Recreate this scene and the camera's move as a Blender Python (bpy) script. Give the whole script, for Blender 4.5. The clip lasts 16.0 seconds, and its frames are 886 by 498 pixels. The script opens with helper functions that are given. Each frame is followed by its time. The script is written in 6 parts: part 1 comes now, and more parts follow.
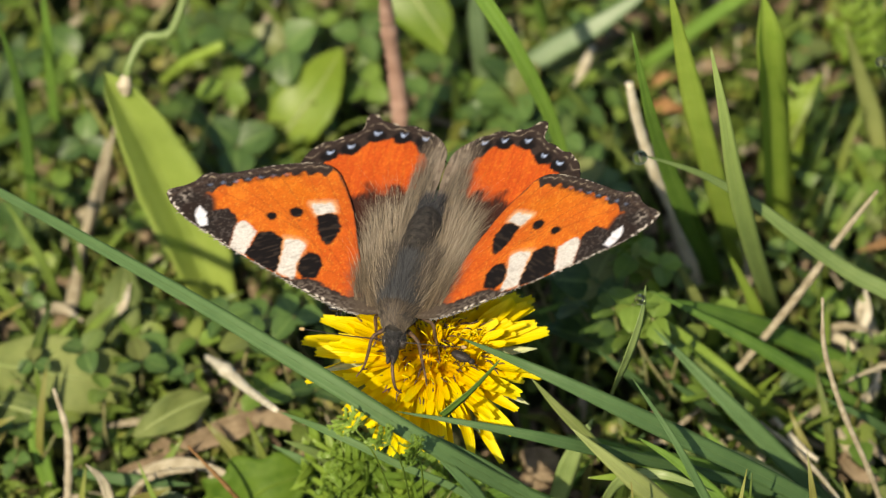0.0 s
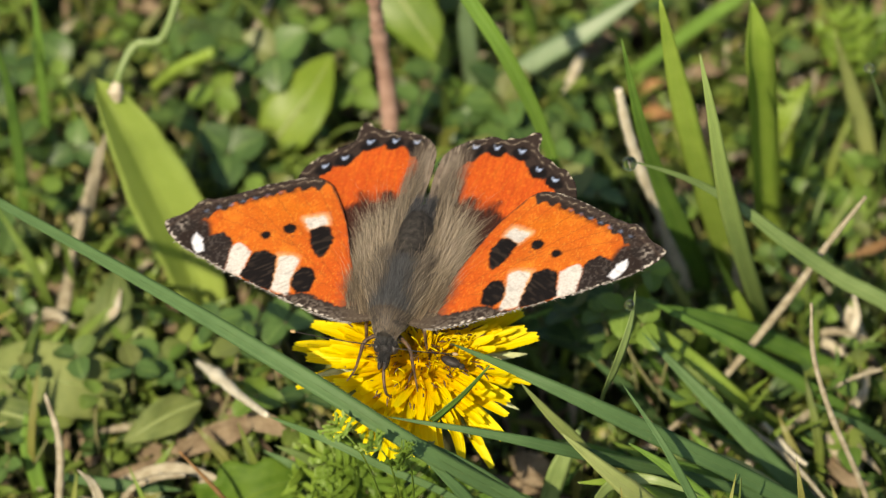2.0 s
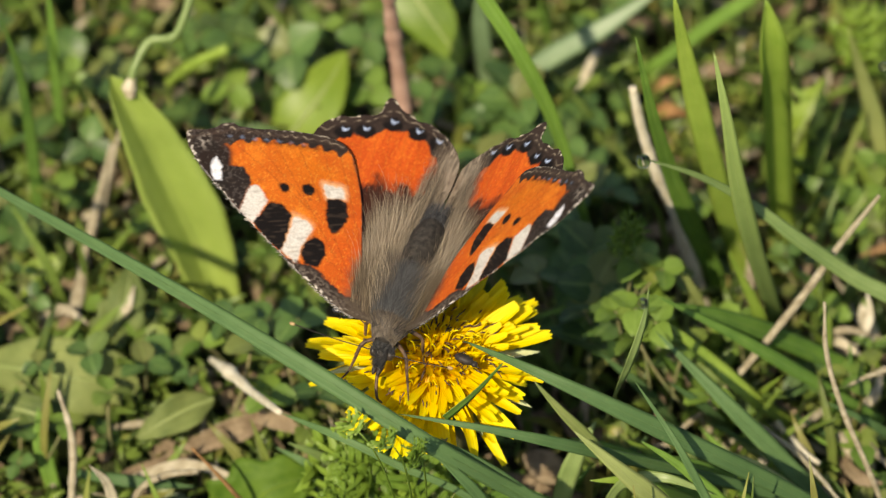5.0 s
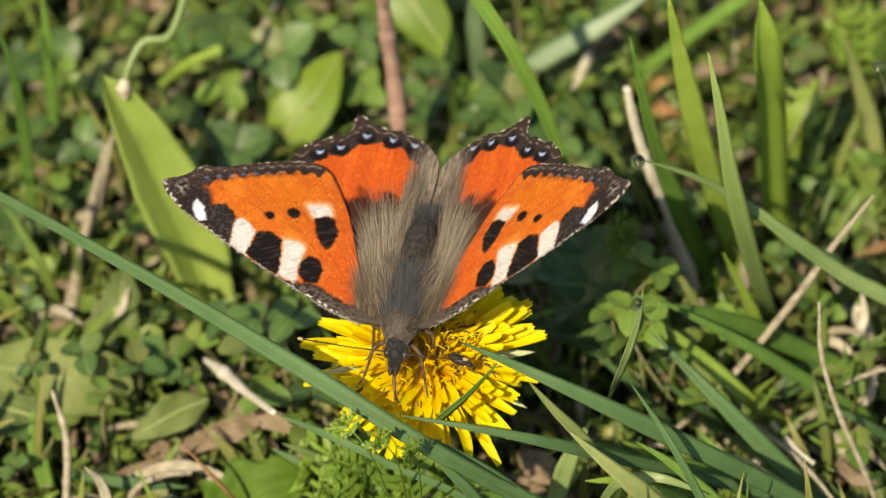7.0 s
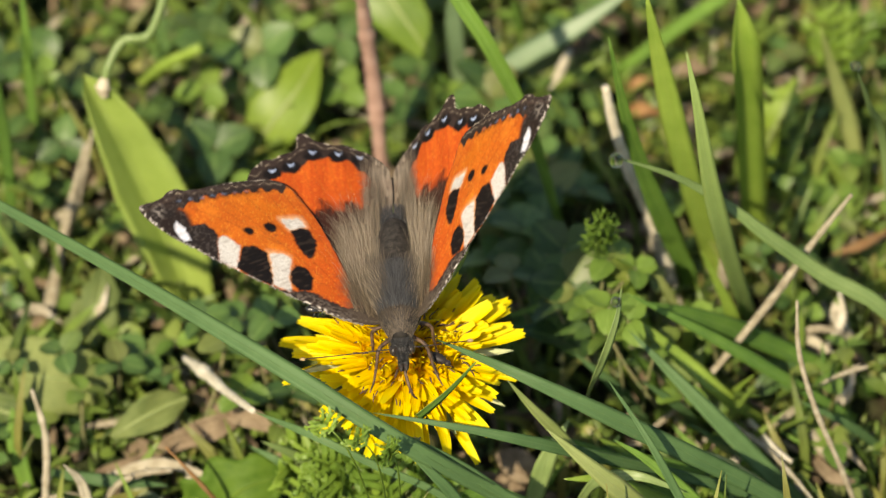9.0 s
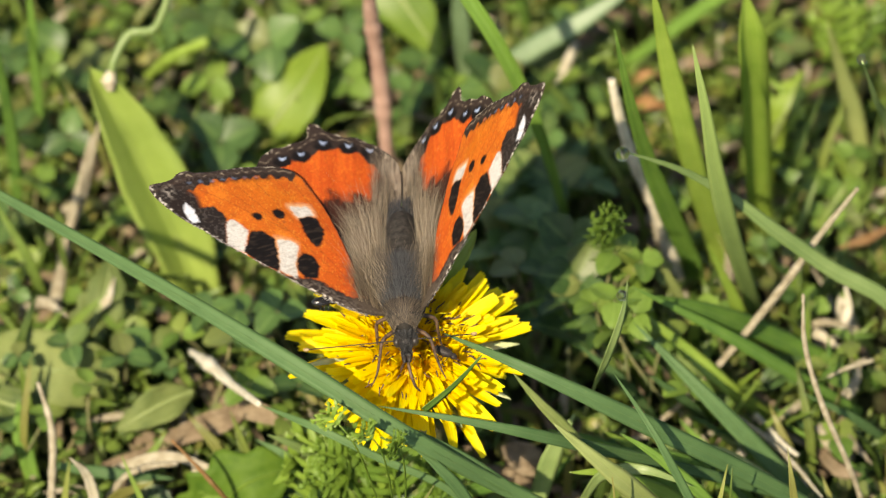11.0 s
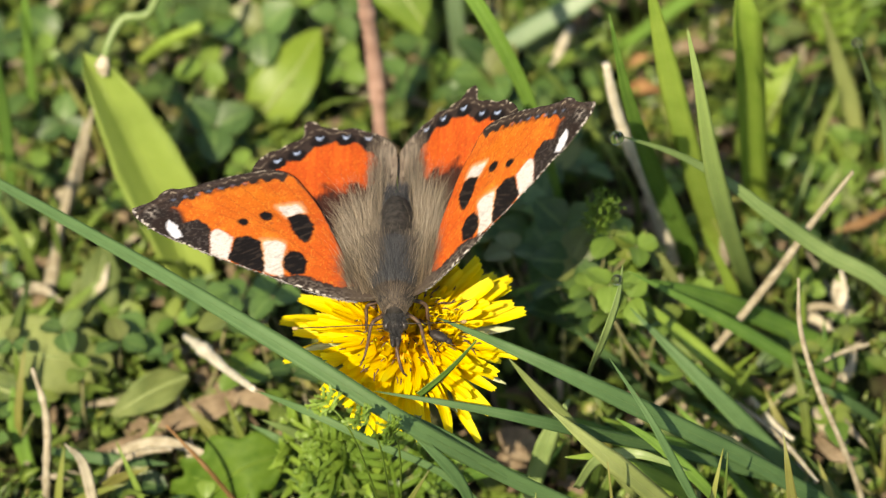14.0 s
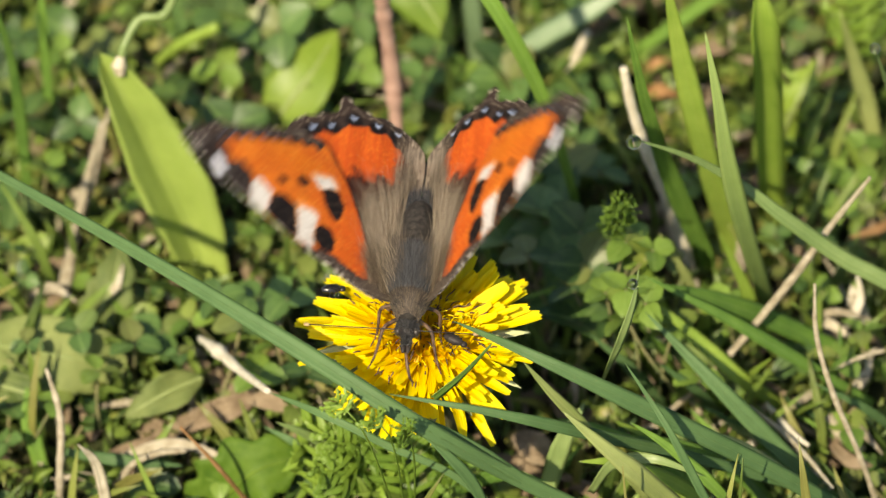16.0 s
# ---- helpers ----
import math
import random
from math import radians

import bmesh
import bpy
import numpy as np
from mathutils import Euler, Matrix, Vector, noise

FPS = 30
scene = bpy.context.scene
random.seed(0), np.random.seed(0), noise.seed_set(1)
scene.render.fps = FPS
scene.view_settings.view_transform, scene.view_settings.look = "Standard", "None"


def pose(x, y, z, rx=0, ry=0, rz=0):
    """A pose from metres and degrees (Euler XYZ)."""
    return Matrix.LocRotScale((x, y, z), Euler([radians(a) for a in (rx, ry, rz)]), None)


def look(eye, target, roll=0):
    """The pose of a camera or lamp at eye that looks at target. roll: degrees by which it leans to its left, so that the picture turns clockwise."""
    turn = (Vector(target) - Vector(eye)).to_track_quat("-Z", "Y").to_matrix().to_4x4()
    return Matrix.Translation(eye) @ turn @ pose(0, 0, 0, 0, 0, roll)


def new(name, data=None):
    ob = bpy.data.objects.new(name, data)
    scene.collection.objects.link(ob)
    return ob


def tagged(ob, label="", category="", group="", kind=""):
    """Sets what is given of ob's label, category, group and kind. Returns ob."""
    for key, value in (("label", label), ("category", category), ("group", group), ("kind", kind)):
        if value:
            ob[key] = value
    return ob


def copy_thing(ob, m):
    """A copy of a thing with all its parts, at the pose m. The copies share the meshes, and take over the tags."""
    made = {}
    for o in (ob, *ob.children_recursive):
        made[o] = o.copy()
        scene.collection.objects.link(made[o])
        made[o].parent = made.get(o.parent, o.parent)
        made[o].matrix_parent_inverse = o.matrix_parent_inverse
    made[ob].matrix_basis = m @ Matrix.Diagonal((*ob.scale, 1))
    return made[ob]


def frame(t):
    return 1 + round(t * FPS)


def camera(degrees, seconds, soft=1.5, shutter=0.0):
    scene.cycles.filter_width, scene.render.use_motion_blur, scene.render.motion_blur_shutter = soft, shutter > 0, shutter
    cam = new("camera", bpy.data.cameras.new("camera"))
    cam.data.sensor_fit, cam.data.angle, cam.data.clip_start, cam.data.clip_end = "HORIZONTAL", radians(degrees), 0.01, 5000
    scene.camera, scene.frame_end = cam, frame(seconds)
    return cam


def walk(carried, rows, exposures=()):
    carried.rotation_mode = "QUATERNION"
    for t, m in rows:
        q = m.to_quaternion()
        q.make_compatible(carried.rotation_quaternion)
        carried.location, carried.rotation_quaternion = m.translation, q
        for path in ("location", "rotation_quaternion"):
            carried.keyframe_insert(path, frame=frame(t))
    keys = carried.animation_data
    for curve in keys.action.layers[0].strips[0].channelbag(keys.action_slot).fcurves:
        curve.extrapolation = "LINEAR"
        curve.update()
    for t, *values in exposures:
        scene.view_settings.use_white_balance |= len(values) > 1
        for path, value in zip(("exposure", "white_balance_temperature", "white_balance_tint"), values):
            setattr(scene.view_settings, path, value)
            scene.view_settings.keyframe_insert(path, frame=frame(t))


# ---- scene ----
# Camera: a long lens held by hand, looking down at the flower from about forty-four centimetres.
VIEW = look((0.0, -0.281, 0.381), (0.0, 0.0, 0.046))


def aim(pan, tilt, roll, back):
    """The held camera, turned a little left, up and over (degrees), and moved back (millimetres)."""
    return VIEW @ pose(0, 0, back / 1000, 0, 0, 0) @ pose(0, 0, 0, 0, pan, 0) @ pose(0, 0, 0, tilt, 0, 0) @ pose(0, 0, 0, 0, 0, roll)


cam = camera(12, 16.0, soft=1.25, shutter=0.5)
cam.data.dof.use_dof = True
cam.data.dof.focus_distance = 0.436
cam.data.dof.aperture_fstop = 24
walk(cam, [
    (0.0, aim(0.000, 0.000, 0.000, -0.00)),
    (0.5, aim(-0.096, -0.035, -0.160, 0.43)),
    (1.0, aim(-0.075, -0.072, -0.353, -0.32)),
    (1.5, aim(-0.276, 0.007, -0.163, 1.01)),
    (2.0, aim(-0.133, 0.078, -0.024, 1.57)),
    (2.5, aim(-0.157, 0.163, -0.035, 1.42)),
    (3.0, aim(-0.135, 0.012, 0.005, 1.27)),
    (3.5, aim(-0.001, -0.074, 0.002, -0.26)),
    (3.7, aim(-0.015, -0.031, 0.000, 0.00)),
    (5.8, aim(0.078, 0.048, 0.230, 1.89)),
    (6.0, aim(0.023, 0.050, 0.182, 1.95)),
    (6.2, aim(0.046, 0.100, 0.172, 1.75)),
    (6.4, aim(0.050, 0.100, 0.172, 1.75)),
    (6.5, aim(0.056, 0.123, 0.161, 1.41)),
    (6.8, aim(-0.031, 0.131, 0.115, 1.31)),
    (7.0, aim(-0.029, 0.048, 0.094, 1.23)),
    (7.5, aim(-0.086, 0.157, 0.018, 1.26)),
    (7.7, aim(-0.146, 0.261, 0.057, 1.75)),
    (8.0, aim(-0.075, 0.273, 0.092, 2.39)),
    (8.5, aim(-0.229, 0.084, 0.076, 2.15)),
    (8.7, aim(-0.307, 0.092, 0.057, 2.19)),
    (9.0, aim(-0.316, 0.031, 0.123, 2.28)),
    (9.2, aim(-0.224, -0.021, 0.110, 2.90)),
    (11.3, aim(-0.246, -0.077, 0.161, 2.26)),
    (11.5, aim(-0.351, -0.095, 0.174, 2.33)),
    (12.0, aim(-0.378, -0.124, 0.205, 2.98)),
    (12.5, aim(-0.299, -0.116, 0.128, 2.01)),
    (13.0, aim(-0.316, -0.193, 0.098, 1.88)),
    (13.5, aim(-0.229, -0.222, 0.082, 1.50)),
    (14.0, aim(-0.306, -0.269, 0.038, 1.50)),
    (14.5, aim(-0.348, -0.319, 0.076, 1.56)),
    (15.0, aim(-0.357, -0.257, 0.211, 1.88)),
    (15.5, aim(-0.141, -0.300, 0.239, 2.77)),
    (15.9, aim(-0.092, -0.223, 0.344, 0.87)),
    (16.0, aim(-0.093, -0.229, 0.426, 0.60)),
], exposures=[(0.0, 0.18, 7500, 10), (6.0, 0.20, 7500, 10), (8.0, 0.31, 7500, 10), (9.0, 0.35, 7500, 10), (12.5, 0.53, 7500, 10), (16.0, 0.50, 7500, 10)])

# Light: clear sky and a low sun behind the camera and to its left.
SUN_WAY = Vector((-0.285, -0.56, 0.77)).normalized()
world = bpy.data.worlds.new("sky")
world.use_nodes = True
scene.world = world
sky = world.node_tree.nodes.new("ShaderNodeTexSky")
sky.sky_type = "NISHITA"
sky.sun_disc = False
sky.sun_elevation = math.asin(SUN_WAY.z)
sky.sun_rotation = math.atan2(SUN_WAY.x, SUN_WAY.y)
backing = world.node_tree.nodes["Background"]
backing.inputs["Strength"].default_value = 0.135
world.node_tree.links.new(sky.outputs["Color"], backing.inputs["Color"])
sun = new("sun", bpy.data.lights.new("sun", "SUN"))
sun.data.energy = 5.2
sun.data.angle = radians(0.53)
sun.data.color = (1.0, 0.91, 0.76)
sun.matrix_world = look(SUN_WAY * 3, (0, 0, 0))


# ---- materials ----
def material(name, rough=0.5, spec=0.4):
    m = bpy.data.materials.new(name)
    m.use_nodes = True
    b = m.node_tree.nodes["Principled BSDF"]
    b.inputs["Roughness"].default_value = rough
    b.inputs["Specular IOR Level"].default_value = spec
    return m, m.node_tree.nodes, m.node_tree.links, b


def ramp(nodes, links, value, stops):
    r = nodes.new("ShaderNodeValToRGB")
    while len(r.color_ramp.elements) < len(stops):
        r.color_ramp.elements.new(0.5)
    for e, (p, c) in zip(r.color_ramp.elements, stops):
        e.position, e.color = p, (*c, 1)
    links.new(value, r.inputs["Fac"])
    return r.outputs["Color"]


def mixed(nodes, links, mode, fac, a, b):
    n = nodes.new("ShaderNodeMix")
    n.data_type, n.blend_type = "RGBA", mode
    for socket, v in ((n.inputs[0], fac), (n.inputs[6], a), (n.inputs[7], b)):
        if hasattr(v, "is_linked"):
            links.new(v, socket)
        elif isinstance(v, tuple):
            socket.default_value = (*v, 1)
        else:
            socket.default_value = v
    return n.outputs[2]


def noise_of(nodes, links, scale, detail=4, rough=0.6, coords=None):
    n = nodes.new("ShaderNodeTexNoise")
    n.inputs["Scale"].default_value = scale
    n.inputs["Detail"].default_value = detail
    n.inputs["Roughness"].default_value = rough
    if coords is None:
        coords = nodes.new("ShaderNodeTexCoord").outputs["Object"]
    links.new(coords, n.inputs["Vector"])
    return n.outputs["Fac"]


def bumped(nodes, links, bsdf, height, strength, distance):
    b = nodes.new("ShaderNodeBump")
    b.inputs["Strength"].default_value = strength
    b.inputs["Distance"].default_value = distance
    links.new(height, b.inputs["Height"])
    links.new(b.outputs["Normal"], bsdf.inputs["Normal"])


def arith(nodes, links, op, a, b=0.0):
    n = nodes.new("ShaderNodeMath")
    n.operation = op
    for i, v in enumerate((a, b)):
        if hasattr(v, "is_linked"):
            links.new(v, n.inputs[i])
        else:
            n.inputs[i].default_value = v
    return n.outputs[0]


def through_light(m, nodes, links, bsdf, colour, share):
    """Lets part of the light through, as thin leaves and petals do."""
    t = nodes.new("ShaderNodeBsdfTranslucent")
    links.new(colour, t.inputs["Color"])
    s = nodes.new("ShaderNodeMixShader")
    s.inputs["Fac"].default_value = share
    links.new(bsdf.outputs["BSDF"], s.inputs[1])
    links.new(t.outputs["BSDF"], s.inputs[2])
    links.new(s.outputs[0], nodes["Material Output"].inputs["Surface"])


def leaf_material(name, dark, light, rib, veins=14.0, rib_wide=0.10, rough=0.42, spec=0.45, share=0.28, scale=260, spots=0.25, per_island=False, rib_show=0.3, aged=0.0):
    """Leaf tissue: blotches at two scales, a pale midrib, fine lengthwise veins and a few worn spots."""
    m, nodes, links, b = material(name, rough, spec)
    uv = nodes.new("ShaderNodeUVMap")
    sep = nodes.new("ShaderNodeSeparateXYZ")
    links.new(uv.outputs["UV"], sep.inputs[0])
    coarse = noise_of(nodes, links, scale, 3)
    fine = noise_of(nodes, links, scale * 9, 4)
    if per_island:
        rnd = nodes.new("ShaderNodeNewGeometry").outputs["Random Per Island"]
    else:
        rnd = nodes.new("ShaderNodeObjectInfo").outputs["Random"]
    tone = arith(nodes, links, "ADD", arith(nodes, links, "MULTIPLY", coarse, 0.65), arith(nodes, links, "MULTIPLY", rnd, 0.42))
    colour = ramp(nodes, links, tone, [(0.22, dark), (0.72, light)])
    across = arith(nodes, links, "ABSOLUTE", arith(nodes, links, "SUBTRACT", sep.outputs[0], 0.5))
    wave = arith(nodes, links, "SINE", arith(nodes, links, "MULTIPLY", sep.outputs[0], veins * 6.283))
    wavefac = arith(nodes, links, "MULTIPLY", arith(nodes, links, "ADD", wave, 1.0), 0.035)
    colour = mixed(nodes, links, "MIX", wavefac, colour, rib)
    ribfac = ramp(nodes, links, across, [(0.0, (rib_show,) * 3), (rib_wide, (0.0,) * 3)])
    colour = mixed(nodes, links, "MIX", ribfac, colour, rib)
    # some pieces are yellowed or browned with age
    age = ramp(nodes, links, arith(nodes, links, "FRACT", arith(nodes, links, "MULTIPLY", rnd, 7.31)), [(0.70, (0,) * 3), (1.0, (aged,) * 3)])
    colour = mixed(nodes, links, "MIX", age, colour, (0.30, 0.25, 0.075))
    worn = ramp(nodes, links, fine, [(0.60, (0,) * 3), (0.78, (spots,) * 3)])
    colour = mixed(nodes, links, "MIX", worn, colour, tuple(0.5 * (x + y) for x, y in zip(rib, (0.30, 0.24, 0.10))))
    links.new(colour, b.inputs["Base Color"])
    height = arith(nodes, links, "ADD", arith(nodes, links, "MULTIPLY", wave, 0.05), fine)
    bumped(nodes, links, b, height, 0.22, 0.00008)
    through_light(m, nodes, links, b, colour, share)
    return m


def fibre_material(name, dark, mid, light, rough=0.7, scale=300, share=0.12):
    """Dry stalks and dead leaves: fibres along the piece, stains, torn dark patches."""
    m, nodes, links, b = material(name, rough, 0.25)
    uv = nodes.new("ShaderNodeUVMap")
    mapping = nodes.new("ShaderNodeMapping")
    mapping.inputs["Scale"].default_value = (18, 1.5, 1)
    links.new(uv.outputs["UV"], mapping.inputs["Vector"])
    fibre = noise_of(nodes, links, 3.0, 5, 0.65, mapping.outputs["Vector"])
    stain = noise_of(nodes, links, scale, 4)
    rnd = nodes.new("ShaderNodeObjectInfo").outputs["Random"]
    tone = arith(nodes, links, "ADD", arith(nodes, links, "MULTIPLY", fibre, 0.5), arith(nodes, links, "MULTIPLY", stain, 0.4))
    tone = arith(nodes, links, "ADD", tone, arith(nodes, links, "MULTIPLY", rnd, 0.12))
    colour = ramp(nodes, links, tone, [(0.30, dark), (0.47, mid), (0.66, light)])
    links.new(colour, b.inputs["Base Color"])
    bumped(nodes, links, b, fibre, 0.5, 0.0002)
    through_light(m, nodes, links, b, colour, share)
    return m


GRASS = leaf_material("grass_green", (0.064, 0.150, 0.024), (0.155, 0.290, 0.045), (0.284, 0.405, 0.137), veins=9, rib_wide=0.05, rough=0.5, spec=0.3)
GRASS_BLUE = leaf_material("grass_blue_green", (0.050, 0.112, 0.036), (0.102, 0.192, 0.068), (0.145, 0.225, 0.085), veins=9, rib_wide=0.05, rough=0.58, spec=0.22)
GRASS_LIGHT = leaf_material("grass_yellow_green", (0.165, 0.290, 0.034), (0.330, 0.460, 0.080), (0.38, 0.48, 0.11), veins=8, rib_wide=0.06, share=0.35)
GRASS_PALE = leaf_material("grass_pale", (0.190, 0.250, 0.070), (0.330, 0.380, 0.130), (0.393, 0.411, 0.190), veins=8, rib_wide=0.06)
GRASS_GREY = leaf_material("grass_grey_green", (0.140, 0.230, 0.105), (0.260, 0.365, 0.190), (0.31, 0.40, 0.24), veins=9, rib_wide=0.05)
MIDRIB = leaf_material("leaf_midrib", (0.22, 0.30, 0.08), (0.36, 0.43, 0.17), (0.40, 0.46, 0.22), veins=2, rib_wide=0.05)
LEAF_BROAD = leaf_material("broad_leaf", (0.105, 0.195, 0.018), (0.260, 0.370, 0.050), (0.428, 0.504, 0.150), veins=4, rib_wide=0.05, share=0.35, scale=160, rib_show=0.75)
LEAF_LANCE = leaf_material("lance_leaf", (0.070, 0.140, 0.016), (0.300, 0.405, 0.085), (0.400, 0.490, 0.150), veins=5, rib_wide=0.05, share=0.30, scale=130, spots=0.6, rib_show=0.25)
GRASS_SAGE = leaf_material("grass_sage", (0.125, 0.205, 0.055), (0.235, 0.325, 0.110), (0.33, 0.41, 0.17), veins=8, rib_wide=0.06)
GRASS_LIME = leaf_material("grass_lime", (0.140, 0.235, 0.055), (0.255, 0.360, 0.105), (0.34, 0.43, 0.16), veins=8, rib_wide=0.05, share=0.32)
LEAF_DULL = leaf_material("dull_leaf", (0.060, 0.105, 0.024), (0.235, 0.285, 0.090), (0.36, 0.39, 0.16), veins=4, rib_wide=0.06, scale=330, spots=0.5, rib_show=0.3, rough=0.65, spec=0.25)
CLOVER = leaf_material("clover_leaf", (0.020, 0.056, 0.015), (0.098, 0.186, 0.043), (0.241, 0.365, 0.105), veins=7, rib_wide=0.08, scale=820, spots=0.6, aged=0.4, rib_show=0.4)
CLOVER_LIGHT = leaf_material("clover_light_leaf", (0.060, 0.132, 0.018), (0.205, 0.325, 0.056), (0.312, 0.446, 0.116), veins=5, rib_wide=0.05, scale=520, share=0.35, spots=0.45, aged=0.35)
UNDERGROWTH = leaf_material("undergrowth_leaf", (0.015, 0.040, 0.008), (0.195, 0.290, 0.052), (0.241, 0.351, 0.084), veins=4, rib_wide=0.06, scale=200, per_island=True, aged=0.7)
YARROW = leaf_material("feather_leaf", (0.060, 0.140, 0.014), (0.205, 0.325, 0.042), (0.290, 0.430, 0.084), veins=2, rib_wide=0.1, scale=300)
DRY = fibre_material("dry_straw", (0.085, 0.065, 0.038), (0.31, 0.265, 0.175), (0.58, 0.53, 0.40), scale=900)
CREAM = fibre_material("bleached_straw", (0.17, 0.12, 0.065), (0.54, 0.48, 0.34), (0.77, 0.73, 0.60), scale=800)
RUST = fibre_material("rusty_straw", (0.13, 0.06, 0.022), (0.30, 0.155, 0.06), (0.46, 0.29, 0.14))
PINK = fibre_material("pink_stalk", (0.22, 0.115, 0.085), (0.40, 0.245, 0.185), (0.55, 0.38, 0.30), scale=500)
DEAD = fibre_material("dead_leaf", (0.045, 0.031, 0.018), (0.190, 0.138, 0.084), (0.420, 0.335, 0.220), scale=700)
LEAF_DEEP = leaf_material("deep_leaf", (0.045, 0.110, 0.010), (0.155, 0.255, 0.028), (0.22, 0.32, 0.09), veins=5, rib_wide=0.04, scale=420, rib_show=0.5, rough=0.6, spec=0.16)


def soil_material():
    m, nodes, links, b = material("soil", 0.9, 0.15)
    coarse = noise_of(nodes, links, 70, 6, 0.7)
    fine = noise_of(nodes, links, 900, 5, 0.7)
    far = noise_of(nodes, links, 1.5, 5, 0.6)
    colour = ramp(nodes, links, coarse, [(0.3, (0.026, 0.018, 0.011)), (0.55, (0.070, 0.049, 0.030)), (0.75, (0.140, 0.100, 0.060))])
    turf = ramp(nodes, links, far, [(0.35, (0.020, 0.042, 0.011)), (0.65, (0.055, 0.085, 0.022))])
    patch = ramp(nodes, links, noise_of(nodes, links, 35, 4), [(0.40, (0,) * 3), (0.55, (1,) * 3)])
    colour = mixed(nodes, links, "MIX", patch, colour, turf)
    links.new(colour, b.inputs["Base Color"])
    height = arith(nodes, links, "ADD", coarse, arith(nodes, links, "MULTIPLY", fine, 0.4))
    bumped(nodes, links, b, height, 0.9, 0.003)
    return m


SOIL = soil_material()


def petal_material(name, root, mid, tip):
    m, nodes, links, b = material(name, 0.5, 0.25)
    uv = nodes.new("ShaderNodeUVMap")
    sep = nodes.new("ShaderNodeSeparateXYZ")
    links.new(uv.outputs["UV"], sep.inputs[0])
    rnd = nodes.new("ShaderNodeObjectInfo").outputs["Random"]
    colour = ramp(nodes, links, sep.outputs[1], [(0.0, root), (0.35, mid), (1.0, tip)])
    colour = mixed(nodes, links, "MULTIPLY", arith(nodes, links, "MULTIPLY", rnd, 0.35), colour, (0.95, 0.78, 0.5))
    wave = arith(nodes, links, "SINE", arith(nodes, links, "MULTIPLY", sep.outputs[0], 5 * 6.283))
    colour = mixed(nodes, links, "MULTIPLY", arith(nodes, links, "MULTIPLY", arith(nodes, links, "ADD", wave, 1.0), 0.06), colour, (0.9, 0.72, 0.3))
    links.new(colour, b.inputs["Base Color"])
    bumped(nodes, links, b, wave, 0.3, 0.00008)
    through_light(m, nodes, links, b, colour, 0.38)
    return m


PETAL = petal_material("yellow_petal", (0.78, 0.46, 0.003), (0.88, 0.68, 0.006), (0.92, 0.83, 0.022))
PETAL_DEEP = petal_material("deep_yellow_petal", (0.78, 0.46, 0.003), (0.88, 0.62, 0.006), (0.92, 0.75, 0.012))


def speckled_material(name, dark, light, scale, rough=0.6, spec=0.3, bump=0.4):
    m, nodes, links, b = material(name, rough, spec)
    n = noise_of(nodes, links, scale, 5)
    links.new(ramp(nodes, links, n, [(0.3, dark), (0.7, light)]), b.inputs["Base Color"])
    bumped(nodes, links, b, n, bump, 0.0001)
    return m


BRACT = speckled_material("bract_green", (0.10, 0.15, 0.06), (0.26, 0.31, 0.15), 600)
BRACT_PALE = speckled_material("bract_pale", (0.30, 0.36, 0.15), (0.52, 0.54, 0.32), 500)
STEM = speckled_material("flower_stem", (0.10, 0.15, 0.05), (0.24, 0.20, 0.10), 300)
CHITIN = speckled_material("dark_chitin", (0.010, 0.008, 0.008), (0.038, 0.030, 0.026), 2500, 0.55)
BODY = speckled_material("body_scales", (0.012, 0.011, 0.010), (0.050, 0.044, 0.037), 1800, 0.75, 0.15)
LEG = speckled_material("leg_brown", (0.014, 0.008, 0.005), (0.16, 0.095, 0.058), 1700, 0.5)
EYE = speckled_material("eye", (0.016, 0.012, 0.010), (0.050, 0.038, 0.030), 4000, 0.35, 0.5)
BEETLE = speckled_material("beetle_shell", (0.006, 0.006, 0.007), (0.020, 0.020, 0.024), 2500, 0.25, 0.6)
CLUB = speckled_material("antenna_club", (0.26, 0.17, 0.08), (0.50, 0.36, 0.18), 2500, 0.5)


def hair_material(name, dark, light):
    m, nodes, links, b = material(name, 0.55, 0.35)
    rnd = nodes.new("ShaderNodeNewGeometry").outputs["Random Per Island"]
    links.new(ramp(nodes, links, rnd, [(0.0, dark), (1.0, light)]), b.inputs["Base Color"])
    return m


HAIR = hair_material("brown_hair", (0.016, 0.012, 0.009), (0.25, 0.190, 0.118))
PALE_HAIR = hair_material("pale_hair", (0.065, 0.050, 0.035), (0.48, 0.395, 0.28))
FUR = hair_material("tan_fur", (0.030, 0.024, 0.018), (0.32, 0.26, 0.18))
DARK_FUR = hair_material("dark_fur", (0.007, 0.008, 0.009), (0.078, 0.076, 0.074))
BRISTLE = hair_material("pale_bristle", (0.020, 0.015, 0.012), (0.62, 0.57, 0.50))
COLLAR_FUR = hair_material("collar_fur", (0.012, 0.009, 0.007), (0.13, 0.098, 0.066))
THORAX_FUR = hair_material("thorax_fur", (0.012, 0.010, 0.008), (0.165, 0.132, 0.092))
SLATE_FUR = hair_material("slate_fur", (0.010, 0.011, 0.012), (0.100, 0.100, 0.096))


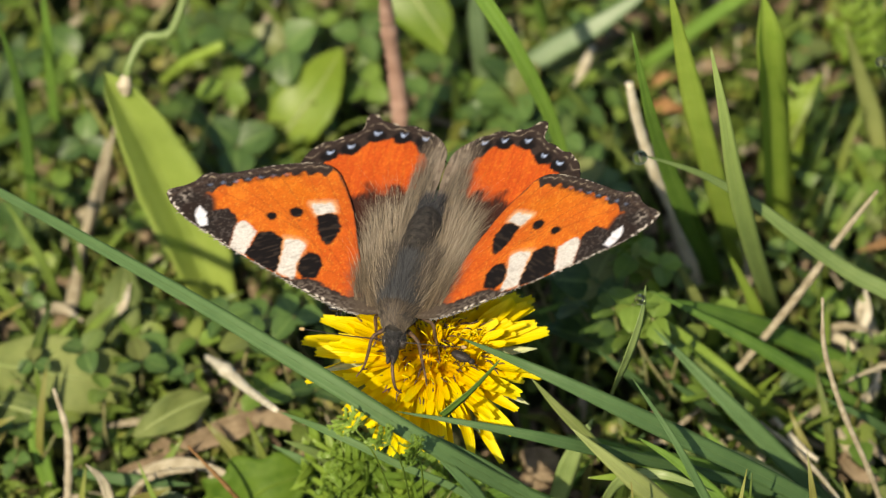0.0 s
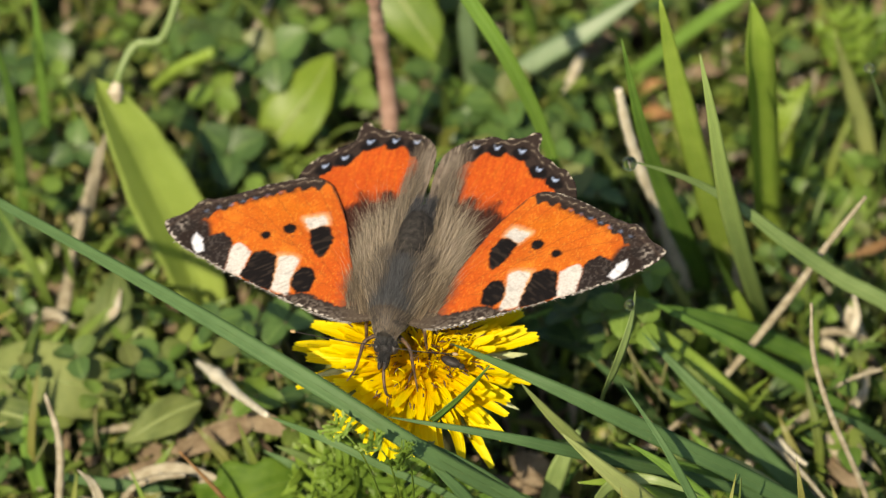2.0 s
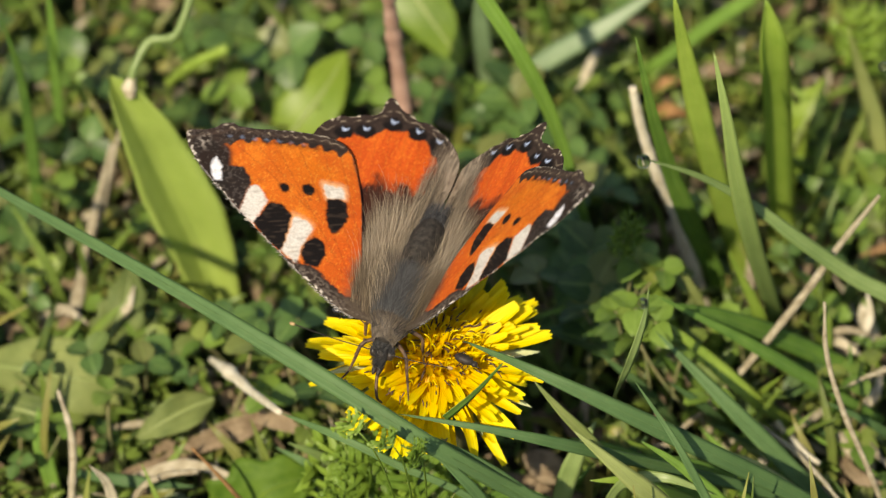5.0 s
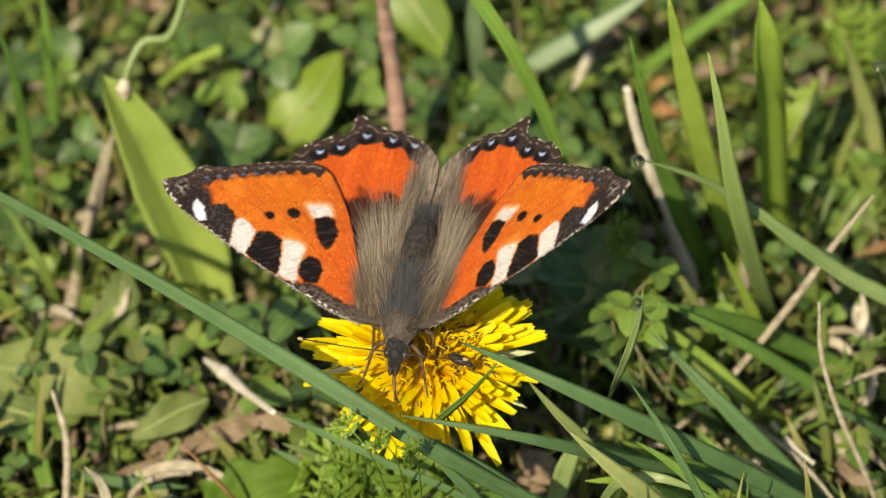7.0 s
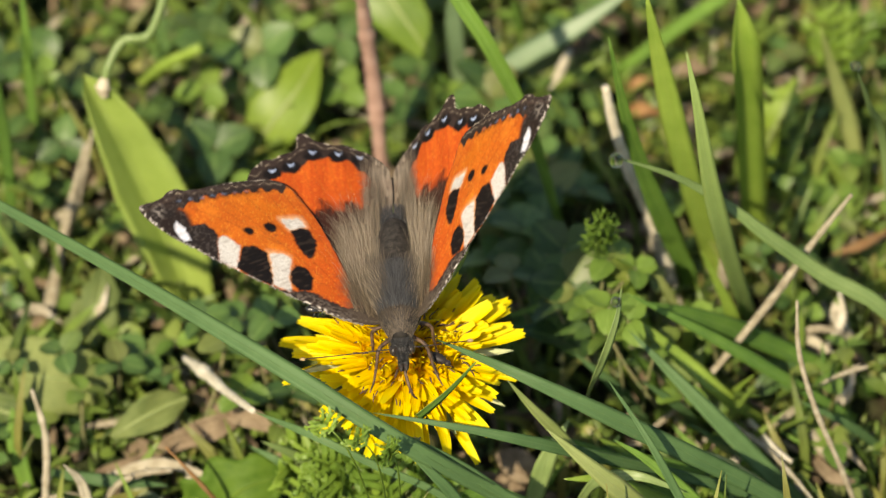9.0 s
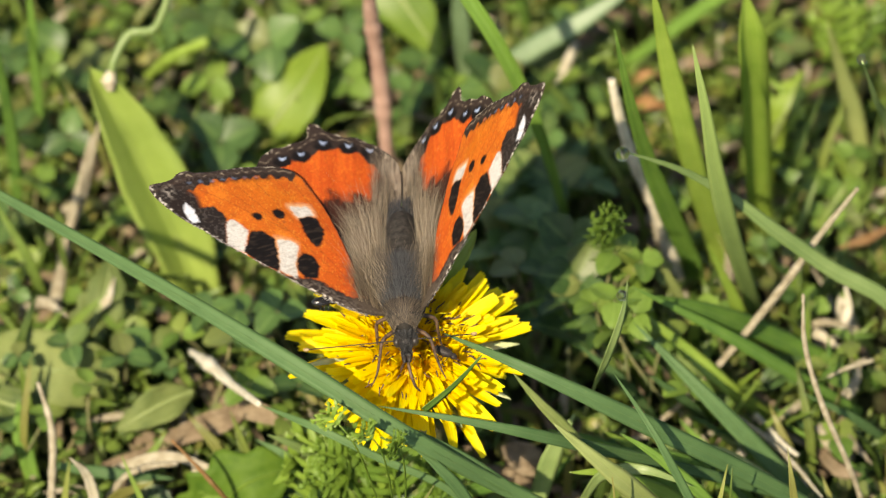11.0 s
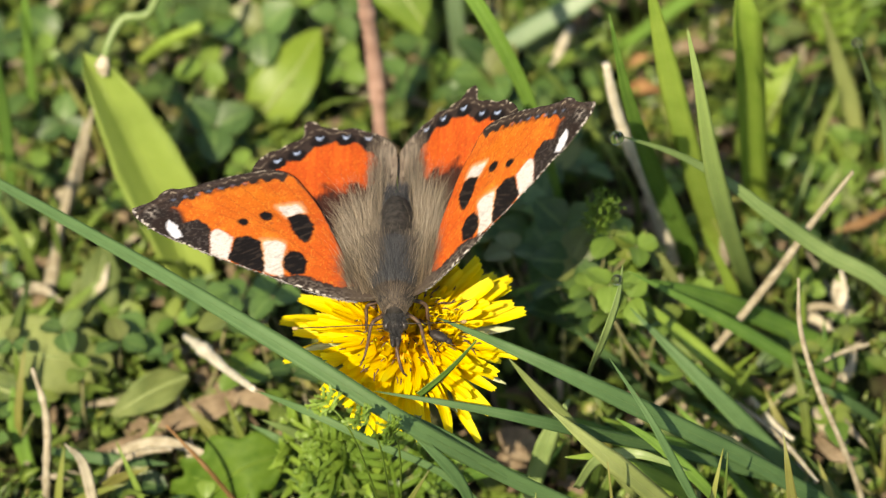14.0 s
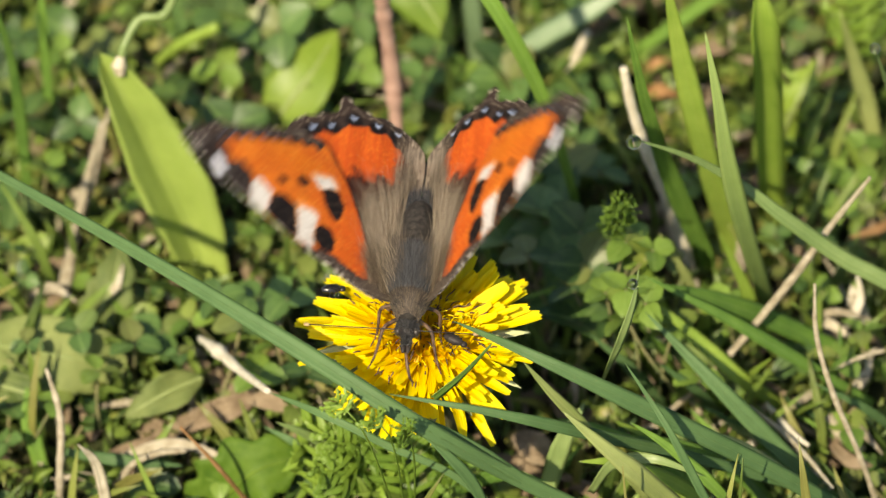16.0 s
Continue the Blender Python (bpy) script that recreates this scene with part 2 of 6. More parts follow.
def wing_material(name, tint):
    m, nodes, links, b = material(name, 0.70, 0.14)
    a = nodes.new("ShaderNodeAttribute")
    a.attribute_name = "scales"
    grain = noise_of(nodes, links, 3600, 4)
    blotch = noise_of(nodes, links, 420, 4)
    colour = mixed(nodes, links, "MULTIPLY", 1.0, a.outputs["Color"], ramp(nodes, links, grain, [(0.3, (0.76,) * 3), (0.7, (1.03,) * 3)]))
    colour = mixed(nodes, links, "MULTIPLY", 1.0, colour, ramp(nodes, links, blotch, [(0.3, (0.86, 0.84, 0.84)), (0.7, (1.0, 1.0, 1.0))]))
    colour = mixed(nodes, links, "MULTIPLY", 1.0, colour, tint)
    links.new(colour, b.inputs["Base Color"])
    bumped(nodes, links, b, grain, 0.35, 0.00006)
    return m


WING = wing_material("wing_scales", (1.0, 1.0, 1.0))
WING_UNDER = speckled_material("wing_underside", (0.035, 0.026, 0.020), (0.13, 0.10, 0.070), 700, 0.8, 0.1)


def water_material():
    m, nodes, links, b = material("water_drop", 0.06, 0.5)
    b.inputs["Transmission Weight"].default_value = 1.0
    b.inputs["IOR"].default_value = 1.33
    return m


WATER = water_material()


# ---- mesh helpers (millimetres in, metres out) ----
rng = random.Random(7)


def mesh_of(name, verts, faces, mat, uvs=None, colours=None, smooth=True):
    me = bpy.data.meshes.new(name)
    me.from_pydata([(x / 1000, y / 1000, z / 1000) for x, y, z in verts], [], faces)
    if uvs is not None:
        layer = me.uv_layers.new(name="UVMap")
        index = np.empty(len(me.loops), dtype=np.int32)
        me.loops.foreach_get("vertex_index", index)
        layer.data.foreach_set("uv", np.asarray(uvs, dtype=np.float32)[index].ravel())
    if colours is not None:
        layer = me.color_attributes.new("scales", "FLOAT_COLOR", "POINT")
        layer.data.foreach_set("color", np.asarray(colours, dtype=np.float32).ravel())
    me.materials.append(mat)
    if smooth:
        me.polygons.foreach_set("use_smooth", [True] * len(me.polygons))
    me.update()
    return me


def part(name, me, parent, label=""):
    ob = new(name, me)
    ob.parent = parent
    return tagged(ob, label)


def spline(points, n):
    """n + 1 points along a smooth curve through the given ones."""
    p = [Vector(q) for q in points]
    p = [p[0] * 2 - p[1]] + p + [p[-1] * 2 - p[-2]]
    out, spans = [], len(p) - 3
    for k in range(n + 1):
        s = min(k / n * spans, spans - 1e-6)
        i, f = int(s), s - int(s)
        a, b, c, d = p[i:i + 4]
        out.append(0.5 * (2 * b + (c - a) * f + (2 * a - 5 * b + 4 * c - d) * f * f + (3 * b - a - 3 * c + d) * f ** 3))
    return out


def frames_along(path, face):
    face = Vector(face).normalized()
    for i, p in enumerate(path):
        t = (path[min(i + 1, len(path) - 1)] - path[max(i - 1, 0)]).normalized()
        side = t.cross(face)
        if side.length < 0.05:
            side = t.cross(Vector((1, 0.2, 0)))
        side.normalize()
        yield p, t, side, side.cross(t).normalized()


def tube_data(points, radii, sides=8, n=None, jitter=0.0):
    n = n or max(6, 5 * (len(points) - 1))
    path = spline(points, n)
    verts, faces, uvs = [], [], []
    for i, (p, t, s, u) in enumerate(frames_along(path, (0.1, -0.5, 0.85))):
        f = i / n * (len(radii) - 1)
        j = min(int(f), len(radii) - 2)
        r = radii[j] + (radii[j + 1] - radii[j]) * (f - j)
        r *= 1 + jitter * (rng.random() - 0.5)
        for k in range(sides):
            a = 6.28318 * k / sides
            verts.append(p + s * (r * math.cos(a)) + u * (r * math.sin(a)))
            uvs.append((k / sides, i / n))
    for i in range(n):
        for k in range(sides):
            q = (k + 1) % sides
            faces.append((i * sides + k, i * sides + q, (i + 1) * sides + q, (i + 1) * sides + k))
    faces.append(tuple(range(sides))[::-1])
    faces.append(tuple(range(n * sides, (n + 1) * sides)))
    return verts, faces, uvs


def blade_data(points, width, face, fold, base=0.6, point=0.4, n=26, thick=0.14, wave=0.0, start=0.5):
    path = spline(points, n)
    verts, faces, uvs = [], [], []
    for i, (p, t, s, u) in enumerate(frames_along(path, face)):
        v = i / n
        w = width * 0.5 * min(1.0, base + (1 - base) * v / start) * min(1.0, max((1 - v) / point, 0.0) ** 0.75 + 0.02)
        rise = fold * w
        lift = wave * w * math.sin(v * 17 + width * 3)
        for across, up in ((-1, rise + lift), (-0.5, rise * 0.30), (0, 0), (0.5, rise * 0.30), (1, rise - lift), (0.5, rise * 0.30 - thick), (0, -thick * 1.3), (-0.5, rise * 0.30 - thick)):
            verts.append(p + s * (across * w) + u * up)
            uvs.append((0.5 + across * 0.5, v))
    for i in range(n):
        for k in range(8):
            q = (k + 1) % 8
            faces.append((i * 8 + k, i * 8 + q, (i + 1) * 8 + q, (i + 1) * 8 + k))
    faces.append(tuple(range(8))[::-1])
    faces.append(tuple(range(n * 8, n * 8 + 8)))
    return verts, faces, uvs


def grass_blade(points, width, mat, label, face=(0.15, -0.6, 0.8), fold=0.22, base=0.6, point=0.4, group="grass blades round the flower"):
    ob = new("grass_blade", mesh_of("grass_blade", *blade_data(points, width, face, fold, base, point)[:2], mat, uvs=blade_data(points, width, face, fold, base, point)[2]))
    if width >= 1.9:
        path = spline(points, 20)
        line = [p + u * 0.01 for p, _, _, u in frames_along(path, face)]
        v, f, u = tube_data(line[:19], [0.028, 0.028, 0.024, 0.015], 5, 36)
        part("midrib", mesh_of("midrib", v, f, mat, u), ob)
    return tagged(ob, label, "grass", group)


def dry_stalk(points, radii, mat, label, name="dry_stalk", category="straw", group="dry stalks in the turf"):
    v, f, u = tube_data(points, radii, 8, 9 * (len(points) - 1), 0.26)
    return tagged(new(name, mesh_of(name, v, f, mat, u)), label, category, group)


def broad_leaf_data(points, width, face, shape=0.45, tooth=0.0, teeth=9, fold=0.18, wave=0.05, n=36, cols=8, thick=0.18, tip=1.0):
    """A broad leaf round its midrib: shape is where it is widest, tooth how deep its edge is cut."""
    path = spline(points, n)
    verts, faces, uvs = [], [], []
    row = cols + 1
    for under in (0, 1):
        for i, (p, t, s, u) in enumerate(frames_along(path, face)):
            v = i / n
            if v < shape:
                w = 0.16 + 0.84 * math.sin(v / shape * 1.5708) ** 1.1
            else:
                w = max(math.cos((v - shape) / (1 - shape) * 1.5708), 0.0) ** (0.75 * tip) + 0.02
            cut = 1 - tooth * (0.5 + 0.5 * math.sin(v * teeth * 6.283 + width)) if tooth else 1 + 0.02 * math.sin(v * 40)
            w *= width * 0.5 * cut
            for k in range(row):
                a = k / cols * 2 - 1
                h = fold * w * abs(a) + wave * w * math.sin(v * 11 + a * 2.5) * abs(a) + 0.10 * math.cos(a * 20) - thick * under * (1 - 0.7 * abs(a))
                if abs(a) < 0.1:
                    h -= 0.15
                verts.append(p + s * (a * w) + u * h)
                uvs.append((0.5 + a * 0.5, v))
    half = (n + 1) * row
    for i in range(n):
        for k in range(cols):
            q = (i * row + k, i * row + k + 1, (i + 1) * row + k + 1, (i + 1) * row + k)
            faces.append(q)
            faces.append(tuple(half + x for x in q[::-1]))
        for k in (0, cols):
            q = (i * row + k, (i + 1) * row + k, half + (i + 1) * row + k, half + i * row + k)
            faces.append(q if k == 0 else q[::-1])
    return verts, faces, uvs


def broad_leaf(points, width, mat, label, face=(0, -0.6, 0.8), name="leaf", category="leaf", group="broad leaves in the turf", **shape):
    v, f, u = broad_leaf_data(points, width, face, **shape)
    leaf = tagged(new(name, mesh_of(name, v, f, mat, u)), label, category, group)
    if mat in (LEAF_BROAD, LEAF_LANCE, LEAF_DULL, LEAF_DEEP):
        path = spline(points, 16)
        line = [p + n * 0.02 for p, _, _, n in frames_along(path, face)]
        v, f, u = tube_data(line[:15], [0.34, 0.28, 0.2, 0.08], 6, 28)
        part("midrib", mesh_of("midrib", v, f, mat if mat in (LEAF_LANCE, LEAF_DEEP) else MIDRIB, u), leaf, "raised midrib")
    return leaf


def ball_data(centre, radii, rings=10, sides=16, pinch=0.0):
    cx, cy, cz = centre
    verts, faces, uvs = [], [], []
    for i in range(rings + 1):
        a = math.pi * i / rings
        for k in range(sides):
            b = 6.28318 * k / sides
            r = math.sin(a) * (1 + pinch * math.cos(a))
            verts.append((cx + radii[0] * r * math.cos(b), cy - radii[1] * math.cos(a), cz + radii[2] * r * math.sin(b)))
            uvs.append((k / sides, i / rings))
    for i in range(rings):
        for k in range(sides):
            q = (k + 1) % sides
            faces.append((i * sides + k, (i + 1) * sides + k, (i + 1) * sides + q, i * sides + q))
    return verts, faces, uvs


def joined(pieces):
    verts, faces, uvs = [], [], []
    for v, f, u in pieces:
        o = len(verts)
        verts += list(v)
        faces += [tuple(i + o for i in q) for q in f]
        uvs += list(u)
    return verts, faces, uvs


# ---- ground ----
def ground_sheet():
    """One sheet, fine and uneven round the flower and reaching the horizon."""
    ring = [0.0]
    while ring[-1] < 3.0e6:
        ring.append(ring[-1] + max(3.0, ring[-1] * 0.09))
    sides, verts, faces = 96, [(0, 15, 0)], []
    for r in ring[1:]:
        for k in range(sides):
            a = 6.28318 * k / sides
            x, y = r * math.cos(a), 15 + r * math.sin(a)
            h = noise.noise((x / 14, y / 14, 0)) * 2.2 + noise.noise((x / 5, y / 5, 4)) * 0.9
            verts.append((x, y, (h - 1.5) if r < 400 else -1.5))
    for k in range(sides):
        faces.append((0, 1 + k, 1 + (k + 1) % sides))
    for i in range(len(ring) - 2):
        for k in range(sides):
            q = (k + 1) % sides
            faces.append((1 + i * sides + k, 1 + (i + 1) * sides + k, 1 + (i + 1) * sides + q, 1 + i * sides + q))
    return tagged(new("ground", mesh_of("ground", verts, faces, SOIL)), "dark soil under short turf and moss", "ground", kind="structure")


ground_sheet()


# ---- the dandelion ----
FLOWER = (-1.4, -5.6, 37.0)


def floret_mesh(length, width, curl, cup, seed, mat):
    """A strap-shaped floret lying along +x, square-tipped with five small teeth."""
    r = random.Random(seed)
    n, verts, faces, uvs = 9, [], [], []
    bend = r.uniform(-0.9, 0.9)
    for under in (0, 1):
        for i in range(n + 1):
            v = i / n
            w = width * 0.5 * (0.35 + 0.65 * min(1, v * 2.2)) * (1 if v < 0.66 else 1 - 0.48 * ((v - 0.66) / 0.34) ** 2.0)
            x, z = length * v, curl * length * v * v
            for k in range(5):
                a = k / 2 - 1
                notch = (0.32 * (k % 2 == 1) + 0.12 * abs(a)) * width * 0.5 if i == n else 0
                verts.append((x - notch, a * w + bend * v * v * width, z + cup * w * (a * a) - 0.10 * under))
                uvs.append((k / 4, v))
    half = (n + 1) * 5
    for i in range(n):
        for k in range(4):
            q = (i * 5 + k, i * 5 + k + 1, i * 5 + 6 + k, i * 5 + 5 + k)
            faces.append(q[::-1])
            faces.append(tuple(half + j for j in q))
    return mesh_of("ray_floret", verts, faces, mat, uvs)


def dandelion():
    cx, cy, cz = FLOWER
    flower = tagged(new("dandelion"), "open yellow dandelion head on a short stem among grass", "flower")
    flower.matrix_world = pose(cx / 1000, cy / 1000, cz / 1000, 4, 2, 0)
    v, f, u = tube_data([(4, 12, -cz), (3, 8, -cz * 0.6), (1, 2, -12), (0, 0, -6)], [1.7, 1.6, 1.6, 2.2], 12)
    part("stem", mesh_of("stem", v, f, STEM, u), flower, "pale hollow flower stem")
    v, f, u = tube_data([(0, 0, -9), (0, 0, -6.5), (0, 0, -4.5), (0, 0, -2.6)], [1.8, 4.0, 4.6, 3.6], 18)
    part("receptacle", mesh_of("receptacle", v, f, BRACT, u), flower, "green cup under the florets")
    bract = mesh_of("bract", *blade_data([(0, 0, 0), (3.4, 0, 1.2), (6.6, 0, 2.4)], 2.4, (0, 0, 1), 0.3, 0.9, 0.6, 10)[:2], BRACT, blade_data([(0, 0, 0), (3.4, 0, 1.2), (6.6, 0, 2.4)], 2.4, (0, 0, 1), 0.3, 0.9, 0.6, 10)[2])
    for k in range(14):
        b = part("bract", bract, flower)
        a = k / 14 * 360 + rng.uniform(-6, 6)
        b.matrix_basis = pose(0, 0, -0.0050, 0, 0, a) @ pose(0.003, 0, 0, 0, rng.uniform(0, 14), 0)
    # pale outer bracts that show past the florets
    pale = mesh_of("bract", *blade_data([(0, 0, 0), (4.2, 0, 0.5), (8.6, 0, 0.2)], 1.4, (0, 0, 1), 0.35, 0.9, 0.5, 10)[:2], BRACT_PALE, blade_data([(0, 0, 0), (4.2, 0, 0.5), (8.6, 0, 0.2)], 1.4, (0, 0, 1), 0.35, 0.9, 0.5, 10)[2])
    for a, drop in ((8, -4), (24, -7), (186, 4), (-24, 4)):
        b = part("bract", pale, flower, "pale grey-green outer bract")
        b.matrix_basis = pose(0, 0, -0.0032, 0, 0, a) @ pose(0.003, 0, 0, 12, drop, 0)
    # added dome under the florets; its yellow brightens the shaded gaps between them
    v, f, u = ball_data((0, 0, -2.0), (5.0, 5.0, 2.2), 10, 22)
    part("disc", mesh_of("disc", v, f, PETAL_DEEP, u), flower, "deep yellow dome added beneath florets to fill dark gaps")
    # length, width, tip curl, count, rise and height of each ring of florets
    rings = [(12.3, 2.00, -0.08, 27, 0, -2.7), (11.2, 1.70, -0.05, 33, 6, -2.4), (9.8, 1.25, 0.0, 52, 12, -2.0), (7.8, 1.05, 0.03, 84, 19, -1.6), (6.0, 0.85, 0.06, 90, 31, -1.4), (4.4, 0.75, 0.12, 54, 50, -1.2)]
    for kind, (L, w, curl, count, rise, z) in enumerate(rings):
        meshes = [floret_mesh(L * s, w * s2, curl + c, 0.30, 10 * kind + j, PETAL if kind < 3 else PETAL_DEEP) for j, (s, s2, c) in enumerate(((1, 1, 0), (0.90, 0.80, 0.05), (1.08, 1.05, -0.06), (0.76, 0.8, 0.03), (1.0, 0.60, -0.10), (0.84, 1.15, 0.07), (1.04, 0.85, 0.04), (0.94, 0.95, -0.12)))]
        for k in range(count):
            a = (k + rng.uniform(-0.45, 0.45)) / count * 360 + kind * 7
            # the florets stand in loose clumps with gaps between
            a += (5.0 * math.sin(radians(5 * a + 40)) + 3.0 * math.sin(radians(11 * a))) * (1 if kind < 3 else 0.4)
            # florets on one side are shorter and hang, to fit the camera's view
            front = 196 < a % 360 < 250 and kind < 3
            # a gap beside the body, and a raised tuft behind it
            if kind < 4 and 0 < a % 360 < 16:
                a += 22
            tuft = 16 < a % 360 < 62 and kind < 3
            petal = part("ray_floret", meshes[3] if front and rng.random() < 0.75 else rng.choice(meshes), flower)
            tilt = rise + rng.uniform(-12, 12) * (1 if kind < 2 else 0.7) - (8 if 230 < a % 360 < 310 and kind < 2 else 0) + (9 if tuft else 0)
            petal.matrix_basis = pose(0, 0, z / 1000, 0, 0, a) @ pose(0.0010 if kind < 4 else 0.0004 if kind < 5 else 0.0001, 0, 0, rng.uniform(-42, 42) * (1 if kind < 2 else 0.6), -tilt, 0) @ pose(0, 0, 0, 0, 0, rng.uniform(-17, 17))
    # forked styles curling up between the florets
    r = random.Random(5)
    pieces = []
    for k in range(70):
        a, d = r.uniform(0, 6.283), 5.5 * r.random() ** 0.7
        x, y = d * math.cos(a), d * math.sin(a)
        z, h = 1.6 - 0.10 * d, r.uniform(1.0, 2.4)
        out, curl = (x / (d + 0.1) * 0.9, y / (d + 0.1) * 0.9), r.uniform(-0.6, 0.6)
        pieces.append(tube_data([(x, y, z - 1.5), (x + out[0] * 0.4, y + out[1] * 0.4, z + h * 0.6), (x + out[0] + curl, y + out[1] - curl, z + h)], [0.10, 0.10, 0.07], 4, 5))
    v, f, u = joined(pieces)
    tagged(part("style_tuft", mesh_of("style_tuft", v, f, PETAL, u), flower, "fine orange-yellow styles"), kind="stuff")
    # dark withered anther tips lying between the florets
    pieces = []
    for k in range(150):
        a, d = r.uniform(0, 6.283), r.uniform(1.0, 7.6)
        x, y, L = d * math.cos(a), d * math.sin(a), r.uniform(0.6, 1.3)
        z, a = 2.0 - 0.22 * d + r.uniform(-0.3, 0.7), a + r.uniform(-0.5, 0.5)
        pieces.append(tube_data([(x, y, z), (x + math.cos(a) * L * 0.5, y + math.sin(a) * L * 0.5, z + 0.15), (x + math.cos(a) * L, y + math.sin(a) * L, z + r.uniform(-0.2, 0.3))], [0.05, 0.09, 0.04], 4, 4))
    v, f, u = joined(pieces)
    tagged(part("anther_tuft", mesh_of("anther_tuft", v, f, LEG, u), flower, "tiny dark brown anther tips"), kind="stuff")
    return flower


dandelion()


# ---- the butterfly: its own space has x to its wing, y to its tail, z up ----
HINGE = 1.2  # half the distance between the wing hinges, mm


def closed_spline(points, per):
    p = [Vector((*q, 0)) for q in points]
    out, n = [], len(p)
    for i in range(n):
        a, b, c, d = p[i - 1], p[i], p[(i + 1) % n], p[(i + 2) % n]
        for k in range(per):
            f = k / per
            out.append(0.5 * (2 * b + (c - a) * f + (2 * a - 5 * b + 4 * c - d) * f * f + (3 * b - a - 3 * c + d) * f ** 3))
    return np.array([(q.x, q.y) for q in out])


def inside(poly, x, y):
    hit = np.zeros(x.shape, bool)
    px, py = poly[:, 0], poly[:, 1]
    qx, qy = np.roll(px, -1), np.roll(py, -1)
    for x0, y0, x1, y1 in zip(px, py, qx, qy):
        if y0 != y1:
            hit ^= ((y0 > y) != (y1 > y)) & (x < (x1 - x0) * (y - y0) / (y1 - y0) + x0)
    return hit


def reach(line, x, y, closed=False):
    """Distance from each (x, y) to a line of points, and the nearest place on it."""
    a, b = (line, np.roll(line, -1, 0)) if closed else (line[:-1], line[1:])
    best = np.full(x.shape, 1e9)
    nx, ny = x.copy(), y.copy()
    for (x0, y0), (x1, y1) in zip(a, b):
        dx, dy = x1 - x0, y1 - y0
        f = np.clip(((x - x0) * dx + (y - y0) * dy) / (dx * dx + dy * dy + 1e-12), 0, 1)
        cx, cy = x0 + f * dx, y0 + f * dy
        d = np.hypot(x - cx, y - cy)
        m = d < best
        best[m], nx[m], ny[m] = d[m], cx[m], cy[m]
    return best, nx, ny


def grain(x, y, scale, seed):
    """Smooth value noise from -1 to 1, worked out with numpy."""
    table = np.random.RandomState(seed).uniform(-1, 1, (64, 64))
    u, v = x / scale + 500.3, y / scale + 500.7
    i, j = np.floor(u).astype(int), np.floor(v).astype(int)
    f, g = u - i, v - j
    f, g = f * f * (3 - 2 * f), g * g * (3 - 2 * g)
    t = lambda p, q: table[p % 64, q % 64]
    return (t(i, j) * (1 - f) + t(i + 1, j) * f) * (1 - g) + (t(i, j + 1) * (1 - f) + t(i + 1, j + 1) * f) * g


ORANGE, RED = (0.585, 0.136, 0.013), (0.52, 0.077, 0.011)
BLACK, BROWN = (0.007, 0.005, 0.0045), (0.036, 0.024, 0.019)
WHITE, CREAM_SCALE, BLUE = (0.63, 0.61, 0.56), (0.40, 0.33, 0.24), (0.36, 0.48, 0.72)
DUST = (0.085, 0.064, 0.045)


class WingPaint:
    """The scales of one wing, laid on over one another at the points of its mesh."""

    def __init__(self, x, y, seed):
        self.x, self.y, self.seed = x, y, seed
        self.wx = x + 0.10 * grain(x, y, 0.35, seed) + 0.05 * grain(x, y, 0.16, seed + 1)
        self.wy = y + 0.10 * grain(x, y, 0.35, seed + 2) + 0.05 * grain(x, y, 0.16, seed + 3)
        self.colour = np.tile(np.array(ORANGE), (len(x), 1))
        # rows of scales: fine streaks along the wing and softer blotches
        self.lay((0.42, 0.060, 0.006), 0.35 * np.clip(grain(x * 0.35 + y * 0.2, y * 2.0 - x * 1.2, 0.35, seed + 7), 0, 1))
        self.lay((0.78, 0.24, 0.025), 0.50 * np.clip(grain(x, y, 1.6, seed + 8), 0, 1))
        self.lay((0.36, 0.070, 0.012), 0.45 * np.clip(grain(x * 1.6 + y, y - x * 0.4, 0.7, seed + 10) * 1.6 - 0.4, 0, 1))
        self.lay((0.46, 0.075, 0.008), 0.45 * np.clip(grain(x, y, 2.2, seed + 9), 0, 1))

    def lay(self, colour, mask):
        self.colour += (np.array(colour) - self.colour) * np.clip(mask, 0, 1)[:, None]

    def patch(self, colour, corners, soft=0.14, strength=1.0):
        # points close to each corner keep it crisp
        close = [(a[0] + (b[0] - a[0]) * f, a[1] + (b[1] - a[1]) * f) for a, b in zip(corners, corners[1:] + corners[:1]) for f in (0.14, 0.86)]
        poly = closed_spline(close, 3)
        d = reach(poly, self.wx, self.wy, True)[0]
        d = np.where(inside(poly, self.wx, self.wy), -d, d)
        self.lay(colour, strength * (0.5 - d / soft / 2))

    def spot(self, colour, cx, cy, rx, ry, turn=0.0, soft=0.14, strength=1.0):
        c, s = math.cos(radians(turn)), math.sin(radians(turn))
        u = ((self.wx - cx) * c + (self.wy - cy) * s) / rx
        v = (-(self.wx - cx) * s + (self.wy - cy) * c) / ry
        self.lay(colour, strength * (0.5 - (np.hypot(u, v) - 1) * min(rx, ry) / soft / 2))

    def streak(self, colour, x0, y0, x1, y1, wide, strength):
        line = np.array([(x0, y0), (x1, y1)])
        d = reach(line, self.wx, self.wy)[0]
        self.lay(colour, strength * np.clip(1.2 - d / wide, 0, 1))


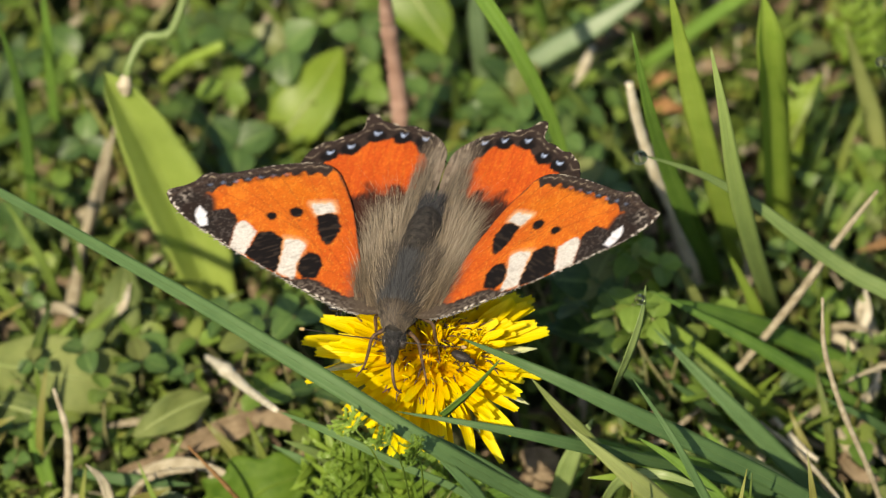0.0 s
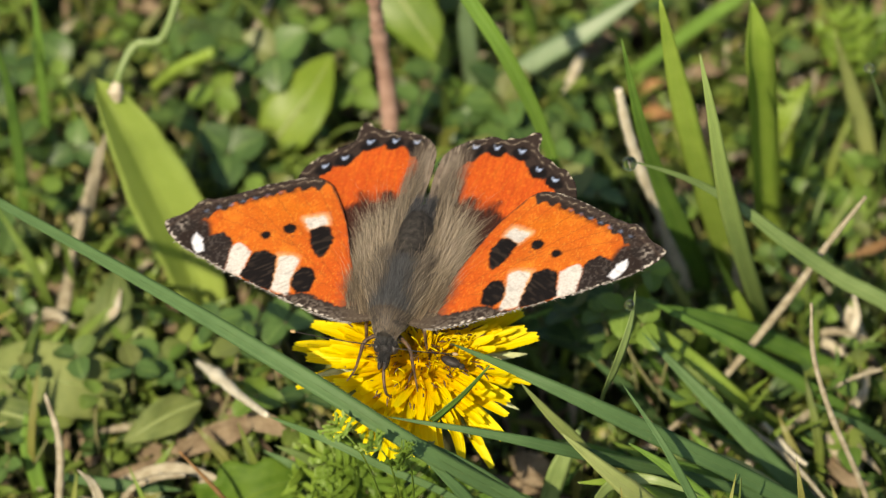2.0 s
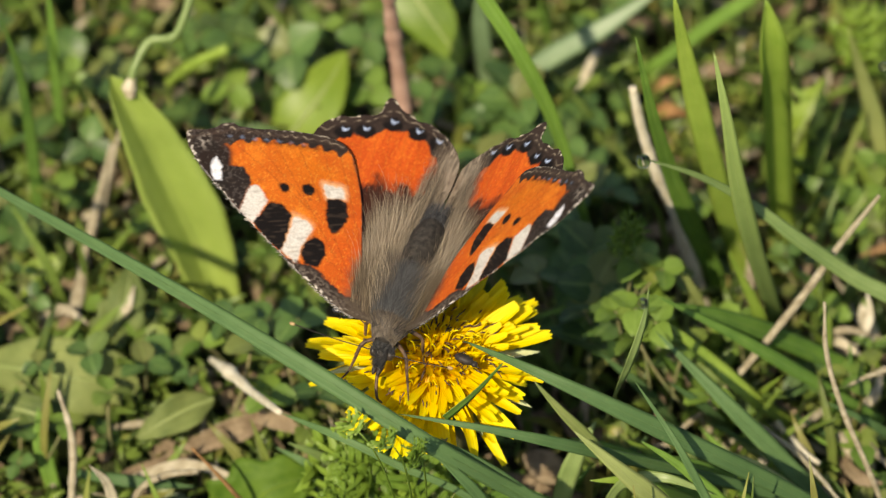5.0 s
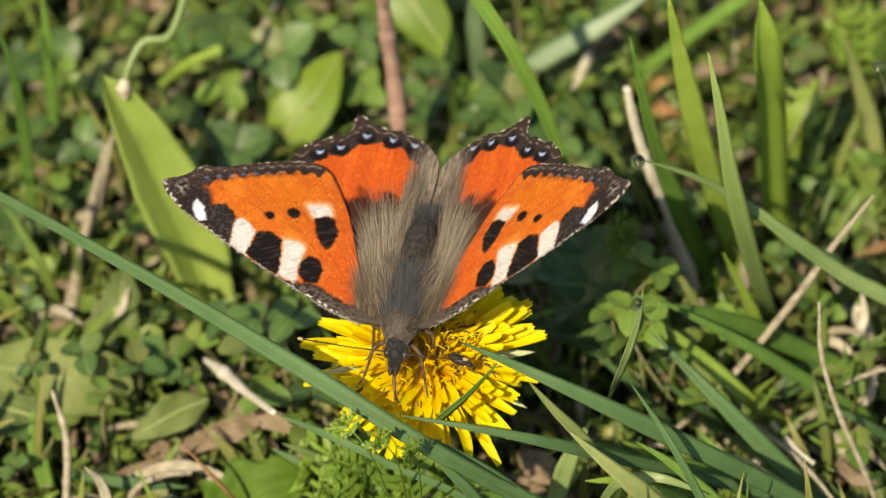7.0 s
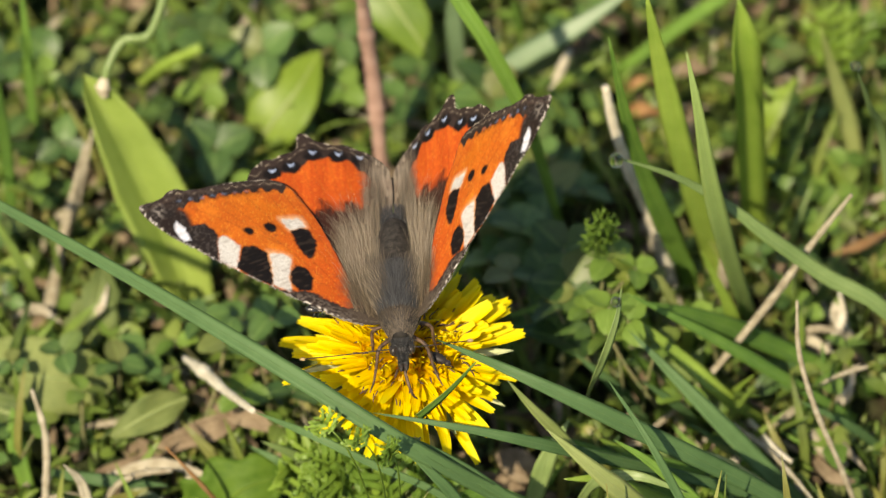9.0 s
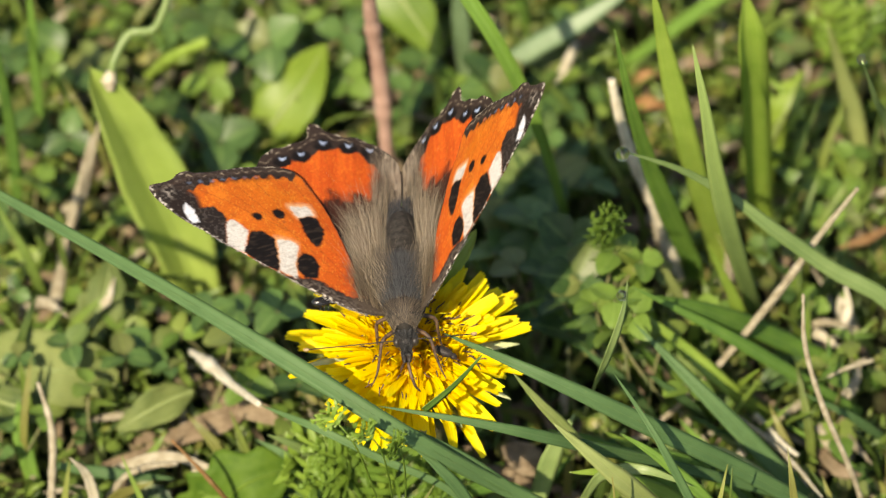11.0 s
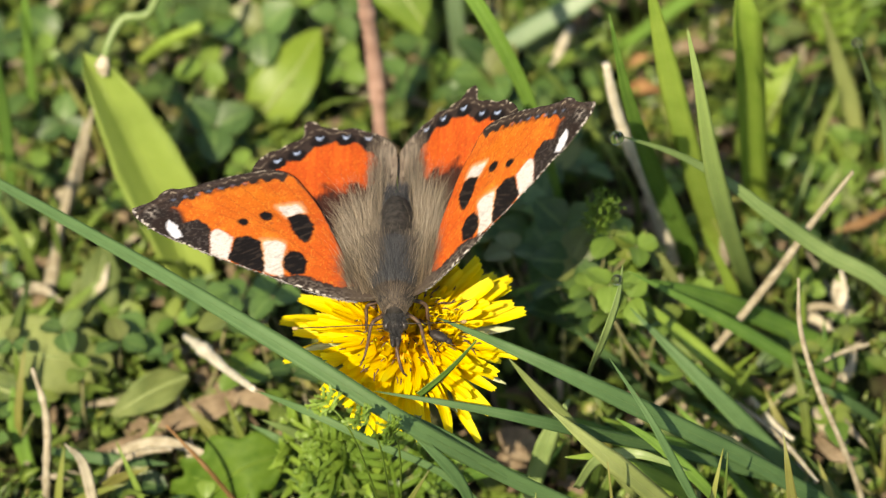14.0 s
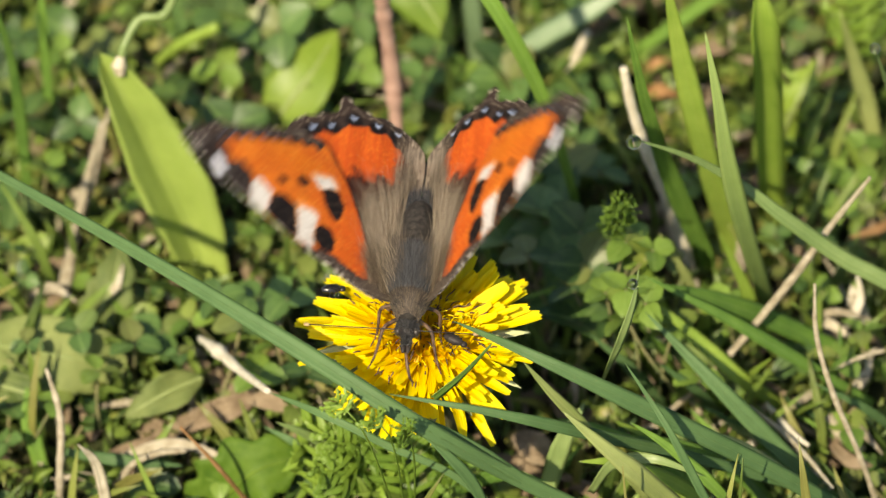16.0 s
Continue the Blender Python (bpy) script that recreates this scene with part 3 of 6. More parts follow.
def wing_mesh(name, outline, step, paint, bow):
    edge = closed_spline(outline, 8)
    lo, hi = edge.min(0) - step, edge.max(0) + step
    nx, ny = int((hi[0] - lo[0]) / step) + 1, int((hi[1] - lo[1]) / step) + 1
    gx, gy = np.meshgrid(lo[0] + np.arange(nx) * step, lo[1] + np.arange(ny) * step, indexing="ij")
    x, y = gx.ravel(), gy.ravel()
    d, cx, cy = reach(edge, x, y, True)
    within = inside(edge, x, y)
    snap = d < 0.62 * step
    x, y = np.where(snap, cx, x), np.where(snap, cy, y)
    keep = (within | snap).reshape(nx, ny)
    number = -np.ones(nx * ny, int)
    quad = keep[:-1, :-1] & keep[1:, :-1] & keep[1:, 1:] & keep[:-1, 1:]
    ids = np.arange(nx * ny).reshape(nx, ny)
    faces = np.stack([ids[:-1, :-1][quad], ids[1:, :-1][quad], ids[1:, 1:][quad], ids[:-1, 1:][quad]], 1)
    # triangles where only one corner of a cell is off the wing
    tris = []
    c4 = [ids[:-1, :-1], ids[1:, :-1], ids[1:, 1:], ids[:-1, 1:]]
    k4 = [keep[:-1, :-1], keep[1:, :-1], keep[1:, 1:], keep[:-1, 1:]]
    for skip in range(4):
        rest = [i for i in range(4) if i != skip]
        m = ~k4[skip] & k4[rest[0]] & k4[rest[1]] & k4[rest[2]]
        tris += list(zip(*(c4[i][m] for i in rest)))
    used = np.unique(np.concatenate([faces.ravel(), np.array(tris, int).ravel()]))
    number[used] = np.arange(len(used))
    x, y = x[used], y[used]
    wing = WingPaint(x, y, 5)
    d, _, _ = reach(edge, x, y, True)
    paint(wing, edge, d)
    z = bow(x, y)
    colours = np.concatenate([np.clip(wing.colour, 0, 1), np.ones((len(x), 1))], 1)
    made = {}
    for side, sign in (("right", 1), ("left", -1)):
        order = 1 if sign > 0 else -1
        fl = [tuple(number[list(f)][::order]) for f in faces] + [tuple(number[list(f)][::order]) for f in tris]
        me = mesh_of(name, np.stack([x * sign, y, z], 1).tolist(), fl, WING, colours=colours)
        me.materials.append(WING_UNDER)
        made[side] = me
    return made


FORE_EDGE = [(0.4, -5.4), (2.7, -6.3), (4.7, -6.1), (7.0, -5.5), (9.7, -4.6), (12.3, -3.6), (15.2, -2.5), (18.0, -1.35), (20.6, -0.1), (22.8, 0.95),
             (24.7, 2.1), (26.0, 3.4), (26.6, 4.55), (25.9, 5.2), (25.1, 5.65), (24.2, 6.4), (23.6, 7.35), (22.7, 7.95), (21.9, 7.95), (21.0, 8.35), (20.1, 8.75), (19.1, 9.35),
             (18.0, 9.9), (17.0, 10.5), (15.9, 11.0), (14.9, 11.5), (13.9, 11.95), (12.9, 12.25), (11.2, 12.3), (9.8, 11.5), (8.4, 9.6), (6.7, 6.4), (5.0, 2.0), (3.2, -2.0), (0.9, -4.4)]
HIND_EDGE = [(14.1, 14.4), (13.3, 15.5), (12.6, 16.3), (11.6, 16.55), (10.7, 17.3), (9.6, 17.9), (9.0, 18.8), (9.05, 19.9), (8.8, 20.8), (8.1, 20.8), (7.3, 20.1), (6.6, 19.85), (5.8, 19.9), (5.0, 19.55),
             (4.1, 19.8), (3.2, 19.8), (2.4, 19.5), (1.6, 19.3), (0.6, 18.6), (-0.4, 17.3), (-0.95, 15.8), (-1.1, 13.0), (-0.9, 9.0), (-0.4, 3.0), (0.2, -4.0),
             (3.5, -3.4), (8.0, -0.5), (12.0, 4.0), (14.0, 8.5), (14.6, 12.0)]


def paint_forewing(w, edge, d):
    x, y = w.x, w.y
    # where along the wing a point lies: the outer margin runs from the tip to the hind corner
    outer = np.array([(26.6, 4.5), (25.1, 5.65), (22.7, 7.9), (19.1, 9.35), (14.9, 11.5), (12.9, 12.3), (11.6, 12.5)])
    inner = np.array([(11.2, 12.3), (9.8, 11.5), (8.4, 9.6), (6.7, 6.4), (5.0, 2.0), (3.2, -2.0)])
    costa = np.array([(0.4, -5.4), (4.7, -6.2), (9.7, -4.6), (15.2, -2.5), (20.6, -0.1), (24.7, 2.1), (26.6, 4.5)])
    to_margin, to_costa = reach(outer, w.wx, w.wy)[0], reach(costa, w.wx, w.wy)[0]
    w.lay(RED, np.clip((12.0 - x) / 8, 0, 0.8))
    w.lay((0.74, 0.21, 0.012), 0.45 * np.clip(1 - np.hypot(x - 13.0, y - 8.0) / 5, 0, 1))
    w.lay(RED, 0.55 * np.clip(1 - np.hypot((x - 11.5) / 3.2, (y - 9.6) / 1.6), 0, 1))
    # veins
    for x0, y0, x1, y1 in ((4.0, -2.0, 13.5, 11.2), (5.5, -1.5, 16.3, 10.2), (7.0, -1.0, 18.8, 9.0), (9.5, 2.0, 21.0, 7.7), (3.5, -2.6, 12.5, -0.8), (2.8, -1.8, 11.2, 11.2), (11.5, 2.8, 23.3, 6.4)):
        w.streak((0.22, 0.050, 0.010), x0, y0, x1, y1, 0.085, 0.45)
    # yellowish white and black cells along the front edge
    w.patch((0.86, 0.62, 0.36), [(11.6, 6.6), (9.2, 7.5), (8.5, 6.0), (10.3, 4.9)], 0.5, 0.8)
    w.patch(WHITE, [(11.3, 6.4), (9.3, 7.2), (8.7, 6.0), (10.4, 5.1)])
    w.patch(BLACK, [(10.4, 4.9), (9.4, 5.6), (8.3, 5.8), (7.4, 3.8), (7.9, 1.8), (8.5, 1.4), (9.5, 2.6)])
    w.spot(BLACK, 12.55, 4.85, 0.74, 0.66)
    w.spot(BLACK, 14.95, 3.75, 0.58, 0.52)
    w.spot(BROWN, 12.0, 3.9, 0.14, 0.14, strength=0.6)
    w.patch((0.84, 0.60, 0.34), [(12.9, 1.4), (10.6, 1.2), (10.6, -3.3), (12.7, -3.0)], 0.6, 0.7)
    w.patch(WHITE, [(12.7, 1.1), (11.3, 1.3), (10.4, 0.8), (10.7, -1.6), (10.4, -3.9), (12.5, -3.3), (12.4, -1.6)])
    w.patch(BLACK, [(9.9, 0.1), (8.8, 0.1), (8.0, -1.0), (8.2, -3.0), (9.6, -3.4), (10.5, -2.4), (10.6, -1.0)])
    w.patch(BLACK, [(15.7, 1.2), (14.4, 1.8), (13.0, 1.2), (12.5, -1.8), (12.5, -3.5), (14.6, -2.7), (16.4, -1.9), (16.0, -0.4)])
    w.patch(WHITE, [(18.3, 2.0), (17.5, 2.5), (15.9, 1.4), (16.1, -0.2), (16.3, -2.1), (18.2, -1.3), (18.2, 0.4)])
    w.patch((0.020, 0.014, 0.012), [(21.2, 3.0), (19.7, 3.7), (18.3, 2.6), (18.2, 0.2), (18.2, -1.3), (20.4, -0.3), (21.4, 0.4)])
    w.lay((0.024, 0.017, 0.015), 0.95 * np.clip((x - 20.6 - 0.35 * (y - 3)) / 0.7, 0, 1) * np.clip((6.2 - y - 0.25 * (25 - x)) / 0.6, 0, 1))
    # dark outer margin with blue crescents and pale lines
    band = 1.75 + 0.28 * np.sin(x * 4.1) + 0.2 * grain(x, y, 0.8, 64) + np.clip((x - 20) / 4, 0, 1) * 1.1
    w.lay(BROWN, (band - to_margin) / 0.25)
    w.lay((0.016, 0.012, 0.010), 0.85 * np.clip((x - 20.6 - 0.35 * (y - 3)) / 0.7, 0, 1) * np.clip((5.6 - y - 0.25 * (25 - x)) / 0.6, 0, 1))
    for k in range(9):
        bx, by = 12.6 + 1.22 * k, 10.9 - 0.60 * k + (0.12 if k > 6 else 0)
        w.spot(BLACK, bx, by - 0.10, 0.46, 0.36, -27, soft=0.3, strength=0.7)
        if k > 1:
            w.spot(BLUE, bx, by + 0.10, 0.15, 0.10, -27, soft=0.2, strength=0.38 if k > 3 else 0.22)
    ripple = 0.13 * np.sin(x * 5.2)
    w.lay((0.075, 0.050, 0.038), 0.6 * np.clip(1 - np.abs(to_margin - 0.70) / 0.30, 0, 1))
    w.lay(CREAM_SCALE, 0.75 * np.clip(1 - np.abs(to_margin - 0.62 - ripple) / 0.12, 0, 1) * np.clip(0.40 + 1.2 * grain(x, y, 0.45, 62), 0, 1))
    w.lay((0.022, 0.015, 0.012), 0.8 * np.clip(1 - np.abs(to_margin - 1.05 - ripple) / 0.22, 0, 1))
    w.lay(BROWN, np.clip((0.34 - to_margin) / 0.2, 0, 1) * 0.9)
    w.lay((0.60, 0.53, 0.42), np.clip((0.15 - to_margin) / 0.1, 0, 1) * np.clip(0.15 + 0.35 * np.sin(x * 5.2 + 1.5) + 1.3 * grain(x, y, 0.4, 63), 0, 1) * (x > 9) * np.where(x > 20, 0.5, 1.0))
    # thin brown shadow line painted along the inner edge
    w.lay((0.060, 0.030, 0.018), 0.8 * np.clip((0.16 - reach(inner, w.wx, w.wy)[0]) / 0.12, 0, 1))
    w.patch((0.78, 0.80, 0.86), [(22.8, 3.3), (21.9, 2.9), (21.1, 1.0), (21.9, 0.7), (22.8, 2.0)])
    w.lay((0.13, 0.11, 0.10), 0.35 * np.clip(grain(x, y, 0.22, 33) * 2.0 - 0.3, 0, 1) * np.clip((x - 16.5) / 2, 0, 1) * (w.colour.max(1) < 0.12))
    w.lay((0.50, 0.44, 0.38), 0.6 * np.clip(1 - np.hypot(x - 24.6, (y - 4.3) * 0.6) / 0.9, 0, 1) * np.clip(grain(x, y, 0.3, 31) * 2 + 0.3, 0, 1))
    # fine veins and rubbed scales across the dark and the pale cells
    along = grain(x * 0.30 - y * 0.5, y * 1.5 + x * 1.1, 0.45, 66)
    w.lay((0.060, 0.043, 0.032), 0.40 * np.clip(along * 1.8 - 0.25, 0, 1) * (w.colour.max(1) < 0.06))
    w.lay((0.34, 0.30, 0.26), 0.40 * np.clip(along * 1.8 - 0.35, 0, 1) * (w.colour[:, 2] > 0.4))
    # scaly brown front edge
    near = np.clip((11.5 - x) / 3, 0, 1)
    wide = 0.16 + 1.7 * near
    speck = np.clip(0.5 + 1.6 * grain(x, y, 0.22, 41), 0, 1)
    w.lay((0.034, 0.024, 0.019), (wide - to_costa + 0.25 * grain(x, y, 0.4, 46)) / 0.35)
    w.lay((0.26, 0.215, 0.175), 0.38 * speck * np.clip((wide * 0.8 - to_costa) / 0.5, 0, 1))
    w.lay((0.60, 0.55, 0.48), np.clip((0.22 - to_costa) / 0.12, 0, 1) * np.clip(grain(x, y, 0.28, 43) * 2 - 0.15, 0, 1))
    # single lifted scales over the whole wing
    w.lay((0.80, 0.34, 0.05), 0.35 * np.clip(grain(x * 2.2, y, 0.26, 47) * 2 - 0.7, 0, 1) * (w.colour[:, 0] > 0.35) * (w.colour[:, 2] < 0.2))
    w.lay((0.42, 0.33, 0.24), 0.22 * np.clip(grain(x, y, 0.24, 48) * 2 - 0.5, 0, 1) * (w.colour[:, 2] > 0.4))
    # dusty hair at the root
    w.lay(DUST, np.clip((5.6 - x - 0.25 * np.maximum(y, 0) - 0.6 * grain(x, y, 0.5, 44)) / 3.0, 0, 0.9))


def paint_hindwing(w, edge, d):
    x, y = w.x, w.y
    outer = np.array([(14.1, 14.4), (12.6, 16.2), (10.7, 17.2), (9.0, 18.8), (8.9, 20.6), (8.1, 20.8), (6.6, 19.85), (4.1, 19.8), (1.6, 19.3), (0.0, 17.2)])
    to_margin = reach(outer, w.wx, w.wy)[0]
    w.lay(RED, np.full(x.shape, 0.92))
    for x0, x1 in ((1.2, 2.0), (2.2, 3.8), (3.4, 5.6), (4.6, 7.4), (5.8, 9.0), (7.0, 10.6)):
        w.streak((0.34, 0.075, 0.012), x0, 6.0, x1, 17.2, 0.07, 0.5)
    w.lay((0.40, 0.055, 0.008), 0.5 * np.clip(grain(x * 5.5, y * 0.5, 1.0, 56) * 1.5 - 0.1, 0, 1))
    w.lay((0.64, 0.15, 0.016), 0.35 * np.clip(grain(x * 3.0, y * 0.4, 1.2, 59) * 1.5, 0, 1) * np.clip((y - 11) / 4, 0, 1))
    # black root of the wing, then the dark margin with its row of blue crescents
    root = 11.1 + 1.0 * grain(x, y, 1.2, 51) + 0.5 * grain(x * 2.5, y * 0.6, 0.5, 52) - 0.25 * (x - 3) - np.clip(x - 6.8, 0, 5) * 1.0
    w.lay((0.014, 0.010, 0.008), 0.94 * np.clip((root - y) / 1.6 + 0.5, 0, 1))
    w.lay((0.80, 0.26, 0.03), 0.30 * np.clip(grain(x * 2.2, y, 0.30, 53) * 2 - 0.6, 0, 1) * (w.colour[:, 0] > 0.35))
    w.lay(BROWN, (2.35 + 0.2 * np.sin(x * 3.2) - to_margin) / 0.3)
    for bx, by in ((11.75, 14.75), (9.7, 15.9), (7.35, 18.05), (4.55, 18.35), (2.1, 18.35)):
        w.spot(BLACK, bx, by - 0.30, 1.10, 0.90, -25)
        w.patch((0.46, 0.58, 0.82), [(bx - 0.36, by + 0.28), (bx, by + 0.08), (bx + 0.36, by + 0.24), (bx + 0.10, by - 0.26), (bx - 0.12, by - 0.22)], 0.16)
        w.spot(BLACK, bx + 0.02, by + 0.40, 0.20, 0.17, soft=0.15)
    ripple = 0.16 * np.sin(x * 3.4)
    w.lay(CREAM_SCALE, 0.60 * np.clip(1 - np.abs(to_margin - 0.72 - ripple) / 0.13, 0, 1) * np.clip(0.45 + 1.3 * grain(x, y, 0.5, 61), 0, 1))
    w.lay((0.022, 0.015, 0.012), 0.8 * np.clip(1 - np.abs(to_margin - 1.15 - ripple) / 0.25, 0, 1))
    w.lay((0.66, 0.58, 0.44), np.clip((0.22 - to_margin) / 0.12, 0, 1) * np.clip(0.1 + np.sin(x * 3.4 + 1) * 0.5 + 1.3 * grain(x, y, 0.4, 65), 0, 1))
    # dusty inner fold along the body
    w.lay(DUST, np.clip((2.9 - x - 0.05 * (y - 6) + 0.5 * grain(x, y, 0.6, 55)) / 1.4, 0, 0.9) * np.clip((18.6 - y) / 1.5, 0, 1))
    w.lay((0.20, 0.165, 0.125), np.clip((1.1 - x) / 0.8, 0, 0.8) * np.clip((18.0 - y) / 1.5, 0, 1))
    w.lay((0.045, 0.034, 0.026), 0.65 * np.clip(grain(x * 7, y * 0.7, 1.0, 57) * 1.6, 0, 1) * np.clip((2.4 - x) / 1.5, 0, 1))
    w.lay((0.36, 0.30, 0.23), 0.6 * np.clip(grain(x * 9 + 3, y * 0.8, 1.0, 58) * 1.6, 0, 1) * np.clip((2.2 - x) / 1.5, 0, 1))


def strands(count, seed, root, way, length, width, sway=0.25, lift=0.3, curl=0.0):
    """Hairs as slim bent strips; root and way give each one's start and direction."""
    r = random.Random(seed)
    verts, faces, uvs = [], [], []
    for _ in range(count):
        p = Vector(root(r))
        t = Vector(way(p, r)).normalized()
        L = length * r.uniform(0.55, 1.15)
        side = t.cross(Vector((r.uniform(-0.3, 0.3), r.uniform(-0.3, 0.3), 1))).normalized()
        bend = side * (sway * L * r.uniform(-1, 1) * 0.5)
        o = len(verts)
        for i in range(4):
            f = i / 3
            c = p + t * (L * f) + bend * f * f + Vector((curl * L * f * f * max(-1.0, min(1.0, p.x / 2.5)), 0, lift * L * f * (1 - f)))
            wd = width * (1 - 0.85 * f) * 0.5
            verts += [c - side * wd, c + side * wd]
            uvs += [(0, f), (1, f)]
        for i in range(3):
            faces.append((o + 2 * i, o + 2 * i + 1, o + 2 * i + 3, o + 2 * i + 2))
    return verts, faces, uvs


def mirrored(data, sign):
    if sign > 0:
        return data
    v, f, u = data
    return [(-x, y, z) for x, y, z in v], [q[::-1] for q in f], u


def solid(ob, mm):
    s = ob.modifiers.new("thickness", "SOLIDIFY")
    s.thickness, s.offset, s.material_offset = mm / 1000, -1, 1
    return ob


def butterfly():
    bug = tagged(new("butterfly"), "small orange butterfly with black and white spots on a dandelion", "butterfly")
    made = {}
    fore = wing_mesh("forewing", FORE_EDGE, 0.11, paint_forewing, lambda x, y: 0.30 * np.sin(np.clip(x / 26, 0, 1) * 3.1) - 0.55 * np.clip((y - 2.0 - 0.35 * (x - 6)) / 7, 0, 1) ** 1.5 + 0.05 * np.sin(x * 1.3 + y * 0.5))
    hind = wing_mesh("hindwing", HIND_EDGE, 0.12, paint_hindwing, lambda x, y: 0.25 * np.sin(np.clip(x / 14, 0, 1) * 3.1) - 0.20 + 0.03 * x + 0.06 * np.sin(x * 1.9) + np.clip(0.8 - x, 0, 2) * 0.5)
    for side, sign in (("right", 1), ("left", -1)):
        f = solid(part("forewing", fore[side], bug, "orange forewing with black and white spots"), 0.10)
        h = solid(part("hindwing", hind[side], bug, "orange hindwing with blue-spotted dark margin"), 0.10)
        # a dense fan of hair over the dark root, long wavy hair over the inner fold, stray hairs on top
        hairs = mirrored(strands(1700, 11, lambda r: (0.2 + 4.3 * (q := r.random() ** 1.1), r.uniform(-4.5, 8.6 - 3.6 * q), 0.05 + 0.5 * max(0.0, 0.6 - 3 * q)),
                                 lambda p, r: (0.090 * (p.x - 0.9) + 0.14 * noise.noise((p.x * 0.9, p.y * 0.22, 3)) + r.uniform(-0.05, 0.05), 1.0, 0.05 + r.uniform(-0.03, 0.06)), 4.6, 0.032, 0.30, 0.14, 0.06), sign)
        part("wing_hair", mesh_of("wing_hair", *hairs[:2], HAIR, hairs[2]), h, "long brown hairs")
        hairs = mirrored(strands(560, 21, lambda r: (0.0 + 4.2 * (q := r.random()), r.uniform(-4.0, 8.6 - 3.4 * q), 0.35),
                                 lambda p, r: (0.090 * (p.x - 0.6) + 0.20 * noise.noise((p.x * 1.2, p.y * 0.20, 7)) + r.uniform(-0.07, 0.07), 1.0, 0.07 + r.uniform(-0.03, 0.08)), 5.6, 0.034, 0.45, 0.18, 0.10), sign)
        part("wing_hair", mesh_of("wing_hair", *hairs[:2], PALE_HAIR, hairs[2]), h, "long pale tan hairs")
        hairs = mirrored(strands(420, 22, lambda r: (-0.5 + 2.6 * r.random(), r.uniform(3.0, 13.2), 0.26),
                                 lambda p, r: (0.07 * (0.9 - p.x) + 0.15 * noise.noise((p.x * 1.1, p.y * 0.35, 13)) + r.uniform(-0.06, 0.06), 1.0, 0.03 + r.uniform(-0.03, 0.05)), 4.4, 0.030, 0.4, 0.10, 0.03), sign)
        part("wing_hair", mesh_of("wing_hair", *hairs[:2], FUR, hairs[2]), h, "grey-tan hairs of the inner fold")
        hairs = mirrored(strands(90, 23, lambda r: (1.5 + 2.6 * r.random(), r.uniform(-1.0, 7.0), 0.5),
                                 lambda p, r: (0.16 + r.uniform(-0.25, 0.25), 1.0, 0.14 + r.uniform(-0.05, 0.12)), 5.0, 0.030, 0.9, 0.25, 0.18), sign)
        part("wing_hair", mesh_of("wing_hair", *hairs[:2], PALE_HAIR, hairs[2]), h, "stray curved tan hairs")
        hairs = mirrored(strands(750, 12, lambda r: (0.6 + 3.0 * r.random(), r.uniform(-5.2, -1.2), 0.10),
                                 lambda p, r: (0.42 + r.uniform(-0.14, 0.14), 1.0, 0.08 + r.uniform(-0.03, 0.06)), 3.6, 0.034, 0.5, 0.14), sign)
        part("wing_hair", mesh_of("wing_hair", *hairs[:2], HAIR, hairs[2]), f, "long brown hairs")
        # pale-tipped bristles along the front edge and scales fringing the outer margin
        front = spline([(2.7, -6.3, 0.05), (4.7, -6.1, 0.08), (7.0, -5.5, 0.1), (9.7, -4.6, 0.2), (12.3, -3.6, 0.3), (15.2, -2.5, 0.3), (18.0, -1.35, 0.25), (20.6, -0.1, 0.2), (24.7, 2.1, 0.05)], 200)
        hairs = mirrored(strands(420, 24, lambda r: front[int(200 * r.random() ** 1.7)], lambda p, r: (0.75 + r.uniform(-0.3, 0.3), -0.55 + r.uniform(-0.3, 0.2), 0.35 + r.uniform(-0.3, 0.3)), 0.50, 0.10, 0.3, 0.1), sign)
        part("front_bristles", mesh_of("front_bristles", *hairs[:2], BRISTLE, hairs[2]), f, "pale bristles of the front edge")
        made[side] = (f, h)
    # body
    v, f, u = ball_data((0, -3.1, 0.1), (2.45, 4.4, 2.35), 18, 22)
    thorax = part("thorax", mesh_of("thorax", v, f, BODY, u), bug, "dark furry thorax")
    radii = [1.6, 1.92, 2.04, 1.98, 2.08, 2.00, 2.06, 1.98, 2.00, 1.90, 1.86, 1.68, 1.54, 1.26, 0.96, 0.54, 0.10]
    v, f, u = tube_data([(0, -0.3, 0.2), (0, 3.0, 0.35), (0, 6.5, 0.35), (0, 10.0, 0.1)], radii, 20, 48, 0.015)
    abdomen = part("abdomen", mesh_of("abdomen", v, f, BODY, u), bug, "dark ringed abdomen")
    # thorax: tan fur down both sides, slate-grey in the middle of the back, a brown collar behind the head
    fur = strands(5200, 13, lambda r: (2.45 * math.sin(a := r.choice((-1, 1)) * (0.30 + 1.25 * r.random() ** 0.8)) * (0.48 + 0.52 * min(1.0, ((b := r.uniform(-7.3, 0.6)) + 7.6) / 3.8)), b, -0.3 + 2.45 * math.cos(a) * (0.6 + 0.4 * min(1.0, (b + 7.6) / 2.4))),
                  lambda p, r: (p.x * 0.16 + r.uniform(-0.22, 0.22), 1.0 + r.uniform(-0.3, 0.3), 0.20), 2.9, 0.034, 0.5, 0.14)
    part("fur", mesh_of("fur", *fur[:2], THORAX_FUR, fur[2]), thorax, "long brown side fur")
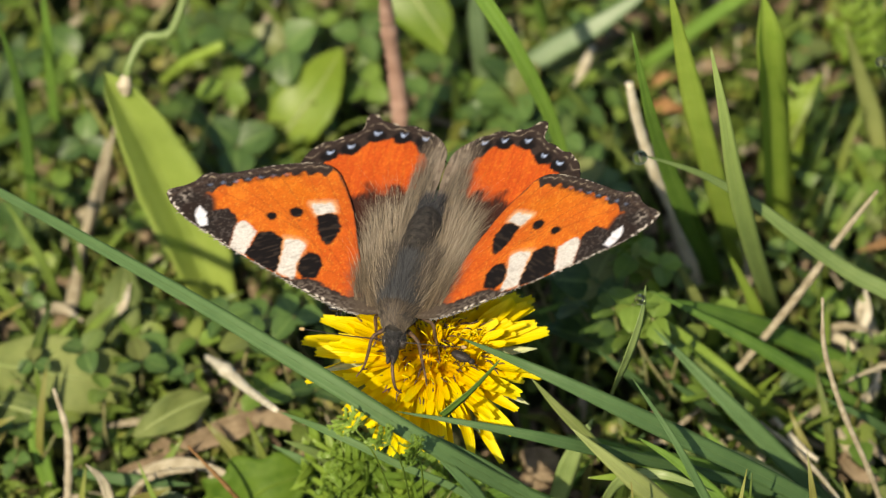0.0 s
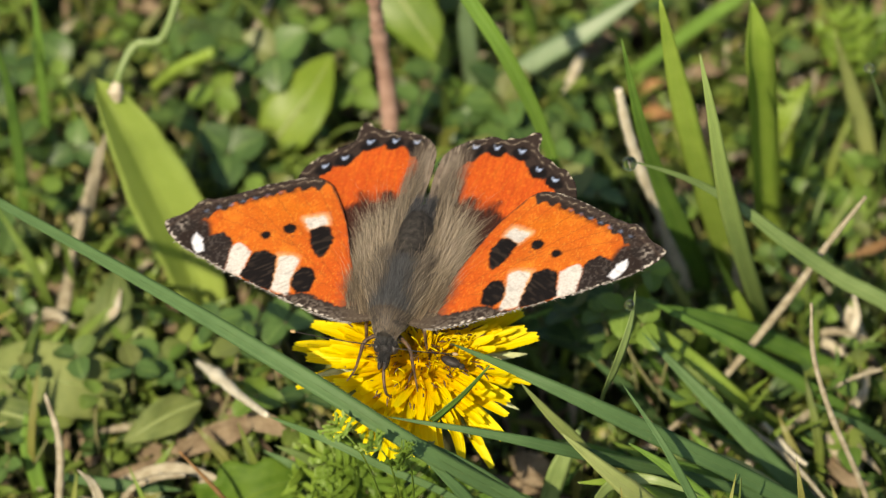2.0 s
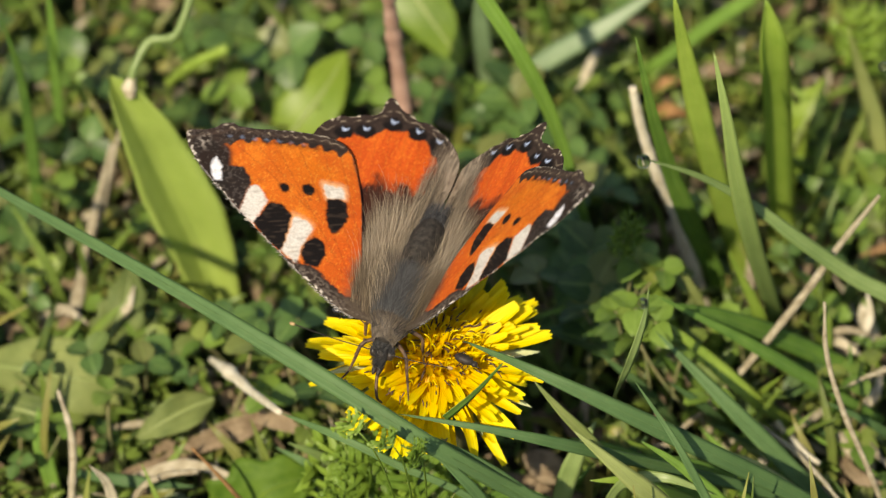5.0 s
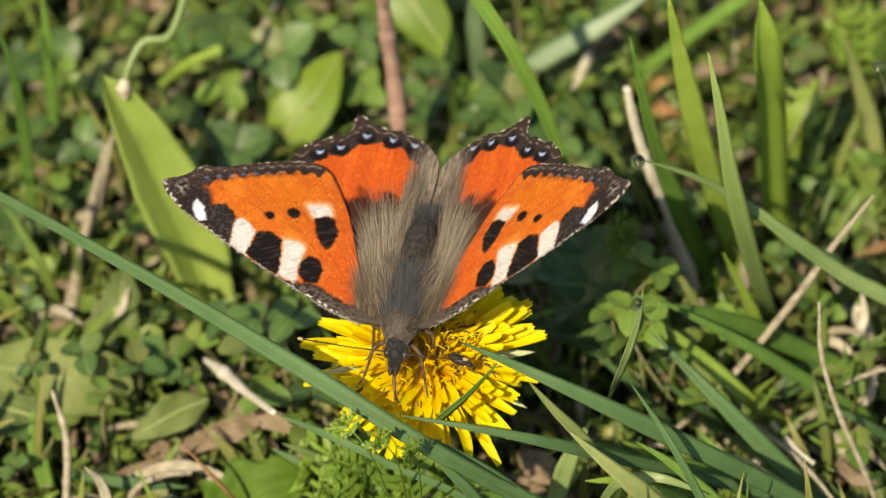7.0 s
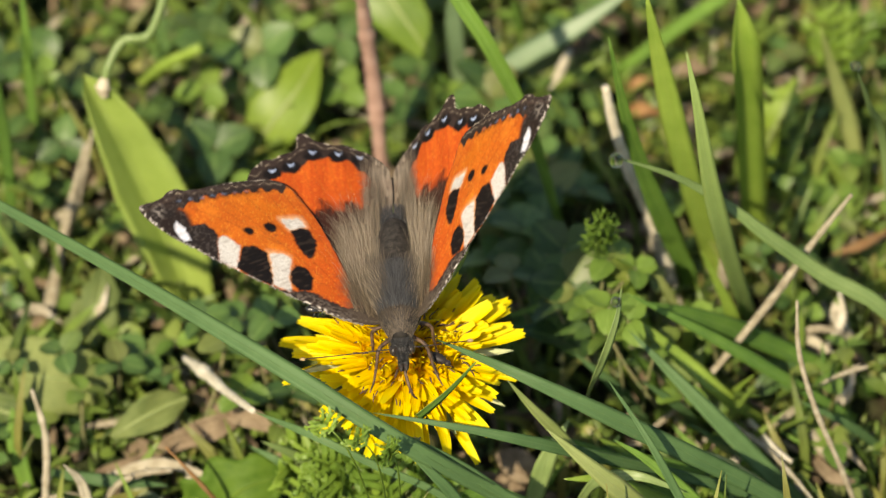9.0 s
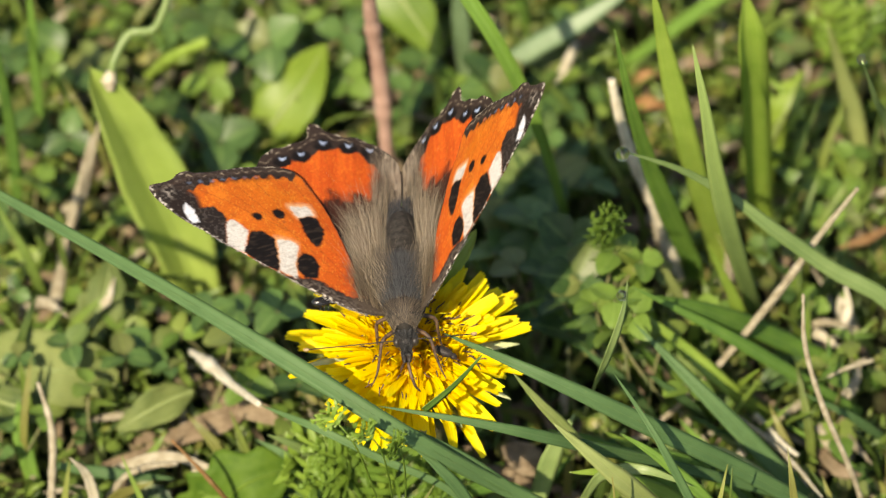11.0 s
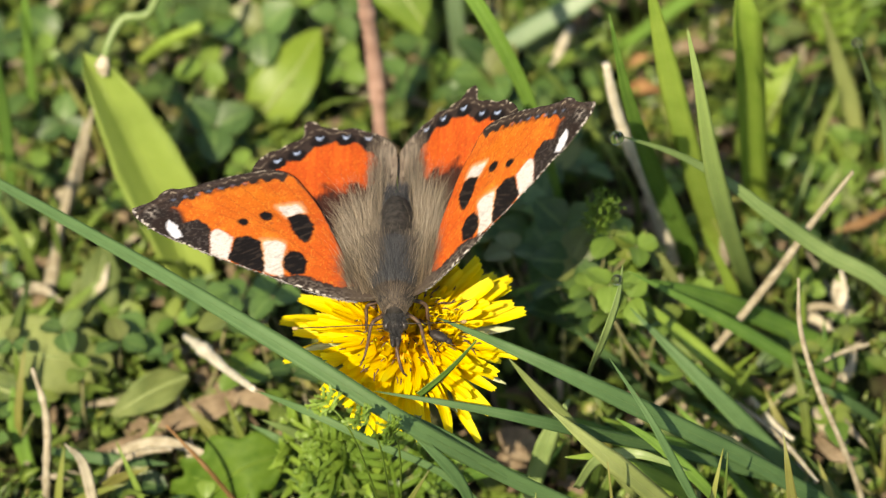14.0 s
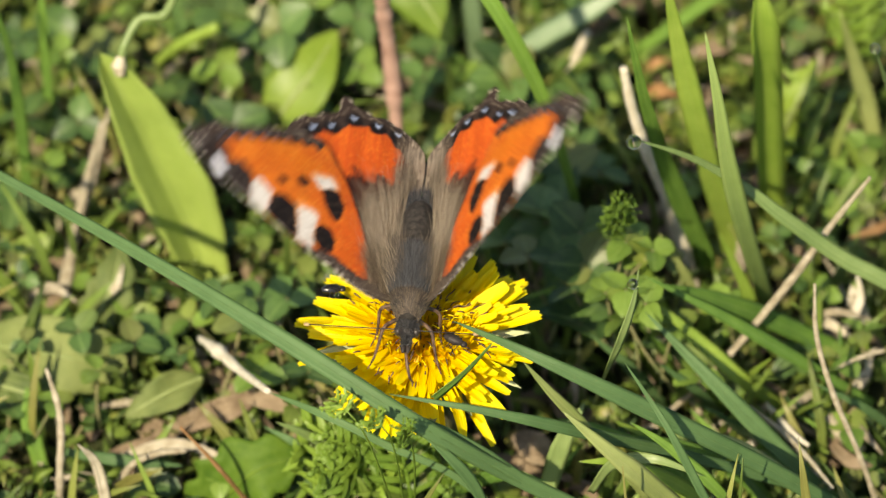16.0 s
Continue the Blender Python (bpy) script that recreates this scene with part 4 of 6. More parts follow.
    fur = strands(420, 16, lambda r: (2.5 * math.sin(a := r.choice((-1, 1)) * r.uniform(0.6, 1.5)), r.uniform(-5.0, 0.6), -0.2 + 2.5 * math.cos(a)),
                  lambda p, r: (p.x * 0.16 + r.uniform(-0.25, 0.25), 1.0 + r.uniform(-0.3, 0.3), 0.22), 3.2, 0.032, 0.6, 0.14)
    part("fur", mesh_of("fur", *fur[:2], PALE_HAIR, fur[2]), thorax, "stray pale tan fur")
    fur = strands(2600, 17, lambda r: (2.35 * math.sin(a := max(-1.1, min(1.1, r.gauss(0, 0.56)))), r.uniform(-5.4, 0.4), 0.2 + 2.3 * math.cos(a)),
                  lambda p, r: (p.x * 0.18 + r.uniform(-0.25, 0.25), 1.0 + r.uniform(-0.3, 0.3), 0.14), 1.4, 0.034, 0.5, 0.10)
    part("fur", mesh_of("fur", *fur[:2], SLATE_FUR, fur[2]), thorax, "short slate-grey back fur")
    fur = strands(2200, 18, lambda r: (2.0 * math.sin(a := r.uniform(-1.3, 1.3)) * (0.55 + 0.17 * ((b := r.uniform(-7.6, -5.0)) + 7.6)), b, -0.1 + 2.0 * math.cos(a) + min(0.0, (b + 6.2) * 0.75)),
                  lambda p, r: (p.x * 0.3 + r.uniform(-0.3, 0.3), 1.0 + r.uniform(-0.4, 0.3), 0.4), 1.3, 0.034, 0.5, 0.10)
    part("fur", mesh_of("fur", *fur[:2], COLLAR_FUR, fur[2]), thorax, "short brown collar fur")
    fur = strands(2800, 14, lambda r: (2.06 * math.sin(a := r.uniform(-1.5, 1.5)) * (1 - 0.045 * (b := r.uniform(0, 9.6))), b, 0.35 + 2.0 * math.cos(a) * (1 - 0.055 * b)),
                  lambda p, r: (p.x * 0.10 + r.uniform(-0.15, 0.15), 1.0, 0.06), 1.2, 0.032, 0.4, 0.08)
    part("fur", mesh_of("fur", *fur[:2], DARK_FUR, fur[2]), abdomen, "short dark body hair")
    fur = strands(360, 19, lambda r: (2.1 * math.sin(a := r.choice((-1, 1)) * (0.75 + 0.75 * r.random() ** 0.6)), r.uniform(-0.8, 4.5), 0.35 + 1.8 * math.cos(a)),
                  lambda p, r: (p.x * 0.10 + r.uniform(-0.18, 0.18), 1.0, 0.10), 3.0, 0.032, 0.5, 0.10)
    part("fur", mesh_of("fur", *fur[:2], FUR, fur[2]), abdomen, "long tan hair along both flanks")
    head_data = joined([ball_data((0, -7.4, -1.8), (1.0, 1.25, 1.1)), ball_data((0.26, -8.8, -2.5), (0.34, 1.25, 0.42)), ball_data((-0.26, -8.8, -2.5), (0.34, 1.25, 0.42))])
    head = part("head", mesh_of("head", *head_data[:2], CHITIN, head_data[2]), bug, "dark head with furry palps")
    fur = strands(2200, 15, lambda r: (0.95 * math.sin(a := r.uniform(-1.4, 1.4)) * (1.0 if (b := r.uniform(-9.6, -6.4)) > -8.2 else 0.42), b, -1.7 + 1.2 * math.cos(a) * (1.0 if b > -8.4 else 0.3) + min(0.0, (b + 8.2) * 0.35)),
                  lambda p, r: (p.x * 0.4 + r.uniform(-0.4, 0.4), 0.5 + r.uniform(-0.8, 0.5), 0.45), 0.85, 0.036, 0.4, 0.1)
    part("fur", mesh_of("fur", *fur[:2], DARK_FUR, fur[2]), head, "short dark head hair")
    for s in (1, -1):
        e = ball_data((0.92 * s, -7.7, -1.7), (0.44, 0.66, 0.62))
        part("eye", mesh_of("eye", *e[:2], EYE, e[2]), head, "round dark eye")
    for s, tip in ((-1, (-10.5, -6.6, -3.0)), (1, (7.0, -6.6, -2.6))):
        mid = (0.5 * (tip[0] + 0.7 * s), 0.5 * (tip[1] - 8.2) - 0.3, 0.5 * (tip[2] - 1.2) + 0.4)
        v, f, u = tube_data([(0.7 * s, -8.0, -1.2), mid, tip], [0.07, 0.05, 0.06], 6, 14)
        a = part("antenna", mesh_of("antenna", v, f, CHITIN, u), bug, "thin dark antenna")
        c = ball_data(tip, (0.36, 0.2, 0.2), 8, 10)
        part("club", mesh_of("club", *c[:2], CLUB, c[2]), a, "pale antenna club")
    v, f, u = tube_data([(0, -9.0, -2.9), (0.2, -10.2, -3.6), (0.6, -11.2, -4.8), (1.0, -10.9, -6.0)], [0.19, 0.17, 0.15, 0.10], 6, 16)
    part("proboscis", mesh_of("proboscis", v, f, LEG, u), bug, "brown curved proboscis")
    for s in (1, -1):
        for hip, knee, foot in (((1.1, -6.2, -1.6), (2.4, -7.3, -1.8), (3.3, -9.2, -4.6)), ((1.5, -4.2, -1.6), (3.0, -4.2, -2.4), (3.4, -4.8, -6.0))):
            pts = [(x * s, y, z) for x, y, z in (hip, knee, foot)]
            toe = (pts[2][0] + 0.5 * s, pts[2][1] - 1.3, pts[2][2] - 0.2)
            v, f, u = tube_data([pts[0], pts[1], tuple((a + b) / 2 for a, b in zip(pts[1], pts[2])), pts[2], toe], [0.25, 0.21, 0.17, 0.12, 0.06], 7, 18)
            part("leg", mesh_of("leg", v, f, LEG, u), bug, "thin brown leg")
    return bug, made


BUTTERFLY, WINGS = butterfly()


# ---- grass, stalks and leaves round the flower ----
grass_blade([(28.1, -18.7, 14.0), (10.3, -19.4, 28.0), (-1.4, -20.8, 40.0), (-12.9, -14.9, 44.0), (-28.3, -3.4, 44.0), (-49.0, 16.4, 37.0), (-58.6, 28.2, 30.0)], 1.95, GRASS_BLUE, 'long blue-green grass blade lying across the flower', base=0.8, point=0.5)
grass_blade([(51.1, -14.4, 10.0), (36.5, -16.3, 26.0), (21.2, -16.5, 38.0), (10.2, -14.0, 43.0), (1.8, -8.6, 42.0)], 2.1, GRASS_BLUE, 'blue-green grass blade with its tip on the flower', base=0.8, point=0.55)
grass_blade([(51.9, -6.9, 6.0), (31.2, -10.6, 20.0), (13.7, -18.7, 37.0), (4.9, -19.5, 41.0), (-4.8, -18.2, 42.0)], 1.35, GRASS_BLUE, 'narrow blue-green grass blade against the florets', base=0.8, point=0.5)
grass_blade([(48.4, -8.6, 2.0), (41.0, -6.7, 12.0), (30.8, -1.7, 22.0), (22.7, 5.7, 26.0)], 2.1, GRASS_BLUE, 'blue-green grass blade rising from the turf', base=0.8, point=0.45)
grass_blade([(29.4, -25.9, 30.0), (26.9, -24.2, 35.0), (23.3, -20.8, 41.0), (19.3, -14.6, 43.0)], 1.15, GRASS_BLUE, 'slim blue-green upright grass blade', point=0.7)
grass_blade([(63, 5.3, -1), (53, 9.3, 22), (44, 12, 28), (37.6, 13.4, 33), (33.6, 14.7, 36), (27.5, 14.7, 41), (21, 13, 46)], 2.1, GRASS_SAGE, 'arching grass blade with a water drop at its tip', base=0.8, point=0.75)
grass_blade([(32.1, 27.6, -1), (31.1, 28.6, 8), (29.4, 27.8, 14), (25.7, 24.8, 28), (22.4, 21.6, 43), (19.9, 21.3, 56)], 2.5, GRASS, 'upright dark green grass blade', face=(-0.15, -0.85, 0.45), fold=0.7, point=0.5)
grass_blade([(35.5, 31.1, -1), (34, 31.1, 8), (31.9, 29, 18), (28.8, 26.4, 33), (26.1, 26.3, 46), (24, 26.8, 57)], 2.7, GRASS_LIGHT, 'tall yellow-green grass blade', face=(-0.1, -0.85, 0.45), base=0.8, point=0.3)
grass_blade([(39.1, 27.5, -1.0), (36.7, 19.5, 14.0), (33.3, 13.0, 32.0), (30.9, 11.5, 44.0), (29.3, 12.7, 53.0), (27.7, 15.7, 60.0)], 2.2, GRASS_LIME, 'upright pale green grass blade', face=(0.05, -0.85, 0.4), base=0.75, point=0.5, fold=0.25)
grass_blade([(39.5, 40.4, 0), (38.5, 38.8, 8), (37, 36.1, 24), (35.5, 33.5, 40), (34.7, 34.5, 48)], 3.5, GRASS_LIGHT, 'tall folded yellow-green grass blade', face=(0.30, -0.85, 0.35), fold=0.95, base=0.9, point=0.2)
grass_blade([(18.2, 28.4, -1), (17.7, 29.4, 6), (16.6, 30.3, 12), (13.9, 31, 24), (11.3, 31, 34), (7.4, 31.5, 44), (3.7, 33.4, 50), (0.2, 36.0, 56), (-3.4, 39.5, 61), (-7.5, 44, 65)], 1.75, GRASS, 'arching dark green grass blade', face=(0, -0.9, 0.45), fold=0.6, base=0.10, point=0.3)
grass_blade([(-1.6, 50.0, -1.0), (4.4, 55.8, 6.0), (11.8, 58.4, 12.0), (18.5, 60.0, 16.0), (26.4, 63.7, 20.0)], 2.7, GRASS_GREY, 'broad blue-green grass blade lying flat', base=0.85, point=0.3, fold=0.08, face=(-0.2, -0.6, 0.75))
grass_blade([(6.6, 57.4, -0.0), (5.0, 60.2, 6.0), (4.3, 59.3, 14.0), (3.6, 59.0, 24.0)], 2.2, GRASS_GREY, 'pale green grass blade standing up', face=(-0.2, -0.75, 0.55), base=0.9, point=0.2)
grass_blade([(13.5, 63.8, 0.0), (12.3, 64.9, 8.0), (10.8, 63.8, 18.0)], 1.0, GRASS, 'thin dark green grass blade', point=0.2)
grass_blade([(19.0, 62.9, -0.0), (24.8, 61.2, 8.0), (33.8, 61.2, 18.0), (40.8, 61.7, 24.0)], 1.7, GRASS, 'grass blade lying behind the others', point=0.3)
grass_blade([(53.0, 47.5, 0.0), (51.1, 49.4, 9.0), (48.7, 49.8, 18.0), (46.0, 48.8, 28.0)], 2.6, GRASS_PALE, 'pale green grass blade standing up', face=(-0.3, -0.7, 0.6), point=0.6, fold=0.1)
broad_leaf([(40.7, 46.2, -1), (41.2, 47.2, 10), (42, 47.6, 13), (43, 49.4, 15), (44.4, 52, 16)], 5.0, LEAF_BROAD, 'small toothed green leaf', tooth=0.45, teeth=5)
grass_blade([(56.1, 23.2, -1), (52.1, 29.2, 28), (49.1, 26, 40), (46.8, 23.4, 49)], 1.3, GRASS_SAGE, 'slim grass blade with a water drop at its tip', point=0.7)
grass_blade([(18.1, 9.9, 4.0), (18.1, -4.4, 28.0), (19.1, -6.2, 35.0), (20.2, -5.2, 39.0), (20.8, -3.8, 41.0), (21.1, -2.4, 43.0)], 1.25, GRASS_SAGE, 'short pale grass blade with a water drop at its tip', face=(0.5, -0.7, 0.5), point=0.6)
grass_blade([(31.6, -19.4, 16.0), (22.6, -20.8, 30.0), (18.3, -20.4, 35.0), (13.1, -18.0, 39.0)], 2.2, GRASS_PALE, 'pale yellow-green grass blade', base=0.9, point=0.5)
grass_blade([(10.3, -11.6, 4.0), (12.3, -9.0, 14.0), (13.8, -7.4, 20.0), (16.1, -5.1, 24.0)], 2.3, GRASS_SAGE, 'pale green grass blade standing up', point=0.4)
grass_blade([(23.5, -11.3, 14.0), (16.5, -10.8, 26.0), (12.2, -10.2, 32.0), (9.2, -9.2, 36.0)], 1.3, GRASS_PALE, 'narrow grass blade beside the flower', point=0.5)
grass_blade([(49.3, 8.8, 6.0), (41.1, 8.1, 14.0), (31.9, 8.1, 22.0), (22.4, 8.4, 29.0)], 1.6, GRASS, 'grass blade lying over the clover', point=0.5)
grass_blade([(52.6, 15.9, 2.0), (40.3, 14.5, 12.0), (31.5, 11.3, 21.0), (24.3, 8.8, 27.0)], 2.6, GRASS, 'dark green grass blade lying low', point=0.5)
grass_blade([(40.7, 10.3, 2.0), (34.3, 7.3, 12.0), (28.4, 8.9, 18.0), (23.9, 10.5, 22.0)], 1.9, GRASS_LIGHT, 'yellow-green grass blade lying low', point=0.5)
grass_blade([(34.8, 31.8, 2), (32.8, 33.7, 8), (31.4, 34.5, 15)], 1.7, GRASS_SAGE, 'grass blade in the shade of others', face=(0.2, -0.9, 0.4), point=0.5)
grass_blade([(10.6, -17.2, 14.0), (2.8, -14.2, 22.0), (-5.0, -12.7, 26.0), (-11.0, -10.6, 28.0), (-17.7, -5.7, 26.0)], 0.85, GRASS_BLUE, 'narrow grey-green grass stem lying low', base=0.9, point=0.2)
grass_blade([(-7.8, -1.3, 6.0), (-10.7, -4.4, 14.0), (-14.3, -5.0, 18.0), (-17.1, -5.1, 20.0)], 1.7, GRASS_SAGE, 'pale green grass blade tip', point=0.8)
grass_blade([(11.9, -19, 26), (6.8, -19.6, 32), (2.7, -19.4, 36), (-1.3, -18.8, 39)], 1.5, GRASS_BLUE, 'blue-green grass blade lying under another', point=0.6)
grass_blade([(-0.2, -17.9, 41.0), (2.9, -16.2, 43.0), (5.8, -14.0, 45.0)], 1.4, GRASS, 'short dark grass tip over the florets', face=(0.75, -0.6, 0.2), base=1, point=0.9)
grass_blade([(56.5, 37.8, 6.0), (52.1, 33.3, 8.0), (47.1, 29.6, 10.0)], 1.2, RUST, 'orange dry grass blade', point=0.4)
grass_blade([(48.5, -7.1, 2.0), (42.7, -3.8, 8.0), (37.6, -0.6, 12.0), (32.6, 2.6, 15.0)], 0.8, DRY, 'thin dry brown grass blade', point=0.6)
dry_stalk([(26.4, 7.6, 6.0), (30.8, 8.1, 12.0), (39.0, 13.3, 22.0), (43.0, 16.0, 28.0), (47.2, 18.3, 34.0)], [0.3, 0.42, 0.48, 0.4, 0.2], DRY, 'straight grey-brown dry stalk')
dry_stalk([(49.4, -8.4, 6.0), (46.7, -5.9, 14.0), (43.0, -2.4, 22.0), (40.9, 1.0, 28.0), (40.5, 4.1, 33.0)], [0.36, 0.3, 0.34, 0.27, 0.16], DRY, 'thin curved dry straw')
dry_stalk([(44.3, 8.1, 13.0), (46.6, 8.1, 15.0), (49.8, 8.6, 16.0)], [0.14, 0.24, 0.2], DRY, 'thin dry straw tip')
dry_stalk([(30.8, 28.5, -1), (29.8, 28.5, 4), (27.4, 30.3, 12), (25.5, 30.6, 18), (23.6, 30.3, 24), (21.7, 30.7, 31), (20.5, 31.4, 37)], [0.35, 0.62, 0.66, 0.6, 0.68, 0.62, 0.5], CREAM, 'bleached broken grass stalk')
dry_stalk([(-41.6, -5.5, 2.0), (-41.3, -3.9, 8.0), (-41.1, -0.1, 14.0), (-42.6, 3.6, 18.0)], [0.45, 0.45, 0.42, 0.2], DRY, 'thin dry grass stalk')
dry_stalk([(-19.7, -5.5, 4.0), (-23.4, -6.9, 14.0), (-27.4, -5.9, 20.0)], [0.30, 0.26, 0.12], RUST, 'thin reddish-brown dry stalk')
dry_stalk([(-35.5, -4.6, 6.0), (-33.4, -3.7, 10.0), (-30.5, -3.5, 12.0), (-27.2, -3.0, 12.0)], [0.4, 0.4, 0.38, 0.3], DRY, 'curved thin dry straw')
dry_stalk([(-26.6, 14.4, 10.0), (-24.1, 9.3, 14.0), (-21.3, 3.4, 18.0), (-17.8, -4.1, 24.0)], [0.28, 0.8, 0.5, 0.34], CREAM, 'bleached grass sheath with a swollen joint')
grass_blade([(-42.4, 35.3, 3), (-41.1, 36.2, 8), (-39.5, 38.9, 13), (-37.6, 41.8, 19)], 2.0, DRY, 'bleached peeling grass sheath', face=(0.35, -0.65, 0.65), point=0.6, fold=0.4)
dry_stalk([(-46.9, 16.7, 0.0), (-43.2, 25.1, 4.0), (-41.5, 33.7, 8.0), (-38.8, 41.4, 16.0)], [0.8, 0.9, 0.6, 0.25], DRY, 'broken dry stalk behind the leaves')
dry_stalk([(-3.9, 44.3, -1), (-4.5, 42.3, 10), (-4.9, 43.6, 17), (-5.3, 44.8, 22), (-6, 45.4, 29), (-6.4, 45.1, 34), (-6.7, 44.7, 39), (-7.2, 44.9, 46)], [0.95, 1.0, 0.85, 1.1, 0.85, 1.0, 0.75, 0.95, 0.85], PINK, 'pinkish brown woody stalk')
dry_stalk([(-35.6, 37.7, 30.0), (-35.2, 38.7, 32.0), (-33.5, 40.9, 34.0), (-30.6, 40.9, 35.0), (-29.0, 43.1, 38.0), (-28.4, 45.5, 40.0)], [0.5, 0.5, 0.55, 0.55, 0.5, 0.5], GRASS_SAGE, 'curved green leaf stalk with a pale end', name='leaf_stalk', category='stalk', group='')
dry_stalk([(-35.6, 36.9, 29.0), (-35.8, 37.4, 30.0), (-35.5, 38.0, 31.0)], [0.45, 0.9, 0.5], CREAM, 'pale tan swollen end of a leaf stalk', name='leaf_stalk', category='stalk', group='')
dry_stalk([(-33.4, 58.2, 8.0), (-30.3, 55.7, 14.0), (-25.8, 54.7, 18.0)], [0.6, 0.75, 0.6], GRASS_LIGHT, 'short green leaf stalk', name='leaf_stalk', category='stalk', group='')
dry_stalk([(15.3, 57.5, 4.0), (16.6, 59.3, 8.0), (17.8, 59.8, 12.0)], [0.6, 0.7, 0.4], CREAM, 'short bleached straw tip')
dry_stalk([(-25.5, 57.4, 2.0), (-24.1, 60.2, 4.0), (-23.1, 63.0, 6.0)], [0.7, 0.7, 0.4], CREAM, 'short broken cream straw')
grass_blade([(-35.6, -8.4, 6.0), (-36.7, -6.7, 14.0), (-38.5, -6.8, 18.0)], 1.6, CREAM, 'bleached grass blade tip', point=0.8)
grass_blade([(50.4, 21.7, 2.0), (48.0, 21.9, 8.0), (47.3, 22.7, 10.0)], 1.8, CREAM, 'bleached bent grass scrap', point=0.4)
broad_leaf([(-26, 27.9, -1), (-26.6, 28.9, 2), (-29.1, 32.4, 9), (-31.8, 34.5, 16), (-34.5, 36.3, 23), (-38, 38.5, 31)], 7.8, LEAF_LANCE, 'broad yellow-green lance-shaped leaf', shape=0.55, face=(0.20, -0.62, 0.74), fold=0.9, tip=0.68, wave=0.16)
broad_leaf([(-20.4, 49.8, 4.0), (-17.7, 51.6, 8.0), (-14.4, 53.9, 12.0), (-11.8, 54.2, 18.0)], 7.2, LEAF_BROAD, 'broad pale green leaf', shape=0.42, face=(-0.25, -0.6, 0.75), fold=0.08)
broad_leaf([(-6.3, 68.4, 20.0), (-4.0, 64.7, 17.0), (-1.3, 62.0, 14.0), (1.9, 59.5, 10.0)], 7.0, LEAF_BROAD, 'broad pale green leaf tip', shape=0.35, face=(-0.25, -0.6, 0.75), fold=0.08)
broad_leaf([(-54.3, 17.7, 5), (-47.4, 14.3, 8), (-40.9, 12.2, 9), (-34.8, 13.2, 7)], 8.6, LEAF_DULL, 'large dull green leaf lying flat', shape=0.55, tip=0.5, fold=0.06, wave=0.10)
broad_leaf([(-26.2, 10.2, 8.0), (-28.6, 8.5, 8.6), (-31.3, 6.7, 8.6), (-34.6, 5.0, 7.5)], 4.2, LEAF_DULL, 'small olive leaf lying on the soil', wave=0.14, fold=0.35)
broad_leaf([(-32.5, 3.6, 5.0), (-25.6, 6.4, 6.0), (-21.8, 7.6, 7.0), (-17.5, 12.8, 6.0)], 2.8, DEAD, 'brown dead leaf lying on the soil', wave=0.2, fold=0.4)
broad_leaf([(-29.0, -5.6, 0), (-23.5, -4.4, 5), (-19.5, -3.4, 9), (-14.0, -1.2, 9)], 10.5, LEAF_DEEP, 'green toothed leaf lying near soil', tooth=0.26, teeth=5, wave=0.12)
broad_leaf([(51.5, 40.5, 4.0), (47.3, 40.6, 8.0), (43.8, 40.2, 10.0), (40.6, 42.3, 10.0)], 2.2, CLOVER_LIGHT, 'small narrow light green leaf')
broad_leaf([(13.6, 1.6, 4.0), (11.1, 2.4, 6.0), (8.6, 4.0, 6.0)], 3.5, DEAD, 'dark dead leaf below the flower')
broad_leaf([(-53.2, 55.6, 3.0), (-51.7, 59.3, 8.0), (-50.2, 62.1, 12.0)], 3.2, CLOVER, 'small upright green leaf')
broad_leaf([(0.5, 1.1, 36), (1.8, 1.6, 40), (3.6, 2.7, 42), (5.3, 3.7, 44)], 2.6, LEAF_BROAD, 'short folded leaf tip behind the florets', face=(0.3, -0.75, 0.5), fold=0.5)
broad_leaf([(-40.1, 19.2, 2.0), (-38.3, 21.0, 6.0), (-36.7, 23.5, 9.0), (-36.2, 28.2, 10.0)], 6.0, LEAF_DULL, 'wrinkled green leaf among clover', tooth=0.2, teeth=5, wave=0.15)
broad_leaf([(-50.2, 30.1, 2.0), (-47.4, 31.1, 5.0), (-44.1, 31.9, 7.0)], 3.4, LEAF_BROAD, 'small light green leaf in turf')
broad_leaf([(-45.1, 21.7, 2.0), (-43.8, 23.0, 4.0), (-44.0, 24.7, 6.0)], 2.4, DEAD, 'small brown dead leaf in turf')
broad_leaf([(-44.3, 61.2, 8.0), (-45.7, 63.0, 9.0), (-48.7, 65.8, 8.0)], 5.0, CLOVER, 'rounded dark green leaf in turf')
broad_leaf([(-19.1, -0.7, 6.0), (-16.4, -1.4, 9.0), (-14.0, -0.6, 9.0)], 3.4, CLOVER_LIGHT, 'small fresh green leaf near soil', tooth=0.25, teeth=5)
grass_blade([(-48.1, 35.2, 0.0), (-47.9, 39.7, 10.0), (-48.4, 41.2, 26.0), (-50.0, 41.3, 38.0)], 1.6, GRASS, 'thin upright green grass blade', face=(0.3, -0.8, 0.4), point=0.6)
grass_blade([(-45.5, 48.4, 0.0), (-45.7, 49.4, 12.0), (-45.4, 49.0, 26.0), (-45.7, 50.2, 36.0)], 1.5, GRASS, 'thin upright green grass blade', face=(-0.3, -0.8, 0.4), point=0.5)
grass_blade([(-40.9, 51.1, 0.0), (-42.5, 53.0, 8.0), (-44.2, 53.9, 14.0)], 1.3, GRASS_LIGHT, 'short light green grass blade', face=(-0.3, -0.8, 0.4), point=0.6)
